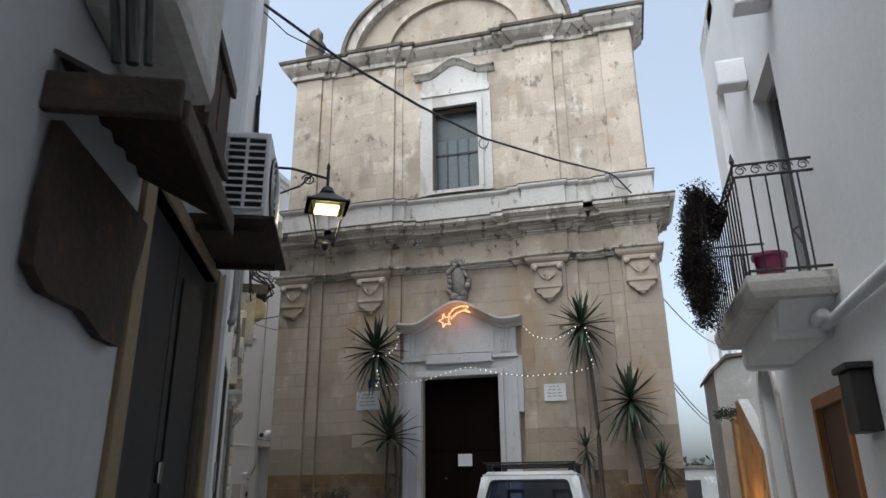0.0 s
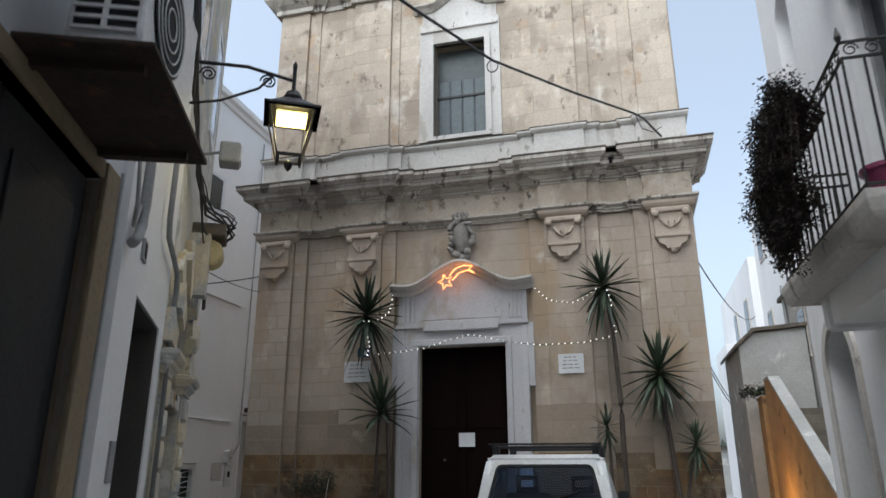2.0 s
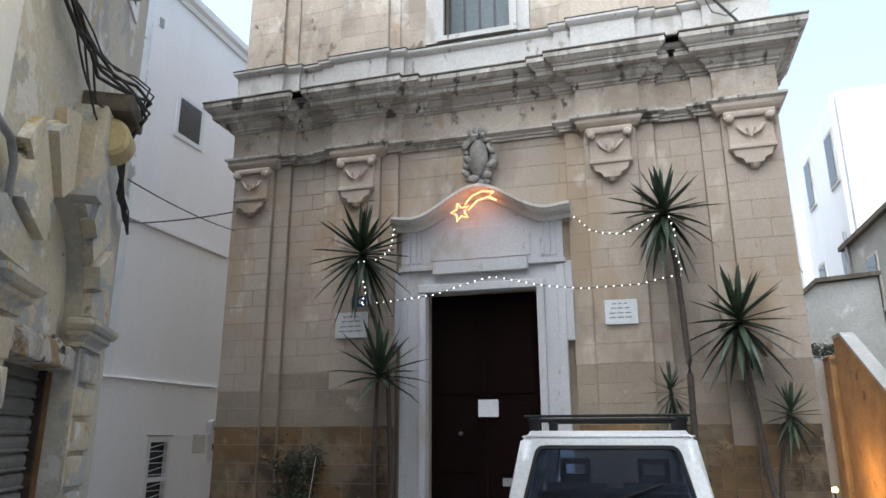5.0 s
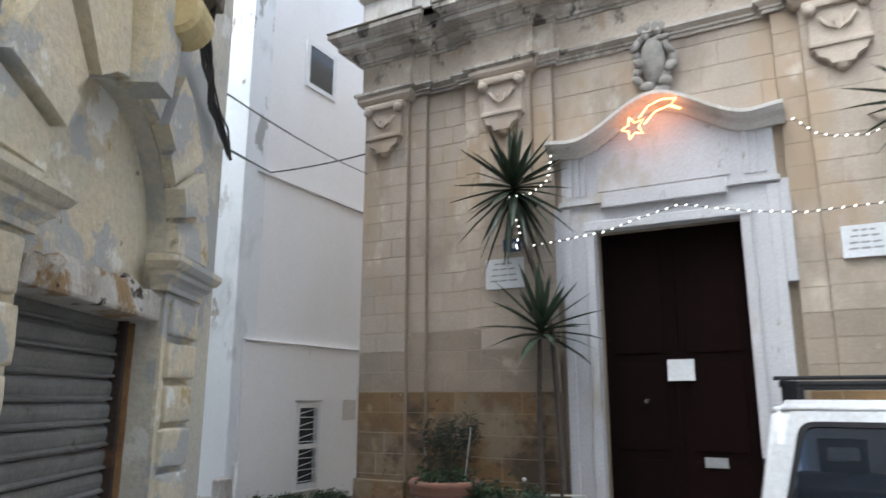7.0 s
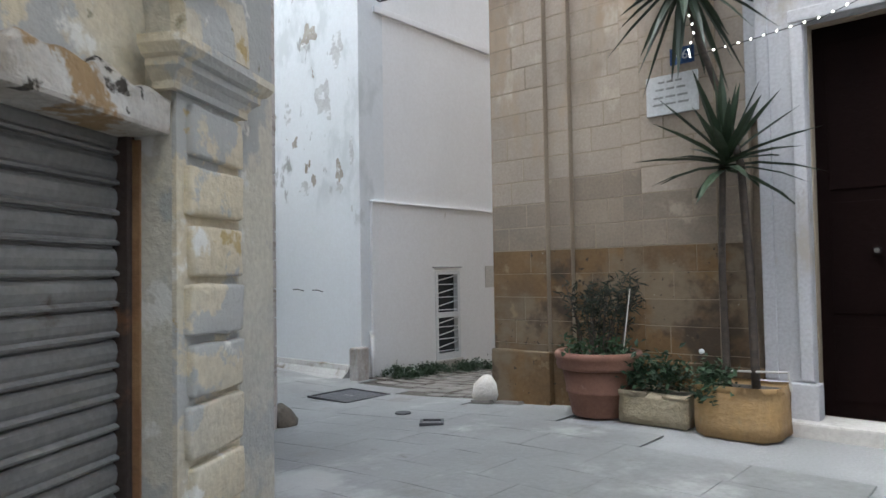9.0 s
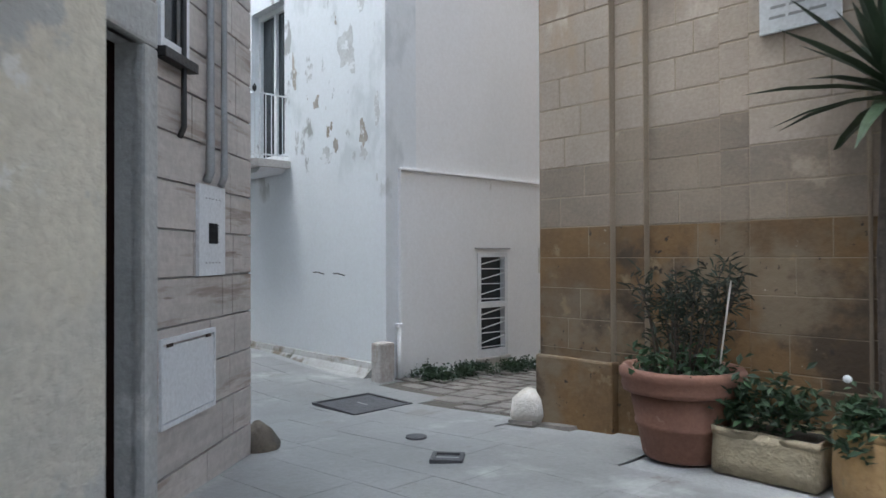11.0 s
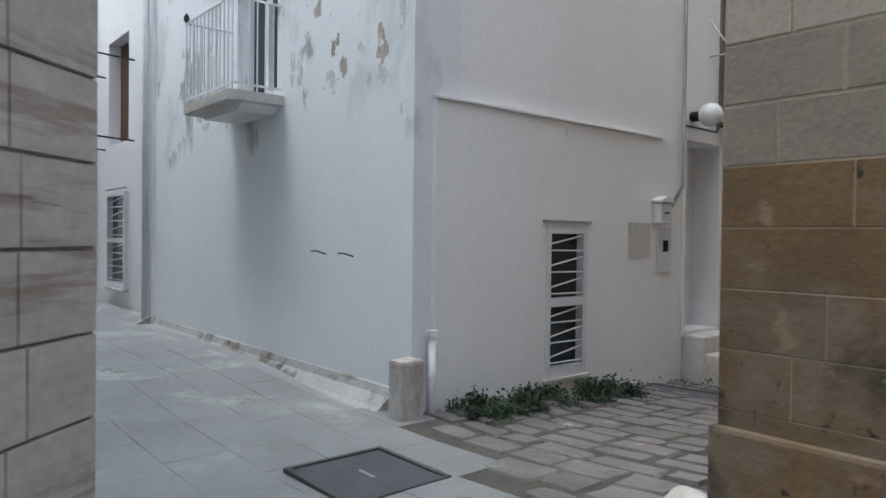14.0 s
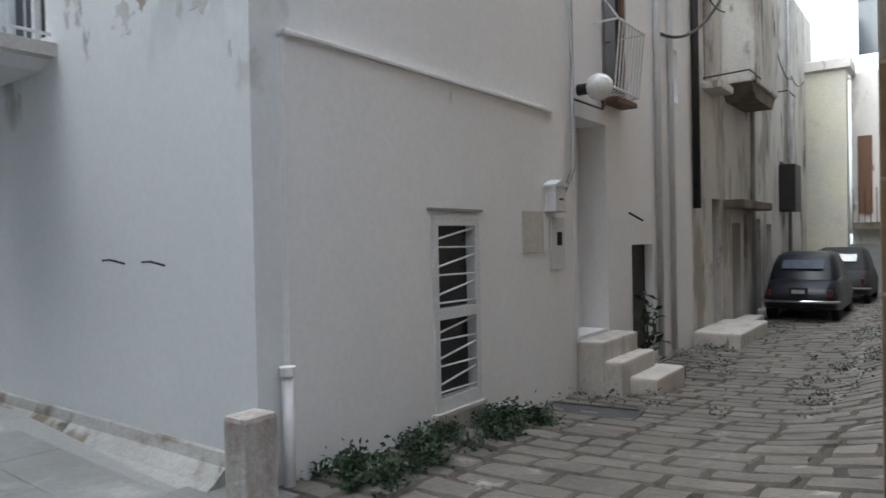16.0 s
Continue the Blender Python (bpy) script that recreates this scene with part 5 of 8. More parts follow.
single("wall_hook", tube(bmx(), [(5.58, -0.02, 1.78), (5.68, -0.16, 1.68)], 0.014, 6), WIRE, "short black iron hook on the white wall", "hook", m=pose(WX, WY, 0) @ MA)
single("corner_block", bx(WX - 0.05, WX + 0.14, WY - 0.2, WY + 0.03, -0.1, 0.57, 0.03), mat("worn_whitewash", (0.60, 0.59, 0.57), (0.36, 0.31, 0.27), big=5, fine=30, bump=0.6, streak=0.4), "worn whitewashed stone block against the house corner", "stone block")
for x0, x1, zz in ((-1.60, -1.32, 1.40), (-1.10, -0.84, 1.39)):
    single("iron_bracket", tube(bmx(), [(WX + x0, WY - 0.03, zz), (WX + (x0 + x1) / 2, WY - 0.05, zz + 0.005), (WX + x1, WY - 0.03, zz - 0.02)], 0.008, 5), IRON, "thin dark iron clamp in the white wall", "bracket", "iron clamps")
# places where the limewash has come off
BARE_GREY = mat("bare_grey_render", (0.52, 0.52, 0.52), (0.62, 0.63, 0.63), big=5, fine=30, bump=0.5, spots=(((0.70, 0.71, 0.72), 7.0, 0.52, 0.60),))
BARE_BROWN = mat("bare_brown_render", (0.46, 0.42, 0.37), (0.34, 0.30, 0.26), big=5, fine=30, bump=0.6, spots=(((0.66, 0.66, 0.66), 8.0, 0.55, 0.62),))
rnd = random.Random(41)
for x, z, w, h, mt in ((-1.56, 3.78, 0.09, 0.13, BARE_BROWN), (-0.46, 3.20, 0.11, 0.22, BARE_BROWN), (-0.45, 2.96, 0.10, 0.10, BARE_GREY), (-1.28, 2.98, 0.16, 0.14, BARE_GREY), (-1.08, 3.10, 0.06, 0.12, BARE_BROWN), (-2.08, 3.25, 0.06, 0.26, BARE_GREY), (-4.4, 2.95, 0.14, 0.07, BARE_GREY), (-4.9, 3.25, 0.10, 0.34, BARE_GREY), (-0.17, 3.45, 0.05, 0.28, BARE_GREY), (-1.75, 4.25, 0.10, 0.20, BARE_GREY), (-0.8, 4.4, 0.22, 0.36, BARE_GREY), (-2.15, 4.3, 0.07, 0.3, BARE_BROWN), (-0.5, 5.1, 0.2, 0.3, BARE_GREY), (-1.2, 5.5, 0.25, 0.2, BARE_BROWN)):
    outline = []
    for i in range(26):
        t = 2 * math.pi * i / 26
        k = 0.75 + 0.6 * noise.noise(Vector((x * 3 + 1.6 * math.cos(t), z + 1.6 * math.sin(t), 0.5))) + rnd.uniform(-0.12, 0.12)
        outline.append((x + w * k * math.cos(t), z + h * k * math.sin(t)))
    part("bare_patch", prism(bmx(), outline, -0.003, 0.001), mt, white_house, "bare render where limewash has flaked")
# balcony with white bars on the lane side
balc = thing("balcony", WX, WY, 0.0, "small balcony with white bars and a worn stone slab", "balcony")
part("slab", slab(bmx(), [(-3.62, -0.0), (-3.62, -0.52), (-3.55, -0.60), (-2.32, -0.60), (-2.25, -0.52), (-2.25, 0.0)], 2.93, 3.03), LIME_PALE, balc, "stained stone slab")
part("corbel", prism(bmx(), [(-3.5, 2.93), (-2.37, 2.93), (-2.5, 2.86), (-3.37, 2.86)], -0.42, 0.0), WHITE, balc)
rail_pts = [(-3.58, -0.02), (-3.58, -0.56), (-2.29, -0.56), (-2.29, -0.02)]
for z in (3.10, 3.98):
    part("rail", tube(bmx(), [(x, y, z) for x, y in rail_pts], 0.013, 6), ENAMEL, balc)
bar_mesh = finish("bar", tube(bmx(), [(0, 0, 3.03), (0, 0, 3.98)], 0.008, 6), ENAMEL)
for i in range(13):
    share("bar", bar_mesh, balc, pose(-3.58 + 1.29 * i / 12, -0.56, 0))
for i in range(1, 6):
    for x in (-3.58, -2.29):
        share("bar", bar_mesh, balc, pose(x, -0.56 + 0.54 * i / 6, 0))
for x in (-3.58, -2.29):
    part("knob", lathe(bmx(), [(0.01, 3.98), (0.03, 4.02), (0.03, 4.06), (0.005, 4.10)], 10), IRON, balc, m=pose(x, -0.56, 0))
part("door", bx(-3.45, -2.42, 0.18, 0.22, 3.05, 5.5), GLASS_DARK, white_house, "dark glazed balcony door")
part("door_frame", pierced(bmx(), -3.45, -2.42, 3.05, 5.5, 0.13, 0.18, [(-3.38, -2.96, 3.2, 5.42), (-2.9, -2.49, 3.2, 5.42)]), ENAMEL, white_house, "white balcony door frame")

# ---- further houses along the lane ----
lane = thing("house", WX - 6.4, WY - 0.06, 0.0, "white limewashed row house on the lane", "house")
part("wall", pierced(bmx(), -22.0, 0.0, -0.4, 8.5, 0.0, 0.5, [(-2.25, -1.18, 0.62, 2.25), (-2.4, -1.2, 3.1, 4.9), (-4.6, -3.5, 0.0, 2.35), (-9.0, -7.9, 3.9, 5.95)]), WHITE, lane, "white limewashed wall")
barred_window(lane, pose(0, 0, 0), -2.25, -1.18, 0.62, 2.25)
part("shutter_door", bx(-2.4, -1.2, 0.2, 0.24, 3.1, 4.9), BROWNWOOD, lane, "dark upper door")
part("blocked_door", bx(-4.6, -3.5, 0.18, 0.3, 0.0, 2.35), CREAM, lane, "walled-up doorway")
part("dark_window", bx(-9.0, -7.9, 0.2, 0.24, 3.9, 5.95), GLASS_DARK, lane)
part("skirting", molding(bmx(), [(-22.0, 0.0), (0.0, 0.0)], [(0, 0.0), (0.36, 0.0), (0.36, 0.10), (0.06, 0.27), (0, 0.30)]), PAVE, lane, "sloping stone fillet along the wall foot")
part("roof", bx(-22.0, 0.0, -0.14, 3.0, 8.5, 8.62, 0.02), LICHEN, lane, "roof edge")
part("high_lane_wall", bx(-30.0, -22.0, -5.5, 0.5, -0.3, 9.0), CREAM, lane, "house closing the lane")
for x in (-0.12, -3.2, -6.4):
    single("downpipe", tube(bmx(), [(WX - 6.4 + x, WY - 0.12, 8.4), (WX - 6.4 + x, WY - 0.12, 0.2)], 0.045, 10), ENAMEL, "whitewashed downpipe on the lane wall", "pipe", "lane downpipes", smooth=True)
rack = thing("drying_rack", WX - 6.4, WY - 0.06, 0.0, "black iron clothes-drying rack under an upper door", "drying rack")
for z in (3.05, 4.35):
    part("rod", tube(bmx(), [(-2.6, 0.0, z), (-2.6, -0.62, z + 0.03), (-0.9, -0.62, z + 0.03), (-0.9, 0.0, z)], 0.016, 6), IRON, rack)
part("screen", bx(-2.55, -1.75, -0.64, -0.62, 3.1, 4.35), PIPE, rack, "grey netting screen")
lb = thing("balcony", WX - 14.8, WY - 0.06, 0.0, "narrow iron window balcony on the lane", "balcony")
part("slab", bx(-0.7, 0.7, -0.35, 0.0, 3.75, 3.88, 0.02), WHITE, lb)
for z in (3.95, 4.35):
    part("rail", tube(bmx(), [(-0.65, 0, z), (-0.65, -0.32, z), (0.65, -0.32, z), (0.65, 0, z)], 0.014, 6), IRON, lb)
for i in range(9):
    part("bar", tube(bmx(), [(-0.65 + 1.3 * i / 8, -0.32, 3.88), (-0.65 + 1.3 * i / 8, -0.32, 4.35)], 0.008, 5), IRON, lb)
# unseen block, its height chosen to hold light off the lane wall
south = thing("house", -8.06, 10.81, 0.0, "unseen plain block on the lane's other side, raised to shade it", "house")
part("wall", bx(-24.0, -0.1, -5.0, -0.35, -0.3, 10.2), GREYPLASTER, south)

# ---- old houses down the alley ----
old = new("house")
old.matrix_basis = pose(WX - 0.02, WY + 8.2, 0, 0, 0, 90)
tagged(old, "old stained plaster row house in the alley", "house")
STAINED = mat("stained_plaster", (0.64, 0.62, 0.58), (0.50, 0.48, 0.44), big=0.9, fine=24, bump=0.4, streak=0.35, spots=(((0.30, 0.27, 0.23), 1.2, 0.50, 0.60), ((0.11, 0.10, 0.085), 1.9, 0.57, 0.66)))
HOLES = [(1.2, 1.75, -0.3, 2.1), (2.5, 3.15, -0.4, 1.7), (3.4, 3.7, 1.0, 1.9), (4.4, 4.9, -0.4, 1.8), (5.5, 6.0, -0.4, 1.7), (0.85, 1.35, 4.0, 5.6), (4.1, 4.6, 4.2, 5.5), (7.0, 7.6, 2.0, 3.2)]
part("wall", pierced(bmx(), 0.0, 12.0, -0.6, 7.6, 0.0, 0.5, HOLES), STAINED, old, "stained grey plaster wall")
for i, (a, b, c, d) in enumerate(HOLES):
    part("shutter" if c > 3 else "door", bx(a, b, 0.12 if c > 3 else 0.2, 0.16 if c > 3 else 0.24, c, d), (BROWNWOOD if c > 3 else GREENWOOD if i % 2 else DARKWOOD), old, "dark weathered wooden shutter" if c > 3 else "dark old wooden door")
    if c > 3:
        for k in range(14):
            part("louvre", bx(a + 0.05, b - 0.05, 0.10, 0.12, c + 0.06 + k * (d - c - 0.1) / 14, c + 0.10 + k * (d - c - 0.1) / 14), BROWNWOOD, old)
oriel = part("oriel", bx(1.9, 3.9, -0.55, 0.0, 4.1, 7.4, 0.03), STAINED, old, "plastered box bay on corbels")
part("oriel_base", prism(bmx(), [(1.9, 4.1), (3.9, 4.1), (3.6, 3.85), (2.2, 3.85)], -0.5, 0.0), LICHEN, old)
part("canopy_stone", bx(1.9, 4.3, -0.35, 0.0, 1.95, 2.1, 0.03), LICHEN, old, "stone shelf over the doors")
for x, z in ((1.1, 3.95), (4.3, 4.15)):
    part("sill", bx(x - 0.4, x + 0.4, -0.3, 0.0, z - 0.12, z, 0.02), LIME_PALE, old, "stone balcony sill")
    part("drying_rod", tube(bmx(), [(x - 0.4, -0.02, z + 0.05), (x - 0.3, -0.7, z + 0.1), (x + 0.5, -0.7, z + 0.1)], 0.014, 5), IRON, old)
part("window_box", bx(6.9, 7.7, -0.35, 0.0, 2.0, 3.1, 0.02), IRON, old, "dark iron window cage")
for x0, x1, out in ((0.0, 1.9, 0.7), (2.3, 3.4, 0.35), (4.2, 5.2, 0.35)):
    part("doorstep", bx(x0, x1, -out, 0.0, -0.6, 0.02 if x0 < 1 else -0.05, 0.03), LIME_PALE, old, "worn stone doorstep")
single("downpipe", tube(bmx(), [(0.05, -0.09, 7.5), (0.05, -0.09, 1.9)], 0.06, 10), IRON, "black downpipe between two alley houses", "pipe", smooth=True, m=old.matrix_basis)
for x in (3.95, 7.9):
    single("downpipe", tube(bmx(), [(x, -0.07, 7.5), (x, -0.07, -0.2)], 0.045, 8), PIPE, "grey downpipe on a stained wall", "pipe", smooth=True, m=old.matrix_basis)
for i in range(5):
    y0 = 22.5 + 1.9 * i
    single("cable", tube(bmx(), sag((WX + 0.05, y0, 5.4 + 0.3 * (i % 2)), (WX + 0.06, y0 + 1.9, 5.6 - 0.3 * (i % 2)), 0.2, 8), 0.014, 5), WIRE, "black cable looping along the alley wall", "cable", "alley cables")
single("cable", tube(bmx(), sag((WX + 0.05, 20.3, 4.2), (WX + 0.35, 22.3, 5.1), 0.25, 10), 0.022, 6), WIRE, "thick black cable sagging along the alley", "cable", "alley cables")

# building closing the alley
end = thing("house", -9.06, 32.7, 0.0, "pale yellowed stone house closing the alley", "house")
part("wall", pierced(bmx(), -2.4, 0.05, -0.6, 6.2, 0.0, 0.5, []), mat("yellowed_plaster", (0.58, 0.54, 0.42), (0.50, 0.48, 0.42), big=1.0, fine=24, bump=0.3, spots=(((0.40, 0.38, 0.34), 1.5, 0.56, 0.7),)), end, "yellowed plaster wall")
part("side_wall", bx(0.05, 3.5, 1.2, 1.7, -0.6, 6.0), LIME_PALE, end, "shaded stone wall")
part("parapet", molding(bmx(), [(-2.4, 0.0), (0.05, 0.0), (0.05, 1.2)], [(0, 5.9), (0.12, 5.95), (0.12, 6.2), (0, 6.25)]), LIME_PALE, end)
part("upper_storey", pierced(bmx(), -2.4, 3.0, 6.0, 14.0, 1.7, 2.2, [(0.2, 1.2, 6.6, 8.2)]), WHITE, end, "white upper storey set back")
part("upper_window", bx(0.2, 1.2, 1.8, 1.85, 6.6, 8.2), GLASS_DARK, end)
part("gate", bx(-0.25, 0.9, 1.1, 1.19, -0.5, 1.15), PIPE, end, "grey metal garage gate")
part("tall_door", bx(0.2, 0.55, 1.12, 1.19, 2.0, 4.2), BROWNWOOD, end)
part("balcony_slab", bx(0.1, 1.2, 0.6, 1.19, 1.55, 1.75, 0.02), LICHEN, end)
for i in range(8):
    part("balcony_bar", tube(bmx(), [(0.12 + 0.14 * i, 0.62, 1.75), (0.12 + 0.14 * i, 0.62, 2.7)], 0.012, 5), RUST, end)
part("right_wall", bx(1.75, 2.2, -8.0, 1.0, -0.6, 9.5), STAINED, end, "stained wall beside the gate")

# ---- street on the right ----
right_house = new("house")
right_house.matrix_basis = pose(1.82, 10.85, 0, 0, 0, -90)
tagged(right_house, "white limewashed house with an arched door", "house")
RH = [(0.55, 1.55, -0.3, 2.60), (3.27, 4.23, 0.9, 2.30), (2.95, 4.00, 3.25, 5.9), (0.75, 1.35, 5.9, 7.0)]
bm = pierced(bmx(), 0.0, 6.2, -0.3, 8.6, 0.0, 0.5, [(0.55, 1.55, -0.3, 3.12)] + RH[1:3] + [(0.75, 1.35, 5.9, 7.32)])
part("wall", bm, WHITE, right_house, "white limewashed wall")
for c, r, zs, e in ((1.05, 0.5, 2.60, 1.0), (1.05, 0.3, 7.0, 1.0)):
    ap = [(c + r * math.cos(math.pi * i / 16), zs + r * math.sin(math.pi * i / 16)) for i in range(17)]
    part("spandrel", prism(bmx(), [(c + r, zs + r + 0.02)] + ap[:9] + [(c, zs + r + 0.02)], 0.002, 0.498), WHITE, right_house)
    part("spandrel", prism(bmx(), [(c, zs + r + 0.02)] + ap[8:] + [(c - r, zs + r + 0.02)], 0.002, 0.498), WHITE, right_house)
# out of view beside the start; added height keeps light out of the street
part("low_wall", bx(6.2, 18.2, 0.0, 0.5, -0.3, 10.4), WHITE, right_house, "unseen white wall raised to shade the street")
part("end_wall", bx(0.0, 0.3, 0.5, 4.0, -0.3, 8.6), WHITE, right_house, "white end wall")
part("arched_door", bx(0.5, 1.6, 0.25, 0.3, -0.2, 3.15), DARKWOOD, right_house, "dark arched wooden door")
part("door_arch", arch_band(0.5, 0.62, 1.0, 2.60, -0.04, 0.0, 0, math.pi, 20), LIME_PALE, right_house, "stone door arch", m=pose(1.05, 0, 0))
for x in (0.43, 1.55):
    part("door_jamb", bx(x, x + 0.12, -0.04, 0.0, -0.2, 2.6, 0.01), LIME_PALE, right_house)
part("niche_back", bx(0.7, 1.4, 0.3, 0.34, 5.8, 7.4), WHITE, right_house, "whitewashed arched niche")
part("balcony_door", bx(2.95, 4.0, 0.22, 0.26, 3.25, 5.9), GLASS_DARK, right_house, "dark glazed balcony door")
part("balcony_door_frame", pierced(bmx(), 2.95, 4.0, 3.25, 5.9, 0.15, 0.22, [(3.02, 3.44, 3.4, 5.82), (3.5, 3.93, 3.4, 5.82)]), PIPE, right_house)
part("cornice", molding(bmx(), [(0.0, 0.5), (0.0, 0.0), (6.2, 0.0)], [(0, 8.3), (-0.1, 8.3), (-0.14, 8.4), (-0.26, 8.5), (-0.26, 8.66), (0, 8.7)]), LIME_PALE, right_house, "projecting roof cornice")
for i, (x, d) in enumerate(((2.7, 0.35), (4.25, 0.35))):
    part("balcony_hood", bx(x, x + 0.25, -d, 0.0, 6.2, 6.55, 0.03), WHITE, right_house)
# the frame's orange is warm light on brown wood, put into its colour
part("window", pierced(bmx(), 3.20, 4.30, 0.85, 2.36, -0.03, 0.02, [(3.29, 4.21, 0.92, 2.25)]), mat("warm_lit_wood", (0.40, 0.17, 0.04), (0.32, 0.13, 0.03), big=3, fine=40, streak=0.2, bump=0.2, rough=0.5), right_house, "brown wooden window frame with warm light in its orange colour")
part("window_shutter", bx(3.28, 4.22, 0.03, 0.06, 0.92, 2.29), BROWNWOOD, right_house, "brown wooden shutter")
mailer = new("letter_box")
mailer.matrix_basis = right_house.matrix_basis.copy()
tagged(mailer, "black metal box on the white wall", "letter box")
part("box", bx(4.72, 5.05, -0.16, -0.0, 1.92, 2.38, 0.02), IRON, mailer)
part("lid", bx(4.69, 5.08, -0.19, 0.0, 2.38, 2.43, 0.01), IRON, mailer)
for pts, r in (([(2.3, -0.06, 3.0), (4.0, -0.06, 2.86), (6.5, -0.06, 2.9)], 0.05), ([(3.3, -0.14, 2.95), (4.6, -0.14, 2.9)], 0.06)):
    single("drain_pipe", tube(bmx(), pts, r, 10), ENAMEL, "white drain pipe along the white wall", "pipe", smooth=True, m=right_house.matrix_basis)
single("wall_hook", tube(bmx(), [(3.4, -0.02, 1.32), (3.5, -0.15, 1.30), (3.7, -0.15, 1.32)], 0.014, 6), IRON, "black iron latch on the white wall", "hook", m=right_house.matrix_basis)
single("cable_stub", tube(bmx(), [(3.9, -0.01, 3.95), (3.95, -0.08, 3.9), (4.0, -0.03, 3.75)], 0.012, 6), WIRE, "short black cable end on the white wall", "cable", m=right_house.matrix_basis)
# balcony: slab, corbel, iron railing
bal = new("balcony")
bal.matrix_basis = right_house.matrix_basis.copy()
tagged(bal, "stone balcony with a black wrought iron railing", "balcony")
part("slab", molding(bmx(), [(2.2, 0.0), (2.2, -0.66), (4.68, -0.66), (4.68, 0.0)], [(-0.6, 3.07), (0.0, 3.07), (0.03, 3.12), (0.05, 3.2), (0.05, 3.26), (-0.6, 3.26)]), LIME_PALE, bal, "moulded stone slab")
part("slab_fill", bx(2.5, 4.4, -0.4, 0.0, 3.08, 3.25), LIME_PALE, bal)
for x in (2.6, 4.25):
    part("corbel", bx(x - 0.09, x + 0.09, -0.5, 0.0, 2.75, 3.07, 0.08), WHITE, bal)
part("underside", prism(bmx(), [(2.35, 3.07), (4.55, 3.07), (4.3, 2.8), (2.6, 2.8)], -0.45, 0.0), WHITE, bal)
rp = [(2.24, 0.0), (2.24, -0.66), (4.64, -0.66), (4.64, 0.0)]
for z in (3.32, 4.22, 4.34):
    part("rail", tube(bmx(), [(x, y, z) for x, y in rp], 0.014, 6), IRON, bal)
bm_ = finish("bar", tube(bmx(), [(0, 0, 3.26), (0, 0, 4.22)], 0.009, 6), IRON)
for i in range(17):
    share("bar", bm_, bal, pose(2.24 + 2.4 * i / 16, -0.66, 0))
for i in range(1, 5):
    for x in (2.24, 4.64):
        share("bar", bm_, bal, pose(x, -0.66 + 0.66 * i / 5, 0))
ring = finish("scroll", tube(bmx(), [(0.05 * math.cos(a) * (1 - a / 14), 0, 0.05 * math.sin(a) * (1 - a / 14)) for a in [0.45 * i for i in range(20)]], 0.006, 5), IRON)
for i in range(16):
    share("scroll", ring, bal, pose(2.31 + 2.4 * i / 16, -0.66, 4.28))
for i in range(5):
    share("scroll", ring, bal, pose(4.64, -0.60 + 0.66 * i / 5, 4.28, 0, 0, 90))
for x in (2.24, 4.64):
    part("knob", lathe(bmx(), [(0.012, 4.34), (0.025, 4.38), (0.005, 4.46)], 8), IRON, bal, m=pose(x, -0.66, 0))
magenta = thing("flower_pot", 1.42, 6.6, 3.27, "magenta plastic bucket on the balcony floor", "bucket")
part("bucket", lathe(bmx(), [(0.10, 0.0), (0.14, 0.28), (0.15, 0.29), (0.13, 0.29), (0.11, 0.05)], 18), mat("magenta_plastic", (0.22, 0.03, 0.09), (0.16, 0.02, 0.07), fine=20, bump=0.05, rough=0.4), magenta)
part("rim", lathe(bmx(), [(0.145, 0.27), (0.16, 0.27), (0.16, 0.3), (0.145, 0.3)], 18), mat("magenta_rim", (0.26, 0.04, 0.11), fine=20, bump=0.05, rough=0.4), magenta)

# stair, shed and warm-lit pillar beyond the right house
stair = thing("outside_stair", 2.9, 15.2, 0.0, "stone outside stair climbing between white walls", "stair")
# ochre of pillar and parapet carries the lamp's warm glow as plaster colour
LIT_OCHRE = mat("warm_lit_plaster", (0.48, 0.30, 0.13), (0.34, 0.21, 0.10), big=2.5, fine=26, bump=0.5, spots=(((0.15, 0.09, 0.05), 2.5, 0.58, 0.66),))
# worn step stone, darkened in colour to stand in for shade on the stair
STEPSTONE = mat("worn_shaded_step", (0.20, 0.175, 0.14), (0.13, 0.115, 0.095), big=1.6, fine=30, bump=0.4, vary=0.1)
for i in range(15):
    part("step", bx(0.22, 1.46, 0.34 * i, 0.34 * i + 0.36, 0.1, 0.30 + 0.178 * (i + 1), 0.015), STEPSTONE, stair)
part("parapet", prism(bmx(), [(0.0, 0.1), (5.2, 0.1), (5.2, 3.65), (4.6, 3.65), (0.0, 1.1)], -0.22, -0.0), LIT_OCHRE, stair, "plastered sloping parapet with warm lamplight in its ochre colour", m=pose(-0.0, 0, 0, 0, 0, 90))
part("parapet_cap", prism(bmx(), [(-0.02, 1.10), (4.6, 3.652), (5.2, 3.652), (5.2, 3.72), (4.58, 3.72), (-0.02, 1.17)], -0.24, 0.02), GREYPLASTER, stair, "grey sloping cap", m=pose(-0.0, 0, 0, 0, 0, 90))
part("inner_parapet", prism(bmx(), [(0.0, 0.1), (5.2, 0.1), (5.2, 3.9), (0.0, 1.2)], -0.12, 0.0), GREYPLASTER, stair, m=pose(1.48, 0, 0, 0, 0, 90))
pillar = single("pillar", bx(-0.03, 0.62, -0.3, 0.3, 0.0, 3.25, 0.05), LIT_OCHRE, "plastered pillar, lamp-lit, with more warm light in its ochre colour", "pillar", m=pose(2.85, 20.9, 0.1))
shed = thing("shed", 2.6, 21.6, 0.0, "grey plastered lean-to with a tiled edge", "shed")
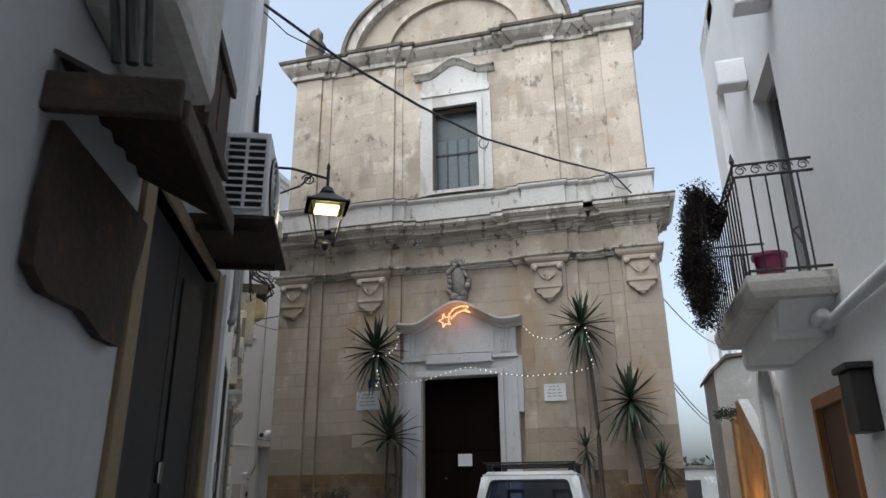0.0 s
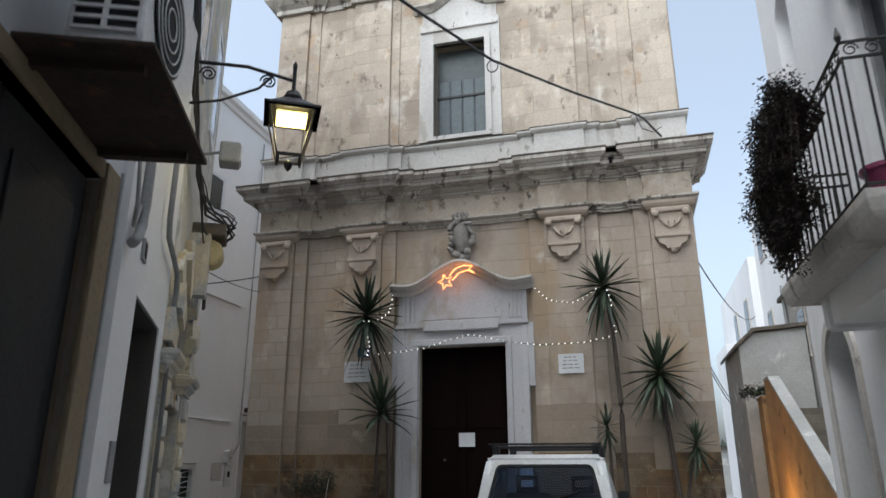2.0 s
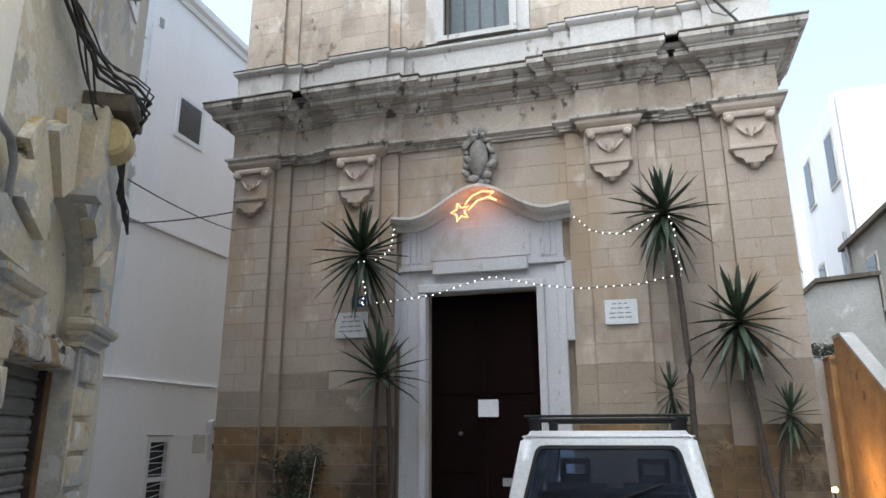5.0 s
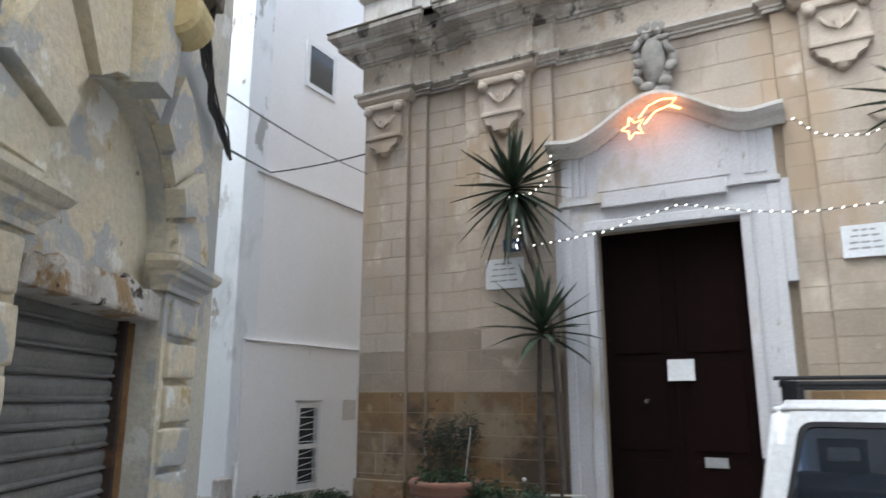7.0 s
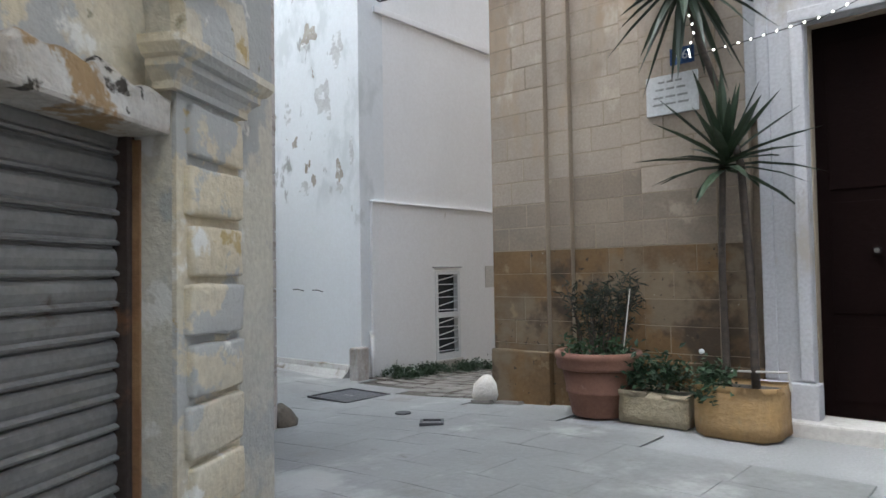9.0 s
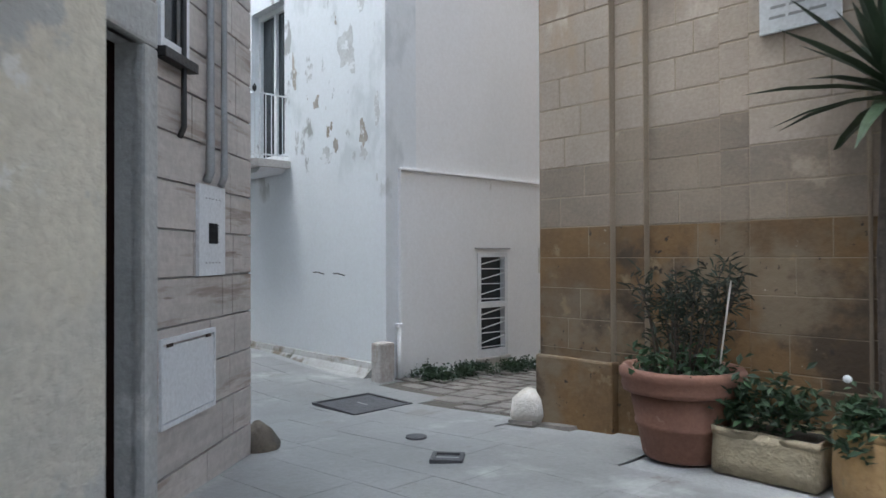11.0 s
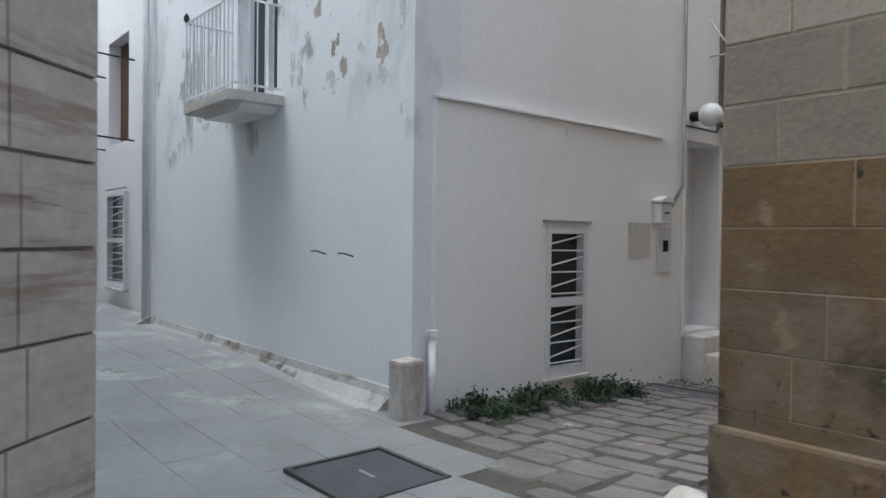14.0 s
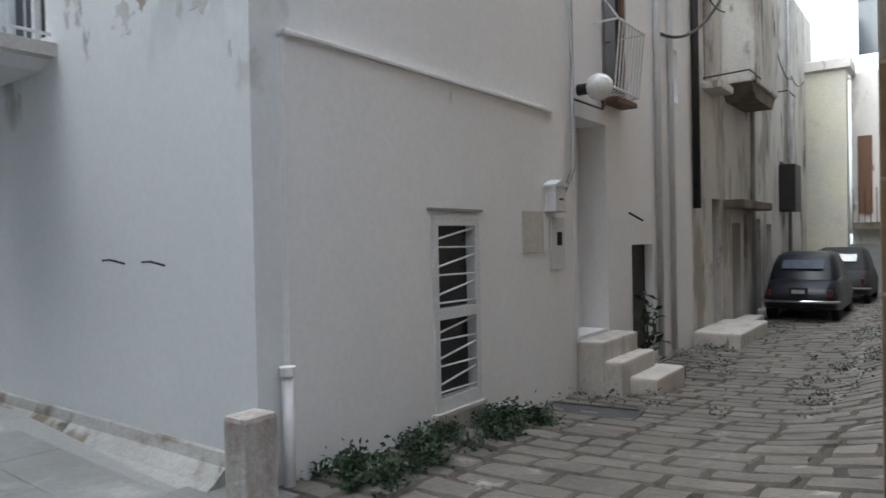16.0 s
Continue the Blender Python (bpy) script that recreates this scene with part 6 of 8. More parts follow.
part("wall", prism(bmx(), [(0.0, 0.0), (1.7, 0.0), (1.7, 5.2), (0.4, 5.1), (0.0, 4.75)], 0.0, 3.0), GREYPLASTER, shed)
part("roof", prism(bmx(), [(-0.12, 4.66), (0.4, 5.12), (1.8, 5.22), (1.8, 5.32), (0.38, 5.22), (-0.12, 4.76)], -0.12, 3.1), LICHEN, shed)
warm = bpy.data.lights.new("pillar_light", "POINT")
warm.energy, warm.color, warm.shadow_soft_size = 26, (1.0, 0.50, 0.14), 0.08
wo = new("pillar_light", warm)
wo.matrix_basis = pose(2.2, 18.9, 0.85)
wl = thing("garden_lamp", 2.2, 18.9, 0.3, "small warm lamp on a post below the pillar", "lamp")
part("post", tube(bmx(), [(0, 0, 0), (0, 0, 0.4)], 0.02, 6), IRON, wl)
part("head", lathe(bmx(), [(0.03, 0.38), (0.06, 0.40), (0.06, 0.45), (0.02, 0.47)], 10), glow("warm_glow", (1.0, 0.5, 0.15), 4.0), wl)
far_r = thing("house", 4.35, 15.0, 0.0, "pale house with drainpipes behind the stair, greyed for shade", "house")
# grey plaster in place of white puts this wall's shade into its colour
part("wall", bx(0.0, 3.0, 0.0, 9.0, -0.2, 6.4), GREYPLASTER, far_r, "pale wall with its shade put into a grey colour")
part("roof", bx(-0.12, 3.0, -0.1, 9.1, 6.4, 6.52), LICHEN, far_r)
for y in (4.0, 8.5):
    part("drain_pipe", tube(bmx(), [(-0.06, y, 6.8), (-0.06, y, 1.0)], 0.05, 8), PIPE, far_r)
for y, z in ((3.0, 4.2), (6.5, 4.4)):
    w = part("window", bx(-0.03, 0.0, y, y + 0.8, z, z + 1.4), LIME_PALE, far_r, "upper window")
    part("pane", bx(-0.045, -0.03, y + 0.08, y + 0.72, z + 0.08, z + 1.32), GLASS_DARK, w)
far2 = thing("house", 4.9, 24.5, 0.0, "tall white row house far down the street", "house")
part("wall", bx(0.0, 4.0, 0.0, 5.5, -0.2, 11.3), WHITE, far2, "white wall")
for y, z in ((0.8, 8.8), (3.6, 9.0), (0.8, 5.4), (3.6, 5.4)):
    w = part("window", bx(-0.05, 0.0, y, y + 0.9, z, z + 1.7), LIME_PALE, far2, "tall window")
    part("pane", bx(-0.065, -0.05, y + 0.1, y + 0.8, z + 0.1, z + 1.6), GLASS_DARK, w)
part("gutter", tube(bmx(), [(-0.1, 0.1, 11.2), (-0.1, 0.1, 2.0)], 0.07, 8), ENAMEL, far2)
far3 = thing("house", 4.6, 30.0, 0.0, "lower white row house at the street's end", "house")
part("wall", bx(0.0, 4.0, 0.0, 9.0, -0.2, 9.6), WHITE, far3, "white wall")
part("step_wall", bx(-0.5, 0.0, 5.0, 9.0, -0.2, 7.0), WHITE, far3)
for y, z in ((1.0, 6.6), (4.0, 6.6), (2.0, 3.2)):
    w = part("window", bx(-0.05, 0.0, y, y + 0.9, z, z + 1.6), LIME_PALE, far3, "tall window")
    part("pane", bx(-0.065, -0.05, y + 0.1, y + 0.8, z + 0.1, z + 1.5), GLASS_DARK, w)
low = thing("house", 1.0, 42.0, 0.0, "low dark building at the end of the street", "house")
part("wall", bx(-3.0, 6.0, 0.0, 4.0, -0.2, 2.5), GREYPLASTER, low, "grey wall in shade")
# solid black plate on the wall; its colour stands for an opening's shade
part("door", bx(1.2, 2.6, -0.05, 0.0, 0.1, 1.9), IRON, low, "black plate standing for a shaded opening")
part("roof", bx(-3.1, 6.1, -0.2, 4.1, 2.5, 2.65), LICHEN, low)
rnd = random.Random(3)
v, f = [], []
for i in range(1400):
    c = Vector((rnd.uniform(-6, 14), rnd.uniform(55, 58), rnd.uniform(1.5, 3.3) + 0.3 * math.sin(i)))
    d = Vector((rnd.uniform(-1, 1), rnd.uniform(-1, 1), rnd.uniform(-1, 1))).normalized() * 0.28
    e = d.cross(Vector((rnd.uniform(-1, 1), rnd.uniform(-1, 1), 1))).normalized() * 0.16
    k = len(v)
    v += [c - d, c + e, c + d, c - e]
    f.append((k, k + 1, k + 2, k + 3))
me = bpy.data.meshes.new("far_trees")
me.from_pydata(v, [], f)
me.materials.append(LEAFDRY)
tagged(new("far_trees", me), "dark row of distant trees", "trees", kind="stuff")
# unseen block added behind the start of the walk: closes the street, blocks low light
back = thing("house", 0.0, -6.2, 0.0, "unseen white block added behind the street's start to block light", "house")
part("wall", bx(-8.0, 8.0, -1.0, 0.0, -0.3, 11.5), WHITE, back, "plain white wall")


# ---- plants ----
def leaves(rnd, spots, n, size, thin=0.35, spread=0.1, droop=0.0):
    """n small pointed leaves, each a bent blade of four faces, scattered about the given spots."""
    v, f = [], []
    for _ in range(n):
        c = Vector(rnd.choice(spots)) + Vector((rnd.gauss(0, spread), rnd.gauss(0, spread), rnd.gauss(0, spread * 0.8)))
        d = Vector((rnd.uniform(-1, 1), rnd.uniform(-1, 1), rnd.uniform(-0.4, 1) - droop)).normalized()
        w = d.cross(Vector((rnd.uniform(-1, 1), rnd.uniform(-1, 1), 1))).normalized()
        up = w.cross(d)
        ln = size * rnd.uniform(0.6, 1.3)
        k = len(v)
        v += [c, c + d * ln * 0.5 + w * ln * thin * 0.5 + up * ln * 0.06, c + d * ln * 0.5 - w * ln * thin * 0.5 + up * ln * 0.06, c + d * ln - up * ln * 0.1]
        f += [(k, k + 1, k + 3), (k, k + 3, k + 2)]
    me = bpy.data.meshes.new("foliage")
    me.from_pydata(v, [], f)
    return me


def yucca(trunk, r, head, count, length, seed, label, low=1.75):
    """A slim trunk and a head of stiff sword leaves, the lower ones drooping."""
    rnd = random.Random(seed)
    ob = thing("yucca", 0, 0, 0, label, "yucca", "yuccas before the church")
    fine = []
    for a, b in zip(trunk, trunk[1:]):
        for i in range(4):
            fine.append(Vector(a).lerp(Vector(b), i / 4))
    fine.append(Vector(trunk[-1]))
    part("trunk", tube(bmx(), fine, r, 9, r * 0.75), TRUNK, ob, "slim rough trunk", smooth=True)
    v, f = [], []
    c0 = Vector(head)
    count = int(count * 0.72)
    for i in range(count):
        t = i / count
        az = i * 2.39996
        el = math.pi / 2 * (1.0 - low * t ** 0.8) + rnd.uniform(-0.12, 0.12)
        d = Vector((math.cos(az) * math.cos(el), math.sin(az) * math.cos(el), math.sin(el)))
        w = Vector((-math.sin(az), math.cos(az), 0))
        up = w.cross(d) * -1
        ln = length * rnd.uniform(0.8, 1.1)
        wd = 0.030 * ln / 0.6
        sagv = Vector((0, 0, -1)) * ln * (0.07 + 0.50 * max(0.0, t - 0.40))
        st = c0 - Vector((0, 0, 0.16 * t))
        k = len(v)
        for s, ww in ((0.0, 0.8), (0.33, 1.25), (0.68, 0.85)):
            p = st + d * ln * s + sagv * s * s
            v += [p + w * wd * ww, p - up * wd * 0.35, p - w * wd * ww]
        v.append(st + d * ln + sagv)
        for a in (0, 3):
            f += [(k + a, k + a + 1, k + a + 4, k + a + 3), (k + a + 1, k + a + 2, k + a + 5, k + a + 4)]
        f += [(k + 6, k + 7, k + 9), (k + 7, k + 8, k + 9)]
    me = bpy.data.meshes.new("crown")
    me.from_pydata(v, [], f)
    me.materials.append(LEAF)
    share("crown", me, ob, Matrix(), "head of stiff dark green sword leaves")
    return ob


yucca([(-4.14, 12.55, 0.62), (-4.15, 12.52, 1.6), (-4.19, 12.5, 2.45), (-4.34, 12.5, 3.05), (-4.52, 12.5, 3.6), (-4.60, 12.5, 4.14)], 0.034, (-4.60, 12.5, 4.20), 84, 0.74, 1, "tall slim yucca growing from a stone trough")
yucca([(-4.36, 12.55, 0.62), (-4.36, 12.5, 1.6), (-4.32, 12.48, 2.55)], 0.032, (-4.30, 12.48, 2.58), 54, 0.70, 2, "shorter yucca growing from a stone trough", 1.15)
yucca([(-0.50, 12.6, 0.4), (-0.51, 12.6, 1.9), (-0.50, 12.6, 2.55), (-0.54, 12.6, 3.7), (-0.62, 12.6, 4.42)], 0.042, (-0.64, 12.6, 4.47), 72, 0.68, 3, "tall slim yucca wound with fairy lights")
yucca([(0.34, 12.6, 0.4), (0.22, 12.6, 1.3), (0.13, 12.6, 2.4), (0.10, 12.6, 3.02)], 0.038, (0.09, 12.6, 3.08), 76, 0.68, 4, "middling yucca beside the church corner")
yucca([(-0.70, 12.7, 0.4), (-0.71, 12.65, 1.9), (-0.73, 12.6, 2.25)], 0.026, (-0.73, 12.6, 2.28), 50, 0.32, 5, "small young yucca against the church")
yucca([(0.30, 12.75, 0.4), (0.35, 12.7, 1.3), (0.5, 12.65, 1.98)], 0.03, (0.52, 12.65, 2.02), 60, 0.36, 6, "small leaning yucca beside the church corner")
for x, y in ((-0.55, 12.62), (0.32, 12.66)):
    tp = thing("flower_pot", x, y, ground_z(x, y), "brown clay pot holding a yucca", "flower pot", "yucca pots")
    part("pot", lathe(bmx(), [(0.16, 0.0), (0.24, 0.36), (0.27, 0.37), (0.27, 0.43), (0.23, 0.43), (0.21, 0.36)], 22), TERRA, tp, smooth=False)
    part("soil", lathe(bmx(), [(0.01, 0.375), (0.22, 0.375), (0.22, 0.385), (0.01, 0.39)], 16), SOIL, tp)


def clump(name, x, y, z, spots, n, size, material, label, category, seed, thin=0.35, spread=0.1, droop=0.0):
    me = leaves(random.Random(seed), spots, n, size, thin, spread, droop)
    me.materials.append(material)
    ob = new(name, me)
    ob.matrix_basis = pose(x, y, z)
    return tagged(ob, label, category, kind="stuff")


# big terracotta pot with oleander
PX, PY = -5.53, 12.58
PZ = ground_z(PX, PY)
pot = thing("flower_pot", PX, PY, PZ, "large terracotta pot with a thick rim", "flower pot")
part("bowl", lathe(bmx(), [(0.235, 0.0), (0.25, 0.02), (0.285, 0.20), (0.30, 0.21), (0.30, 0.235), (0.295, 0.24), (0.335, 0.44)], 36), TERRA, pot, smooth=True)
part("rim", lathe(bmx(), [(0.335, 0.42), (0.375, 0.43), (0.385, 0.46), (0.38, 0.50), (0.395, 0.52), (0.40, 0.56), (0.38, 0.585), (0.34, 0.58), (0.33, 0.52)], 36), TERRA, pot, "thick rolled terracotta rim", smooth=True)
part("soil", lathe(bmx(), [(0.01, 0.50), (0.335, 0.50), (0.335, 0.53), (0.01, 0.545)], 24), SOIL, pot)
rnd = random.Random(21)
ole = thing("oleander", PX, PY, PZ + 0.53, "dark oleander shrub with sparse upright stems", "shrub")
spots = []
bm = bmx()
for i in range(17):
    a, r = rnd.uniform(0, 6.28), rnd.uniform(0.03, 0.22)
    top = Vector((math.cos(a) * (r + rnd.uniform(0.08, 0.24)), math.sin(a) * (r + rnd.uniform(0.02, 0.12)), rnd.uniform(0.40, 0.78)))
    b0 = Vector((math.cos(a) * r, math.sin(a) * r, 0.0))
    mid = b0.lerp(top, 0.5) + Vector((0, 0, 0.06))
    tube(bm, [b0, mid, top], 0.009, 5, 0.004)
    spots += [tuple(mid.lerp(top, k / 5)) for k in range(1, 6)] + [tuple(b0.lerp(mid, 0.7))]
tagged(part("stem", bm, TRUNK, ole, "thin grey-brown stems"), kind="stuff")
me = leaves(rnd, spots, 900, 0.085, 0.2, 0.035)
me.materials.append(LEAFDRY)
share("foliage", me, ole, Matrix(), "narrow dark leaves")
me = leaves(rnd, [(0.2 * math.cos(a), 0.2 * math.sin(a), 0.05) for a in range(7)], 420, 0.07, 0.5, 0.08)
me.materials.append(GREEN)
share("low_foliage", me, ole, Matrix(), "low green leaves")
single("garden_stake", tube(bmx(), [(0.26, -0.05, -0.05), (0.34, -0.02, 0.62)], 0.006, 6), LIME_PALE, "thin white stake in a terracotta pot", "stake", m=pose(PX, PY, PZ + 0.53))


def trough(x, y, w, d, h, material, label, round_front, seed):
    ob = thing("stone_trough", x, y, ground_z(x, y) - 0.01, label, "planter", "stone troughs")
    if round_front:
        outer = [(-w / 2, d / 2), (-w / 2, -d / 2 + 0.10), (-w / 2 + 0.10, -d / 2), (w / 2 - 0.10, -d / 2), (w / 2, -d / 2 + 0.10), (w / 2, d / 2)]
    else:
        outer = [(-w / 2, d / 2), (-w / 2, -d / 2), (w / 2, -d / 2), (w / 2, d / 2)]
    bm = slab(bmx(), outer, 0.0, h)
    top = [fc for fc in bm.faces if all(abs(q.co.z - h) < 1e-6 for q in fc.verts)]
    ins = bmesh.ops.inset_region(bm, faces=top, thickness=0.05)
    bmesh.ops.translate(bm, vec=(0, 0, -0.08), verts=list({q for fc in top for q in fc.verts}))
    bmesh.ops.bevel(bm, geom=[e for e in bm.edges if e.calc_length() > 0.08], offset=0.014, segments=2, affect="EDGES")
    bmesh.ops.subdivide_edges(bm, edges=[e for e in bm.edges if e.calc_length() > 0.2], cuts=3, use_grid_fill=True)
    for vtx in bm.verts:
        vtx.co += 0.012 * noise.noise_vector(vtx.co * 6 + Vector((seed, 0, 0)))
    part("basin", bm, material, ob, smooth=True)
    part("soil", slab(bmx(), [(px * 0.86, py * 0.80) for px, py in outer], h - 0.09, h - 0.05), SOIL, ob)
    return ob


T1 = mat("pale_tufa", (0.46, 0.38, 0.25), (0.34, 0.29, 0.20), big=4, fine=26, bump=0.9, spots=(((0.20, 0.18, 0.11), 4, 0.58, 0.7),))
T2 = mat("ochre_basin", (0.46, 0.29, 0.12), (0.36, 0.24, 0.12), big=3, fine=26, bump=0.5, spots=(((0.24, 0.20, 0.12), 3.5, 0.6, 0.72),))
trough(-4.95, 12.60, 0.60, 0.40, 0.30, T1, "low rough pale stone trough with greenery", False, 1)
trough(-4.26, 12.54, 0.64, 0.46, 0.42, T2, "rounded ochre stone trough holding yuccas", True, 2)
gz1, gz2 = ground_z(-5.0, 12.6) + 0.28, ground_z(-4.28, 12.54) + 0.38
clump("trough_plants", -5.0, 12.58, gz1, [(-0.25 + 0.05 * i, -0.04 * (i % 3), 0.05 + 0.05 * (i % 4)) for i in range(11)], 620, 0.075, GREEN, "bushy green herbs in a stone trough", "plants", 31, 0.45, 0.065)
clump("trough_plants", -4.45, 12.42, gz2, [(0, 0, 0.05), (0.06, -0.05, 0.0), (-0.05, 0.02, 0.10), (0.1, 0, 0.09), (0.0, -0.1, -0.05)], 300, 0.07, GREEN, "small green plant with one white flower", "plants", 32, 0.5, 0.055)
fw = bmx()
bmesh.ops.create_icosphere(fw, subdivisions=2, radius=0.022)
single("flower", fw, ENAMEL, "single white flower over a stone trough", "flower", smooth=True, m=pose(-4.49, 12.36, gz2 + 0.27))
fr = thing("planter_edging", -4.12, 12.5, gz2, "bent white wire edging in a stone trough", "edging")
part("wire", tube(bmx(), [(-0.3, 0.08, 0.0), (-0.28, 0.08, 0.1), (0.0, 0.02, 0.12), (0.24, -0.05, 0.14), (0.26, -0.05, 0.0)], 0.01, 6), LIME_PALE, fr)

# herbs along the white wall
hs = []
rnd = random.Random(5)
for i in range(40):
    y = rnd.uniform(14.0, 16.15)
    hs.append((-9.93 + rnd.uniform(0.02, 0.5), y, ground_z(-9.9, y) + rnd.uniform(0.0, 0.09)))
me = leaves(rnd, hs, 3600, 0.05, 0.55, 0.055)
me.materials.append(GREEN)
tagged(new("weeds", me), "low green weeds along the foot of the white wall", "weeds", kind="stuff")
hs = [(rnd.uniform(-10.0, -7.4), rnd.uniform(17, 29), 0) for _ in range(220)]
hs = [(x, y, ground_z(x, y) + 0.01) for x, y, z in hs if (x < -9.1 or x > -7.9 or rnd.random() < 0.2)]
me = leaves(rnd, hs, 4200, 0.04, 0.6, 0.06)
me.materials.append(GREEN)
tagged(new("moss_and_grass", me), "grass tufts in the joints of old paving", "grass", kind="stuff")
pl = thing("climbing_plant", -9.86, 19.4, ground_z(-9.86, 19.4), "thin potted plant beside the steps", "plant")
part("stem", tube(bmx(), [(0, 0, 0), (0.05, 0.02, 0.4), (0.0, 0.05, 0.85)], 0.012, 6), TRUNK, pl)
me = leaves(rnd, [(0.03, 0.02, 0.15 + 0.12 * i) for i in range(7)], 70, 0.15, 0.5, 0.06)
me.materials.append(GREEN)
share("foliage", me, pl, Matrix())

# dry bush hanging over the balcony railing
rnd = random.Random(8)
bush = thing("hanging_bush", 1.02, 7.0, 3.3, "dark dry bush hanging over a balcony railing", "shrub")
spots = []
bm = bmx()
for i in range(90):
    y = rnd.uniform(-0.52, 0.62)
    bot = 0.10 - rnd.uniform(0, 0.40) * max(0.2, 1 - abs(y) * 0.8)
    p0 = Vector((0.12, y * 0.8, 0.75))
    p1 = Vector((-0.10 + rnd.uniform(-0.14, 0.05), y, 0.98 + rnd.uniform(-0.15, 0.1)))
    p2 = Vector((-0.22 + rnd.uniform(-0.12, 0.1), y + rnd.uniform(-0.1, 0.1), 0.35))
    p3 = Vector((-0.14 + rnd.uniform(-0.10, 0.12), y + rnd.uniform(-0.15, 0.15), bot))
    tube(bm, [p0, p1, p2, p3], 0.006, 4, 0.003)
    spots += [tuple(p0.lerp(p1, 0.6)), tuple(p1), tuple(p1.lerp(p2, 0.35)), tuple(p1.lerp(p2, 0.7)), tuple(p2), tuple(p2.lerp(p3, 0.35)), tuple(p2.lerp(p3, 0.7))]
    if rnd.random() < 0.5:
        spots.append(tuple(p3))
part("foliage", bm, BUSH, bush, "thin dry twigs")
me = leaves(rnd, spots, 24000, 0.032, 0.5, 0.036, 0.4)
me.materials.append(BUSH)
share("foliage", me, bush, Matrix(), "dense small dark leaves")
# plant on the ochre pillar
clump("pillar_plant", 2.8, 20.9, 3.4, [(0.1 * i - 0.3, 0, 0.05 * (i % 3)) for i in range(7)], 500, 0.10, LEAFDRY, "low dark plant on top of the ochre pillar", "plant", 44, 0.4, 0.08)


# ---- cars ----
def wheel(parent, x, y, r, w):
    ty = part("wheel", lathe(bmx(), [(r * 0.62, -w / 2), (r * 0.96, -w / 2), (r, -w * 0.3), (r, w * 0.3), (r * 0.96, w / 2), (r * 0.62, w / 2)], 24), BLACKPLASTIC, parent, "black tyre", m=pose(x, y, r, 0, 90))
    part("rim", lathe(bmx(), [(0.02, -w * 0.4), (r * 0.6, -w * 0.42), (r * 0.62, w * 0.42), (0.02, w * 0.4)], 20), PIPE, ty, "grey steel rim")


def rounded(corners, r, n=5):
    """A polygon with its corners rounded."""
    out = []
    for i, c in enumerate(corners):
        c, a, b = Vector(c), Vector(corners[i - 1]), Vector(corners[(i + 1) % len(corners)])
        p, q = c + (a - c).normalized() * r, c + (b - c).normalized() * r
        for k in range(n + 1):
            t = k / n
            out.append(tuple(p * (1 - t) ** 2 + c * 2 * t * (1 - t) + q * t * t))
    return out


def ring(outer, inner, y0, y1):
    """A flat frame between two outlines with equal corners."""
    bm = bmx()
    L4 = [[bm.verts.new((u, y, w)) for u, w in line] for line, y in ((outer, y0), (inner, y0), (inner, y1), (outer, y1))]
    n = len(outer)
    for k in range(4):
        a, b = L4[k], L4[(k + 1) % 4]
        for i in range(n):
            bm.faces.new((a[i], a[(i + 1) % n], b[(i + 1) % n], b[i]))
    bmesh.ops.recalc_face_normals(bm, faces=bm.faces[:])
    return bm


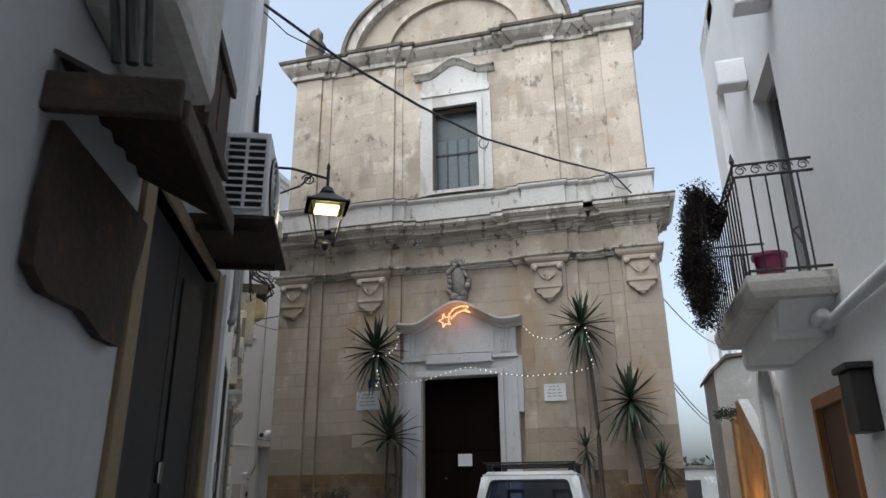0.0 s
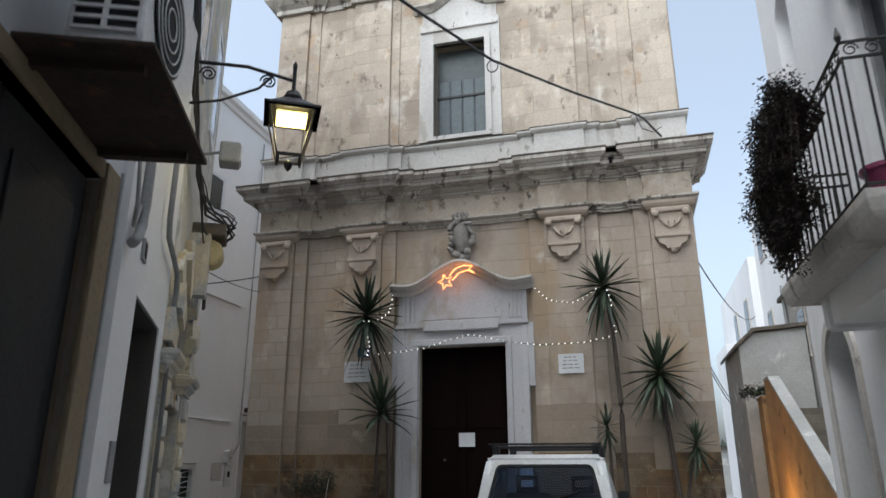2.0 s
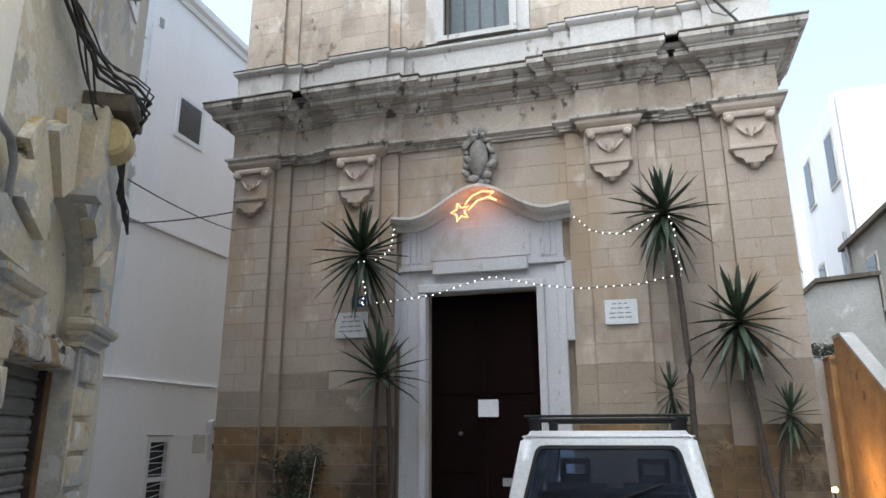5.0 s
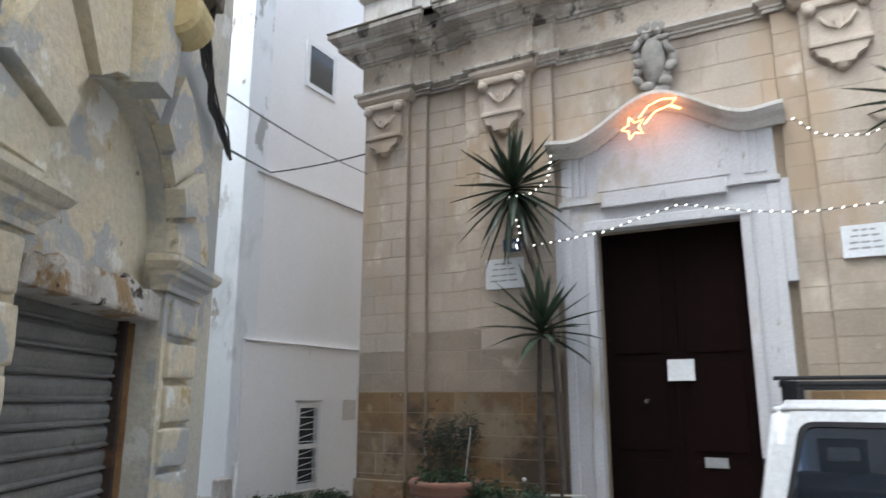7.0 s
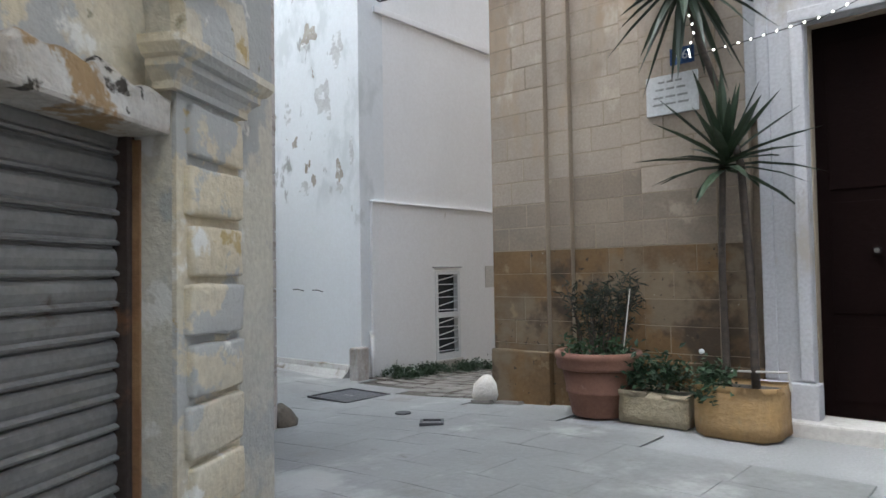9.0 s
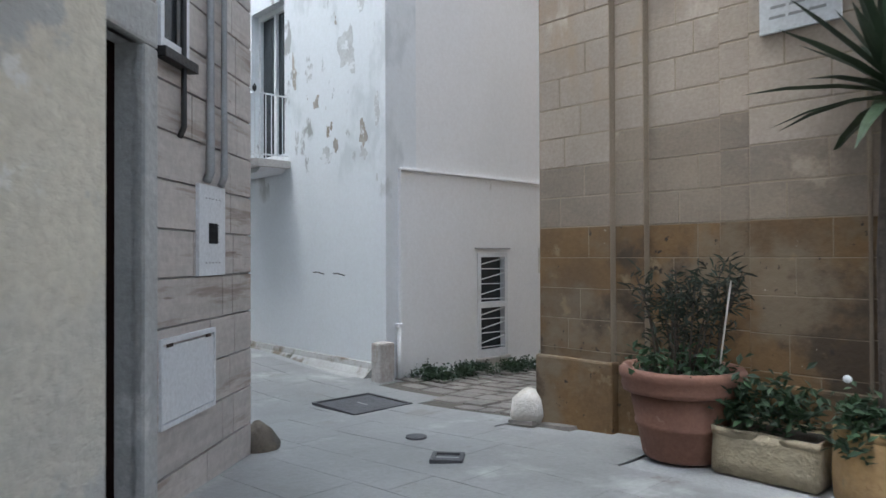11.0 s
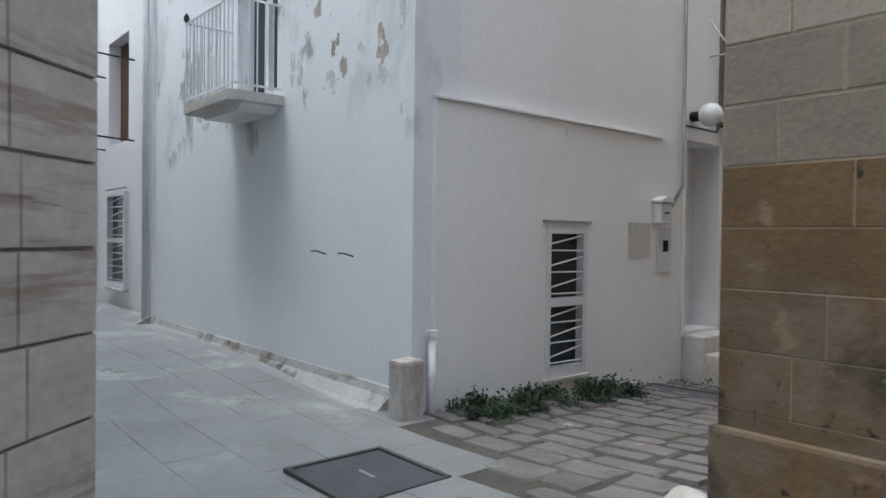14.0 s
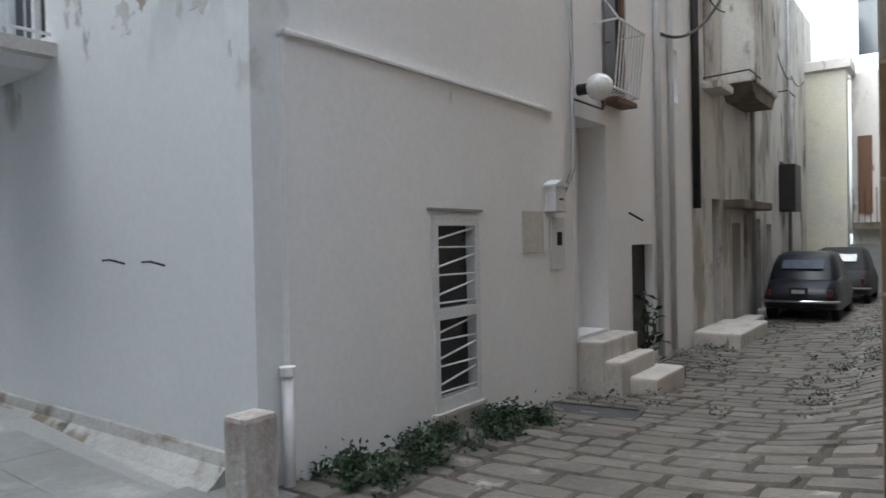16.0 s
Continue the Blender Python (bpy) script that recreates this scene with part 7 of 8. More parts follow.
def small_hatchback(x, y, rz):
    """A boxy white hatchback, its tail at the origin and its nose towards +y."""
    car = thing("car", x, y, ground_z(x, y + 1.6), "white boxy small hatchback with a black roof rack, parked", "car", rz=rz)
    lower = [(0.00, 0.45), (0.02, 0.30), (0.10, 0.22), (3.25, 0.22), (3.38, 0.35), (3.38, 0.62), (3.30, 0.74), (2.45, 0.86), (0.03, 0.84)]
    bm = bmx()
    a = [bm.verts.new((-0.77, py, pz)) for py, pz in lower]
    b = [bm.verts.new((0.77, py, pz)) for py, pz in lower]
    bm.faces.new(a), bm.faces.new(b[::-1])
    for i in range(len(a)):
        bm.faces.new((a[i], b[i], b[(i + 1) % len(a)], a[(i + 1) % len(a)]))
    bmesh.ops.bevel(bm, geom=bm.edges[:], offset=0.05, segments=4, affect="EDGES")
    part("body", bm, CARWHITE, car, "white painted body", smooth=True)
    # glasshouse: four corner pillars, sills, roof
    B = [(-0.70, 0.03), (0.70, 0.03), (0.68, 2.45), (-0.68, 2.45)]
    R = [(-0.60, 0.22), (0.60, 0.22), (0.56, 1.95), (-0.56, 1.95)]
    zb, zr = 0.84, 1.40

    def hull(lo_, hi_, name, material, lab="", bev=0.02):
        bm = bmx()
        p = [bm.verts.new((q[0] * 1.06, q[1], q[2])) for q in lo_]
        s = [bm.verts.new((q[0] * 1.06, q[1], q[2])) for q in hi_]
        n = len(p)
        bm.faces.new(p), bm.faces.new(s[::-1])
        for i in range(n):
            bm.faces.new((p[i], s[i], s[(i + 1) % n], p[(i + 1) % n]))
        if bev:
            bmesh.ops.bevel(bm, geom=bm.edges[:], offset=bev, segments=3, affect="EDGES")
        return part(name, bm, material, car, lab, smooth=True)

    def lerp2(k, t):
        return (B[k][0] + (R[k][0] - B[k][0]) * t, B[k][1] + (R[k][1] - B[k][1]) * t, zb + (zr - zb) * t)

    for k, (w, d) in enumerate(((0.11, 0.30), (0.11, 0.30), (0.07, 0.10), (0.07, 0.10))):
        sx = 1 if B[k][0] < 0 else -1
        sy = 1 if k < 2 else -1
        q0, q1 = lerp2(k, 0), lerp2(k, 1)
        lo4 = [(q0[0], q0[1], q0[2]), (q0[0] + sx * w, q0[1], q0[2]), (q0[0] + sx * w, q0[1] + sy * d, q0[2]), (q0[0], q0[1] + sy * d, q0[2])]
        hi4 = [(q1[0], q1[1], q1[2]), (q1[0] + sx * w, q1[1], q1[2]), (q1[0] + sx * w, q1[1] + sy * d, q1[2]), (q1[0], q1[1] + sy * d, q1[2])]
        hull(lo4, hi4, "pillar", CARWHITE)
    hull([(-0.62, 0.20, 1.37), (0.62, 0.20, 1.37), (0.58, 1.98, 1.37), (-0.58, 1.98, 1.37)], [(-0.58, 0.27, 1.45), (0.58, 0.27, 1.45), (0.53, 1.92, 1.45), (-0.53, 1.92, 1.45)], "roof", CARWHITE, "white roof", 0.038)
    hull([(-0.70, 0.0, 0.80), (0.70, 0.0, 0.80), (0.70, 0.08, 0.80), (-0.70, 0.08, 0.80)], [(-0.685, 0.05, 0.93), (0.685, 0.05, 0.93), (0.685, 0.12, 0.93), (-0.685, 0.12, 0.93)], "tailgate_sill", CARWHITE)
    for k in (-1, 1):
        hull([(k * 0.70, 0.1, 0.82), (k * 0.62, 0.1, 0.82), (k * 0.62, 2.4, 0.82), (k * 0.68, 2.4, 0.82)], [(k * 0.69, 0.12, 0.90), (k * 0.62, 0.12, 0.90), (k * 0.62, 2.38, 0.90), (k * 0.675, 2.38, 0.90)], "side_sill", CARWHITE)
        hull([(k * 0.62, 0.3, 0.86), (k * 0.61, 0.3, 0.86), (k * 0.61, 2.3, 0.86), (k * 0.62, 2.3, 0.86)], [(k * 0.57, 0.4, 1.39), (k * 0.56, 0.4, 1.39), (k * 0.54, 1.95, 1.39), (k * 0.55, 1.95, 1.39)], "side_window", GLASS, "glass side window", 0)
        part("tail_lamp", bx(k * 0.66 - 0.07, k * 0.66 + 0.07, -0.012, 0.03, 0.50, 0.76, 0.012), mat("tail_lamp_red", (0.10, 0.015, 0.015), fine=20, bump=0.0, rough=0.25), car, "dark red tail lamp")
    # rear window with its black seal, and the windscreen
    tilt = pose(0, 0.055, 0.925, -math.degrees(math.atan2(0.175, 0.47)))
    edge = [rounded([(-0.745, -0.10), (0.745, -0.10), (0.60, 0.50), (-0.60, 0.50)], 0.075),
            rounded([(-0.615, 0.0), (0.615, 0.0), (0.515, 0.445), (-0.515, 0.445)], 0.07),
            rounded([(-0.585, 0.028), (0.585, 0.028), (0.49, 0.418), (-0.49, 0.418)], 0.05)]
    part("tailgate", ring(edge[0], edge[1], -0.006, 0.05), CARWHITE, car, "white rounded tailgate frame", m=tilt, smooth=False)
    part("window_seal", ring(edge[1], edge[2], -0.012, 0.014), BLACKPLASTIC, car, "black rubber seal", m=tilt)
    bm = bmx()
    va, vb = [bm.verts.new((u, -0.003, w)) for u, w in edge[2]], [bm.verts.new((u, 0.001, w)) for u, w in edge[2]]
    bm.faces.new(va), bm.faces.new(vb[::-1])
    for i in range(len(va)):
        bm.faces.new((va[i], va[i - 1], vb[i - 1], vb[i]))
    part("rear_window", bm, GLASS, car, "dark tinted rear window glass", m=tilt)
    part("wiper", tube(bmx(), [(-0.02, -0.03, -0.03), (0.02, -0.03, 0.03), (0.38, -0.02, 0.16)], 0.009, 6), BLACKPLASTIC, car, "black rear wiper", m=tilt)
    part("wiper_pivot", lathe(bmx(), [(0.02, 0), (0.022, 0.03), (0.005, 0.035)], 10), BLACKPLASTIC, car, m=tilt @ pose(-0.02, -0.01, -0.03, 90))
    ws = pose(0, 2.40, 0.88, math.degrees(math.atan2(0.46, 0.52)))
    part("windscreen", bx(-0.60, 0.60, -0.003, 0.003, 0.0, 0.66), GLASS, car, "windscreen glass", m=ws)
    part("parcel_shelf", bx(-0.62, 0.62, 0.10, 2.40, 0.862, 0.885), BLACKPLASTIC, car, "black trim below the windows")
    part("roof_lining", bx(-0.53, 0.53, 0.32, 1.9, 1.355, 1.366), BLACKPLASTIC, car)
    part("dashboard", bx(-0.6, 0.6, 2.05, 2.4, 0.6, 0.88, 0.03), BLACKPLASTIC, car)
    for sx_, yy, zt in ((-0.33, 1.15, 1.02), (0.33, 1.15, 1.02)):
        seat = part("seat", bx(sx_ - 0.26, sx_ + 0.26, yy, yy + 0.12, 0.45, zt, 0.03), mat("grey_seat", (0.05, 0.055, 0.07), fine=40, bump=0.2), car, "dark grey seat")
        part("headrest", pierced(bmx(), sx_ - 0.13, sx_ + 0.13, zt, zt + 0.20, yy + 0.02, yy + 0.09, [(sx_ - 0.085, sx_ + 0.085, zt + 0.07, zt + 0.15)]), BLACKPLASTIC, seat, "open-framed headrest")
    part("rear_bench", bx(-0.57, 0.57, 0.45, 0.58, 0.42, 1.0, 0.03), BLACKPLASTIC, car)
    part("bumper", bx(-0.74, 0.74, -0.06, 0.06, 0.26, 0.42, 0.03), BLACKPLASTIC, car, "black rear bumper")
    part("front_bumper", bx(-0.74, 0.74, 3.34, 3.44, 0.26, 0.42, 0.03), BLACKPLASTIC, car)
    part("number_plate", bx(-0.26, 0.26, -0.012, 0.0, 0.54, 0.65, 0.004), ENAMEL, car, "white number plate")
    for k in (-1, 1):
        for yy in (0.55, 2.72):
            wheel(car, k * 0.66, yy, 0.27, 0.15)
        part("door_mirror", bx(k * 0.78 - 0.07, k * 0.78 + 0.07, 2.1, 2.17, 0.92, 1.02, 0.02), BLACKPLASTIC, car, "black door mirror")
    for yy in (0.38, 1.55):
        part("rack_bar", tube(bmx(), [(-0.60, yy, 1.53), (0.60, yy, 1.53)], 0.016, 8), BLACKPLASTIC, car, "black roof rack bar")
        for k in (-1, 1):
            part("rack_foot", bx(k * 0.55 - 0.04, k * 0.55 + 0.04, yy - 0.03, yy + 0.03, 1.43, 1.55, 0.01), BLACKPLASTIC, car)
    for yy in (0.30, 1.65):
        part("rack_slat", tube(bmx(), [(-0.62, yy, 1.56), (0.62, yy, 1.56)], 0.012, 6), BLACKPLASTIC, car)
    for k in (-1, 1):
        part("rack_side", tube(bmx(), [(k * 0.58, 0.30, 1.55), (k * 0.58, 1.65, 1.55)], 0.012, 6), BLACKPLASTIC, car)
    return car


small_hatchback(-1.325, 9.28, 0)


def rounded_car(x, y, paint, label):
    """A small rounded old car seen from behind."""
    car = thing("car", x, y, ground_z(x, y), label, "car", "cars in the alley")
    bm = bmx()
    sect = [(0.0, 0.30, 0.50, 0.55), (0.10, 0.25, 0.60, 0.66), (0.45, 0.22, 0.64, 0.82), (1.0, 0.22, 0.65, 0.84), (2.2, 0.22, 0.65, 0.82), (2.85, 0.25, 0.60, 0.68), (2.95, 0.32, 0.5, 0.55)]
    rings = []
    for yy, z0, hw, z1 in sect:
        rings.append([bm.verts.new(q) for q in ((-hw, yy, z0), (-hw - 0.02, yy, (z0 + z1) / 2), (-hw * 0.92, yy, z1 - 0.05), (-hw * 0.75, yy, z1), (hw * 0.75, yy, z1), (hw * 0.92, yy, z1 - 0.05), (hw + 0.02, yy, (z0 + z1) / 2), (hw, yy, z0))])
    for p, q in zip(rings, rings[1:]):
        for i in range(8):
            bm.faces.new((p[i], q[i], q[(i + 1) % 8], p[(i + 1) % 8]))
    bm.faces.new(rings[0]), bm.faces.new(rings[-1][::-1])
    bmesh.ops.subdivide_edges(bm, edges=bm.edges[:], cuts=1, smooth=0.6, use_grid_fill=True)
    part("body", bm, paint, car, smooth=True)
    bm = bmx()
    rings = []
    for zz, hw, y0, y1 in ((0.78, 0.58, 0.38, 2.25), (1.05, 0.54, 0.55, 2.0), (1.24, 0.48, 0.75, 1.75), (1.31, 0.38, 0.92, 1.6)):
        rings.append([bm.verts.new(q) for q in ((-hw, y0 + 0.06, zz), (-hw + 0.08, y0, zz), (hw - 0.08, y0, zz), (hw, y0 + 0.06, zz), (hw, y1, zz), (-hw, y1, zz))])
    for p, q in zip(rings, rings[1:]):
        for i in range(6):
            bm.faces.new((p[i], p[(i + 1) % 6], q[(i + 1) % 6], q[i]))
    bm.faces.new(rings[-1])
    part("cabin", bm, paint, car, smooth=True)
    part("rear_window", bx(-0.36, 0.36, 0.0, 0.012, -0.11, 0.11, 0.004), mat("pale_reflecting_glass", (0.10, 0.12, 0.15), fine=10, bump=0.0, rough=0.06), car, "rear window reflecting the sky", m=pose(0, 0.54, 1.08, -40))
    part("bumper", tube(bmx(), [(-0.66, 0.05, 0.40), (-0.6, -0.06, 0.40), (0.6, -0.06, 0.40), (0.66, 0.05, 0.40)], 0.03, 8), CHROME, car, "chrome rear bumper", smooth=True)
    part("number_plate", bx(-0.16, 0.16, -0.03, -0.01, 0.52, 0.66), BLACKPLASTIC, car, "dark number plate")
    part("plate_mark", bx(-0.11, 0.11, -0.034, -0.03, 0.55, 0.62), PIPE, car)
    for k in (-1, 1):
        part("tail_lamp", bx(k * 0.52 - 0.04, k * 0.52 + 0.04, -0.01, 0.04, 0.5, 0.62, 0.012), mat("lamp_red", (0.12, 0.015, 0.01), fine=20, bump=0, rough=0.3), car, "small red tail lamp")
        for yy in (0.55, 2.4):
            wheel(car, k * 0.56, yy, 0.26, 0.13)
    return car


rounded_car(-9.11, 25.5, CARBLUE, "dark blue rounded vintage small car, parked in the alley")
rounded_car(-8.9, 29.2, GREENWOOD, "dark green small car parked beyond another")

# ---- lights on the church ----
star = thing("comet_light", 0, 0, 0, "glowing orange comet-shaped Christmas light over the church door", "Christmas light")


def star_line(cx, cz, r, y):
    return [(cx + (r if i % 2 == 0 else r * 0.45) * math.cos(math.pi / 2 + i * math.pi / 5 + 0.3), y, cz + (r if i % 2 == 0 else r * 0.45) * math.sin(math.pi / 2 + i * math.pi / 5 + 0.3)) for i in range(11)]


SY = 12.74
part("star", tube(bmx(), star_line(-3.27, 4.68, 0.135, SY), 0.008, 6), GLOW_STAR, star, "glowing orange star")
for pts in ([(-3.2, SY, 4.78), (-3.1, SY, 4.9), (-2.95, SY, 4.95), (-2.80, SY, 4.93)], [(-3.15, SY, 4.70), (-3.03, SY, 4.82), (-2.88, SY, 4.86), (-2.76, SY, 4.80)], [(-2.80, SY, 4.93), (-2.86, SY, 4.87), (-2.76, SY, 4.80)]):
    part("tail", tube(bmx(), pts, 0.007, 6), GLOW_STAR, star, "glowing orange tail")
glow_l = bpy.data.lights.new("comet_glow", "POINT")
glow_l.energy, glow_l.color, glow_l.shadow_soft_size = 0.8, (1.0, 0.32, 0.10), 0.15
go = new("comet_glow", glow_l)
go.matrix_basis = pose(-3.05, 12.66, 4.8)

bulb_mesh = None


def fairy_lights(paths, step, label):
    global bulb_mesh
    ob = thing("string_lights", 0, 0, 0, label, "string lights", "fairy lights on the church")
    if bulb_mesh is None:
        b = bmx()
        bmesh.ops.create_icosphere(b, subdivisions=1, radius=0.009)
        bulb_mesh = finish("bulb", b, GLOW_BULB)
    for pts in paths:
        part("wire", tube(bmx(), pts, 0.004, 4), WIRE, ob)
        P = [Vector(p) for p in pts]
        carry = 0.0
        for a, b in zip(P, P[1:]):
            ln = (b - a).length
            while carry < ln:
                p = a.lerp(b, carry / ln)
                share("bulb", bulb_mesh, ob, pose(p.x, p.y - 0.012, p.z))
                carry += step
            carry -= ln
    return ob


fairy_lights([[(-4.64, 12.7, 3.46), (-4.14, 12.7, 3.49), (-3.61, 12.7, 3.54), (-3.23, 12.7, 3.65), (-2.83, 12.7, 3.74), (-2.51, 12.7, 3.66), (-2.17, 12.7, 3.58), (-1.7, 12.7, 3.51), (-0.99, 12.7, 3.52), (-0.48, 12.62, 3.60)]], 0.10, "string of small warm-white bulbs across the church door")
fairy_lights([[(-1.72, 12.6, 4.42), (-1.54, 12.6, 4.24), (-1.38, 12.6, 4.18), (-1.13, 12.6, 4.15), (-0.96, 12.6, 4.2), (-0.66, 12.55, 4.4)], [(-0.58, 12.54, 4.3), (-0.52, 12.54, 4.1), (-0.56, 12.54, 3.9), (-0.48, 12.54, 3.6)]], 0.085, "string of small bulbs wound to a yucca")
fairy_lights([[(-4.17, 12.6, 4.46), (-4.2, 12.55, 4.17), (-4.35, 12.45, 4.01), (-4.63, 12.42, 3.99)], [(-4.54, 12.44, 3.72), (-4.5, 12.44, 3.58), (-4.55, 12.44, 3.44), (-4.64, 12.7, 3.46)]], 0.08, "string of small bulbs tangled in a yucca")

# ---- cables overhead ----
oc = thing("overhead_cable", 0, 0, 0, "twisted overhead cable from a house roof to the church", "cable", "overhead cables")
part("cable", tube(bmx(), [(-3.66, 5.9, 6.95), (-3.1, 6.85, 6.73), (-2.4, 8.0, 6.61), (-1.8, 9.63, 6.86), (-0.8, 11.22, 7.11), (0.10, 12.66, 7.40), (0.24, 12.68, 7.30), (0.50, 12.70, 6.93)], 0.019, 7), WIRE, oc)
part("end_strand", tube(bmx(), [(0.10, 12.66, 7.40), (0.20, 12.66, 7.10), (0.38, 12.68, 7.02), (0.52, 12.70, 7.12)], 0.008, 5), WIRE, oc)
part("loop", tube(bmx(), [(-1.8 + 0.075 * math.sin(a), 9.63, 6.77 + 0.09 * math.cos(a)) for a in [0.4 * i for i in range(17)]], 0.009, 5), WIRE, oc)
part("frayed_strand", tube(bmx(), [(-3.66, 5.9, 6.85), (-3.5, 6.2, 6.72), (-3.2, 6.7, 6.72)], 0.008, 5), WIRE, oc)
for a, b, dr in (((-5.55, 9.0, 3.65), (-8.3, 12.5, 4.9), 0.0), ((-8.3, 12.5, 4.9), (-6.9, 12.95, 5.1), 0.03), ((-5.5, 9.0, 4.05), (-6.95, 13.0, 4.8), 0.05), ((0.85, 13.3, 5.0), (4.6, 30.0, 7.2), 0.5), ((0.85, 14.0, 3.6), (4.6, 36.0, 4.4), 0.4), ((0.85, 14.0, 3.5), (4.6, 36.0, 4.2), 0.4)):
    single("cable", tube(bmx(), sag(a, b, dr, 12), 0.007 if dr == 0.05 else 0.012, 5), WIRE, "thin black cable strung between houses", "cable", "overhead cables")


# ---- covers in the paving ----
cover = mat("cast_iron_cover", (0.10, 0.10, 0.105), (0.07, 0.07, 0.075), big=4, fine=50, bump=0.8, rough=0.6, metal=0.3)
for name, x, y, w, d, rz, lab in (("manhole_cover", -8.99, 12.55, 0.74, 0.72, 45, "square dark cast iron manhole cover in the paving"),
                                  ("drain_cover", -6.68, 11.55, 0.22, 0.20, 40, "small square iron drain cover in the paving"),
                                  ("drain_cover", -7.38, 11.88, 0.17, 0.17, 0, "small round iron drain cover in the paving"),
                                  ("manhole_cover", -9.41, 16.8, 0.85, 0.48, 8, "rectangular worn stone-filled cover in the alley")):
    ob = thing(name, x, y, ground_z(x, y) + 0.004, lab, "manhole cover", "covers in the paving", rz=rz - 45 if w > 0.7 and d > 0.7 else rz)
    if "round" in lab:
        part("lid", lathe(bmx(), [(0.005, 0.0), (w / 2, 0.0), (w / 2 - 0.004, 0.012), (0.005, 0.014)], 20), cover, ob)
    else:
        part("frame", pierced(bmx(), -w / 2, w / 2, -d / 2, d / 2, -0.008, 0.02, [(-w / 2 + 0.03, w / 2 - 0.03, -d / 2 + 0.03, d / 2 - 0.03)]), cover, ob, m=pose(0, 0, 0, 90))
        part("lid", bx(-w / 2 + 0.035, w / 2 - 0.035, -d / 2 + 0.035, d / 2 - 0.035, -0.02, 0.008, 0.003), cover, ob)
        part("mark", bx(-0.08, 0.08, -0.012, 0.012, 0.008, 0.011), PIPE, ob)

# ---- paving: smooth slabs in street and square ----
rnd = random.Random(12)


def alley_edge(x):
    return 13.68 - (x + 9.96) * 0.33


v, f = [], []
y = -4.0
while y < 15.0:
    d = rnd.uniform(0.34, 0.48)
    x = -27.0 + rnd.uniform(0, 0.5)
    while x < 3.5:
        w = rnd.uniform(0.55, 0.95)
        cx, cy = x + w / 2, y + d / 2
        if not (cx > -10.1 and cy > alley_edge(cx)) and not (cx > -6.9 and cy > 13.0) and not (cx < -10.2 and cy > 13.3):
            h = rnd.uniform(0, 0.0015)
            g, k = 0.0006, len(v)
            for X, Y in ((x + g, y + g), (x + w - g, y + g), (x + w - g, y + d - g), (x + g, y + d - g)):
                v.append((X, Y, ground_z(X, Y) - 0.012))
            for X, Y in ((x + g + 0.0012, y + g + 0.0012), (x + w - g - 0.0012, y + g + 0.0012), (x + w - g - 0.0012, y + d - g - 0.0012), (x + g + 0.0012, y + d - g - 0.0012)):
                v.append((X, Y, ground_z(X, Y) - 0.004 + h))
            f += [(k + 4, k + 5, k + 6, k + 7)] + [(k + i, k + (i + 1) % 4, k + 4 + (i + 1) % 4, k + 4 + i) for i in range(4)]
        x += w
    y += d
me = bpy.data.meshes.new("paving_slabs")
me.from_pydata(v, [], f)
me.materials.append(PAVE)
tagged(new("paving_slabs", me), "smooth worn pale stone paving slabs", "paving", kind="stuff")

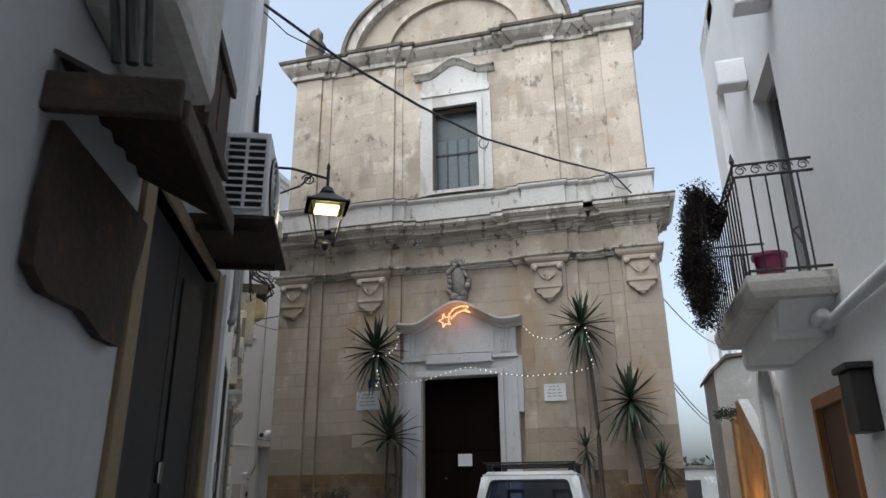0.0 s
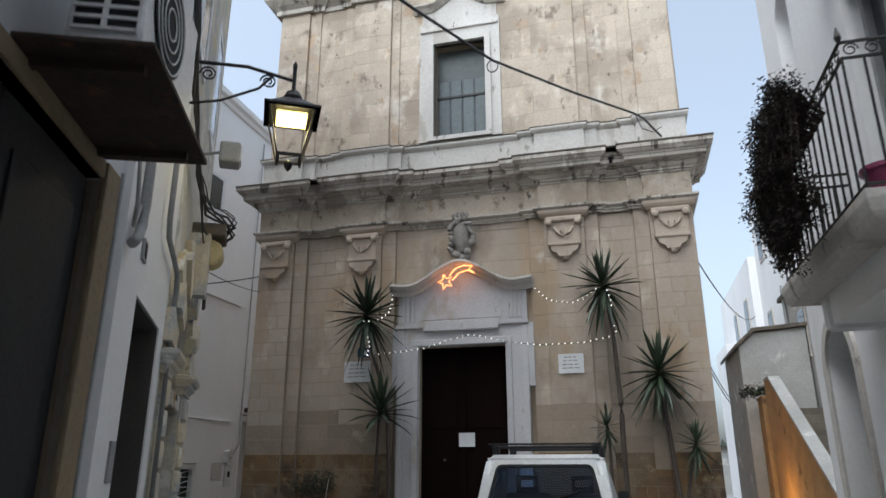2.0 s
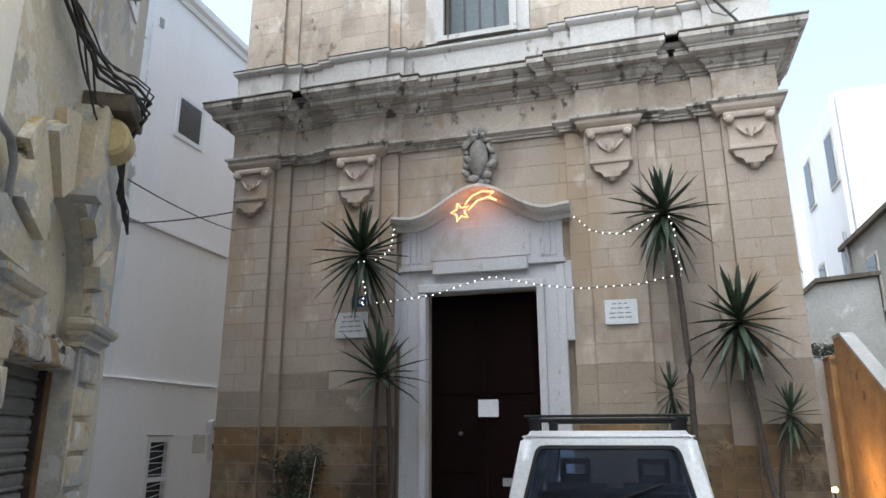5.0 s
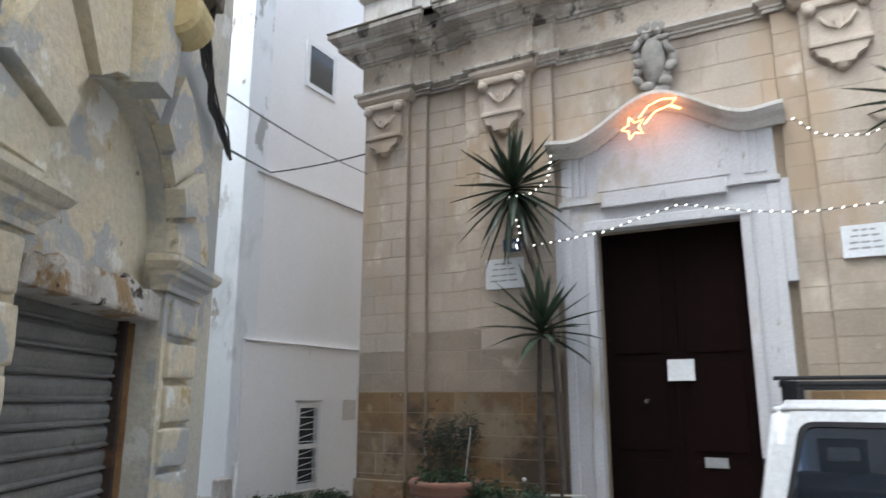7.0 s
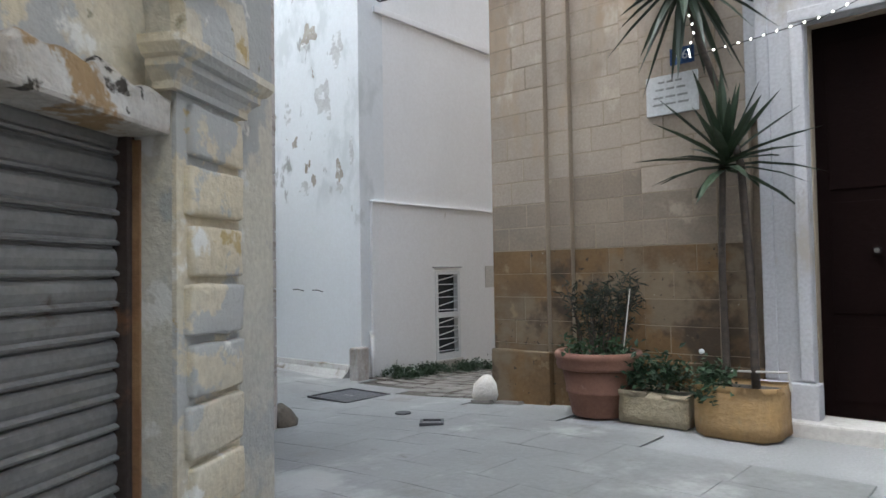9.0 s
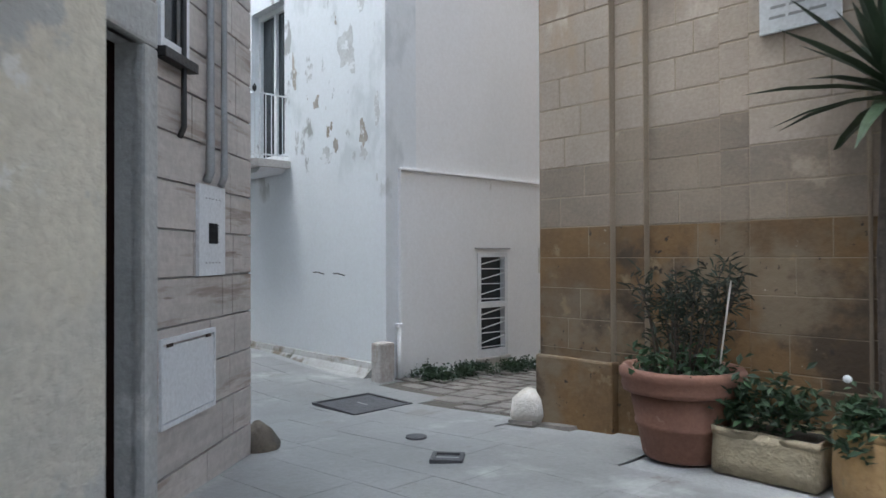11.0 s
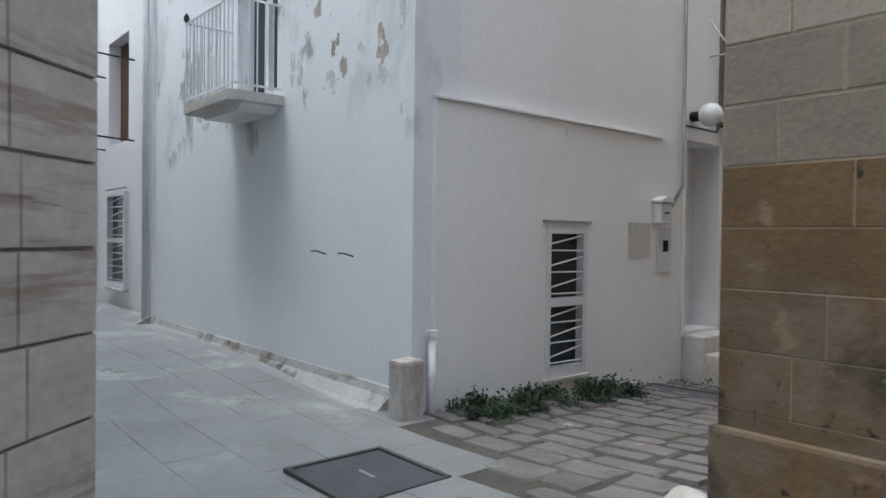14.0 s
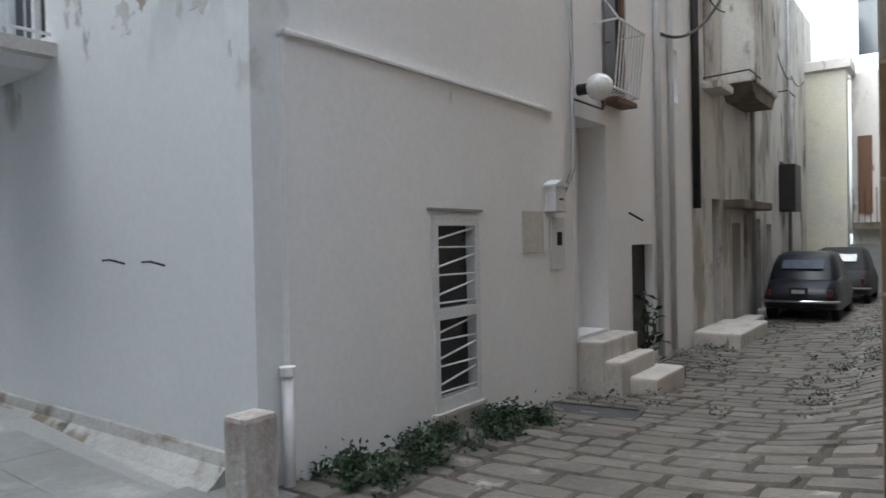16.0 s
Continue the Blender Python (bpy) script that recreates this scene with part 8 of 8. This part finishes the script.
# alley paving: uneven old stones with open joints
bed = bmx()
bv = []
for i in range(12):
    bv.append([bed.verts.new((-9.98 + 3.1 * i / 11, yy, ground_z(-9.98 + 3.1 * i / 11, yy) - 0.012)) for yy in [12.7 + 0.5 * j for j in range(42)]])
for i in range(11):
    for j in range(41):
        bed.faces.new((bv[i][j], bv[i + 1][j], bv[i + 1][j + 1], bv[i][j + 1]))
alley_bed = single("alley_paving", bed, SOIL, "old uneven stone paving of the alley", "paving", kind="structure", smooth=True)
rv, rf = [], []
count = 0
y = 12.75
while y < 33.0:
    d = rnd.uniform(0.17, 0.30)
    x = -9.96
    while x < -6.95:
        mid = math.exp(-((x + 8.7) / 0.55) ** 2)
        w = rnd.uniform(0.24, 0.55)
        cx, cy = x + w / 2, y + d / 2
        if cy > alley_edge(cx) + 0.05:
            g = rnd.uniform(0.010, 0.028) * (1 - 0.75 * mid)
            h = rnd.uniform(0.002, 0.022) * (1 - 0.5 * mid)
            jit = [(rnd.uniform(-0.02, 0.02), rnd.uniform(-0.02, 0.02)) for _ in range(8)]
            ring = [(x + g, y + g), (x + w / 2, y + g * 0.7), (x + w - g, y + g), (x + w - g * 0.7, y + d / 2), (x + w - g, y + d - g), (x + w / 2, y + d - g * 0.7), (x + g, y + d - g), (x + g * 0.7, y + d / 2)]
            ring = [(a + j[0], b + j[1]) for (a, b), j in zip(ring, jit)]
            lo_ = [(a - cx, b - cy, ground_z(a, b) - 0.03 - ground_z(cx, cy)) for a, b in ring]
            up_ = [((a - cx) * 0.90, (b - cy) * 0.86, ground_z(a, b) + h * 0.75 - ground_z(cx, cy)) for a, b in ring]
            verts = lo_ + up_ + [(0, 0, h)]
            faces = [(i, (i + 1) % 8, 8 + (i + 1) % 8, 8 + i) for i in range(8)] + [(8 + i, 8 + (i + 1) % 8, 16) for i in range(8)]
            if count < 300 and cy < 20.5:
                me = bpy.data.meshes.new("paving_stone")
                me.from_pydata(verts, [], faces)
                me.materials.append(COBBLE)
                share("paving_stone", me, alley_bed, pose(cx, cy, ground_z(cx, cy)))
                count += 1
            else:
                k = len(rv)
                gz = ground_z(cx, cy)
                rv += [(a + cx, b + cy, c + gz) for a, b, c in verts]
                rf += [tuple(k + i for i in q) for q in faces]
        x += w
    y += d
me = bpy.data.meshes.new("paving_stones")
me.from_pydata(rv, [], rf)
me.materials.append(COBBLE)
tagged(share("paving_stones", me, alley_bed, Matrix()), "old uneven paving stones further down the alley", kind="stuff")
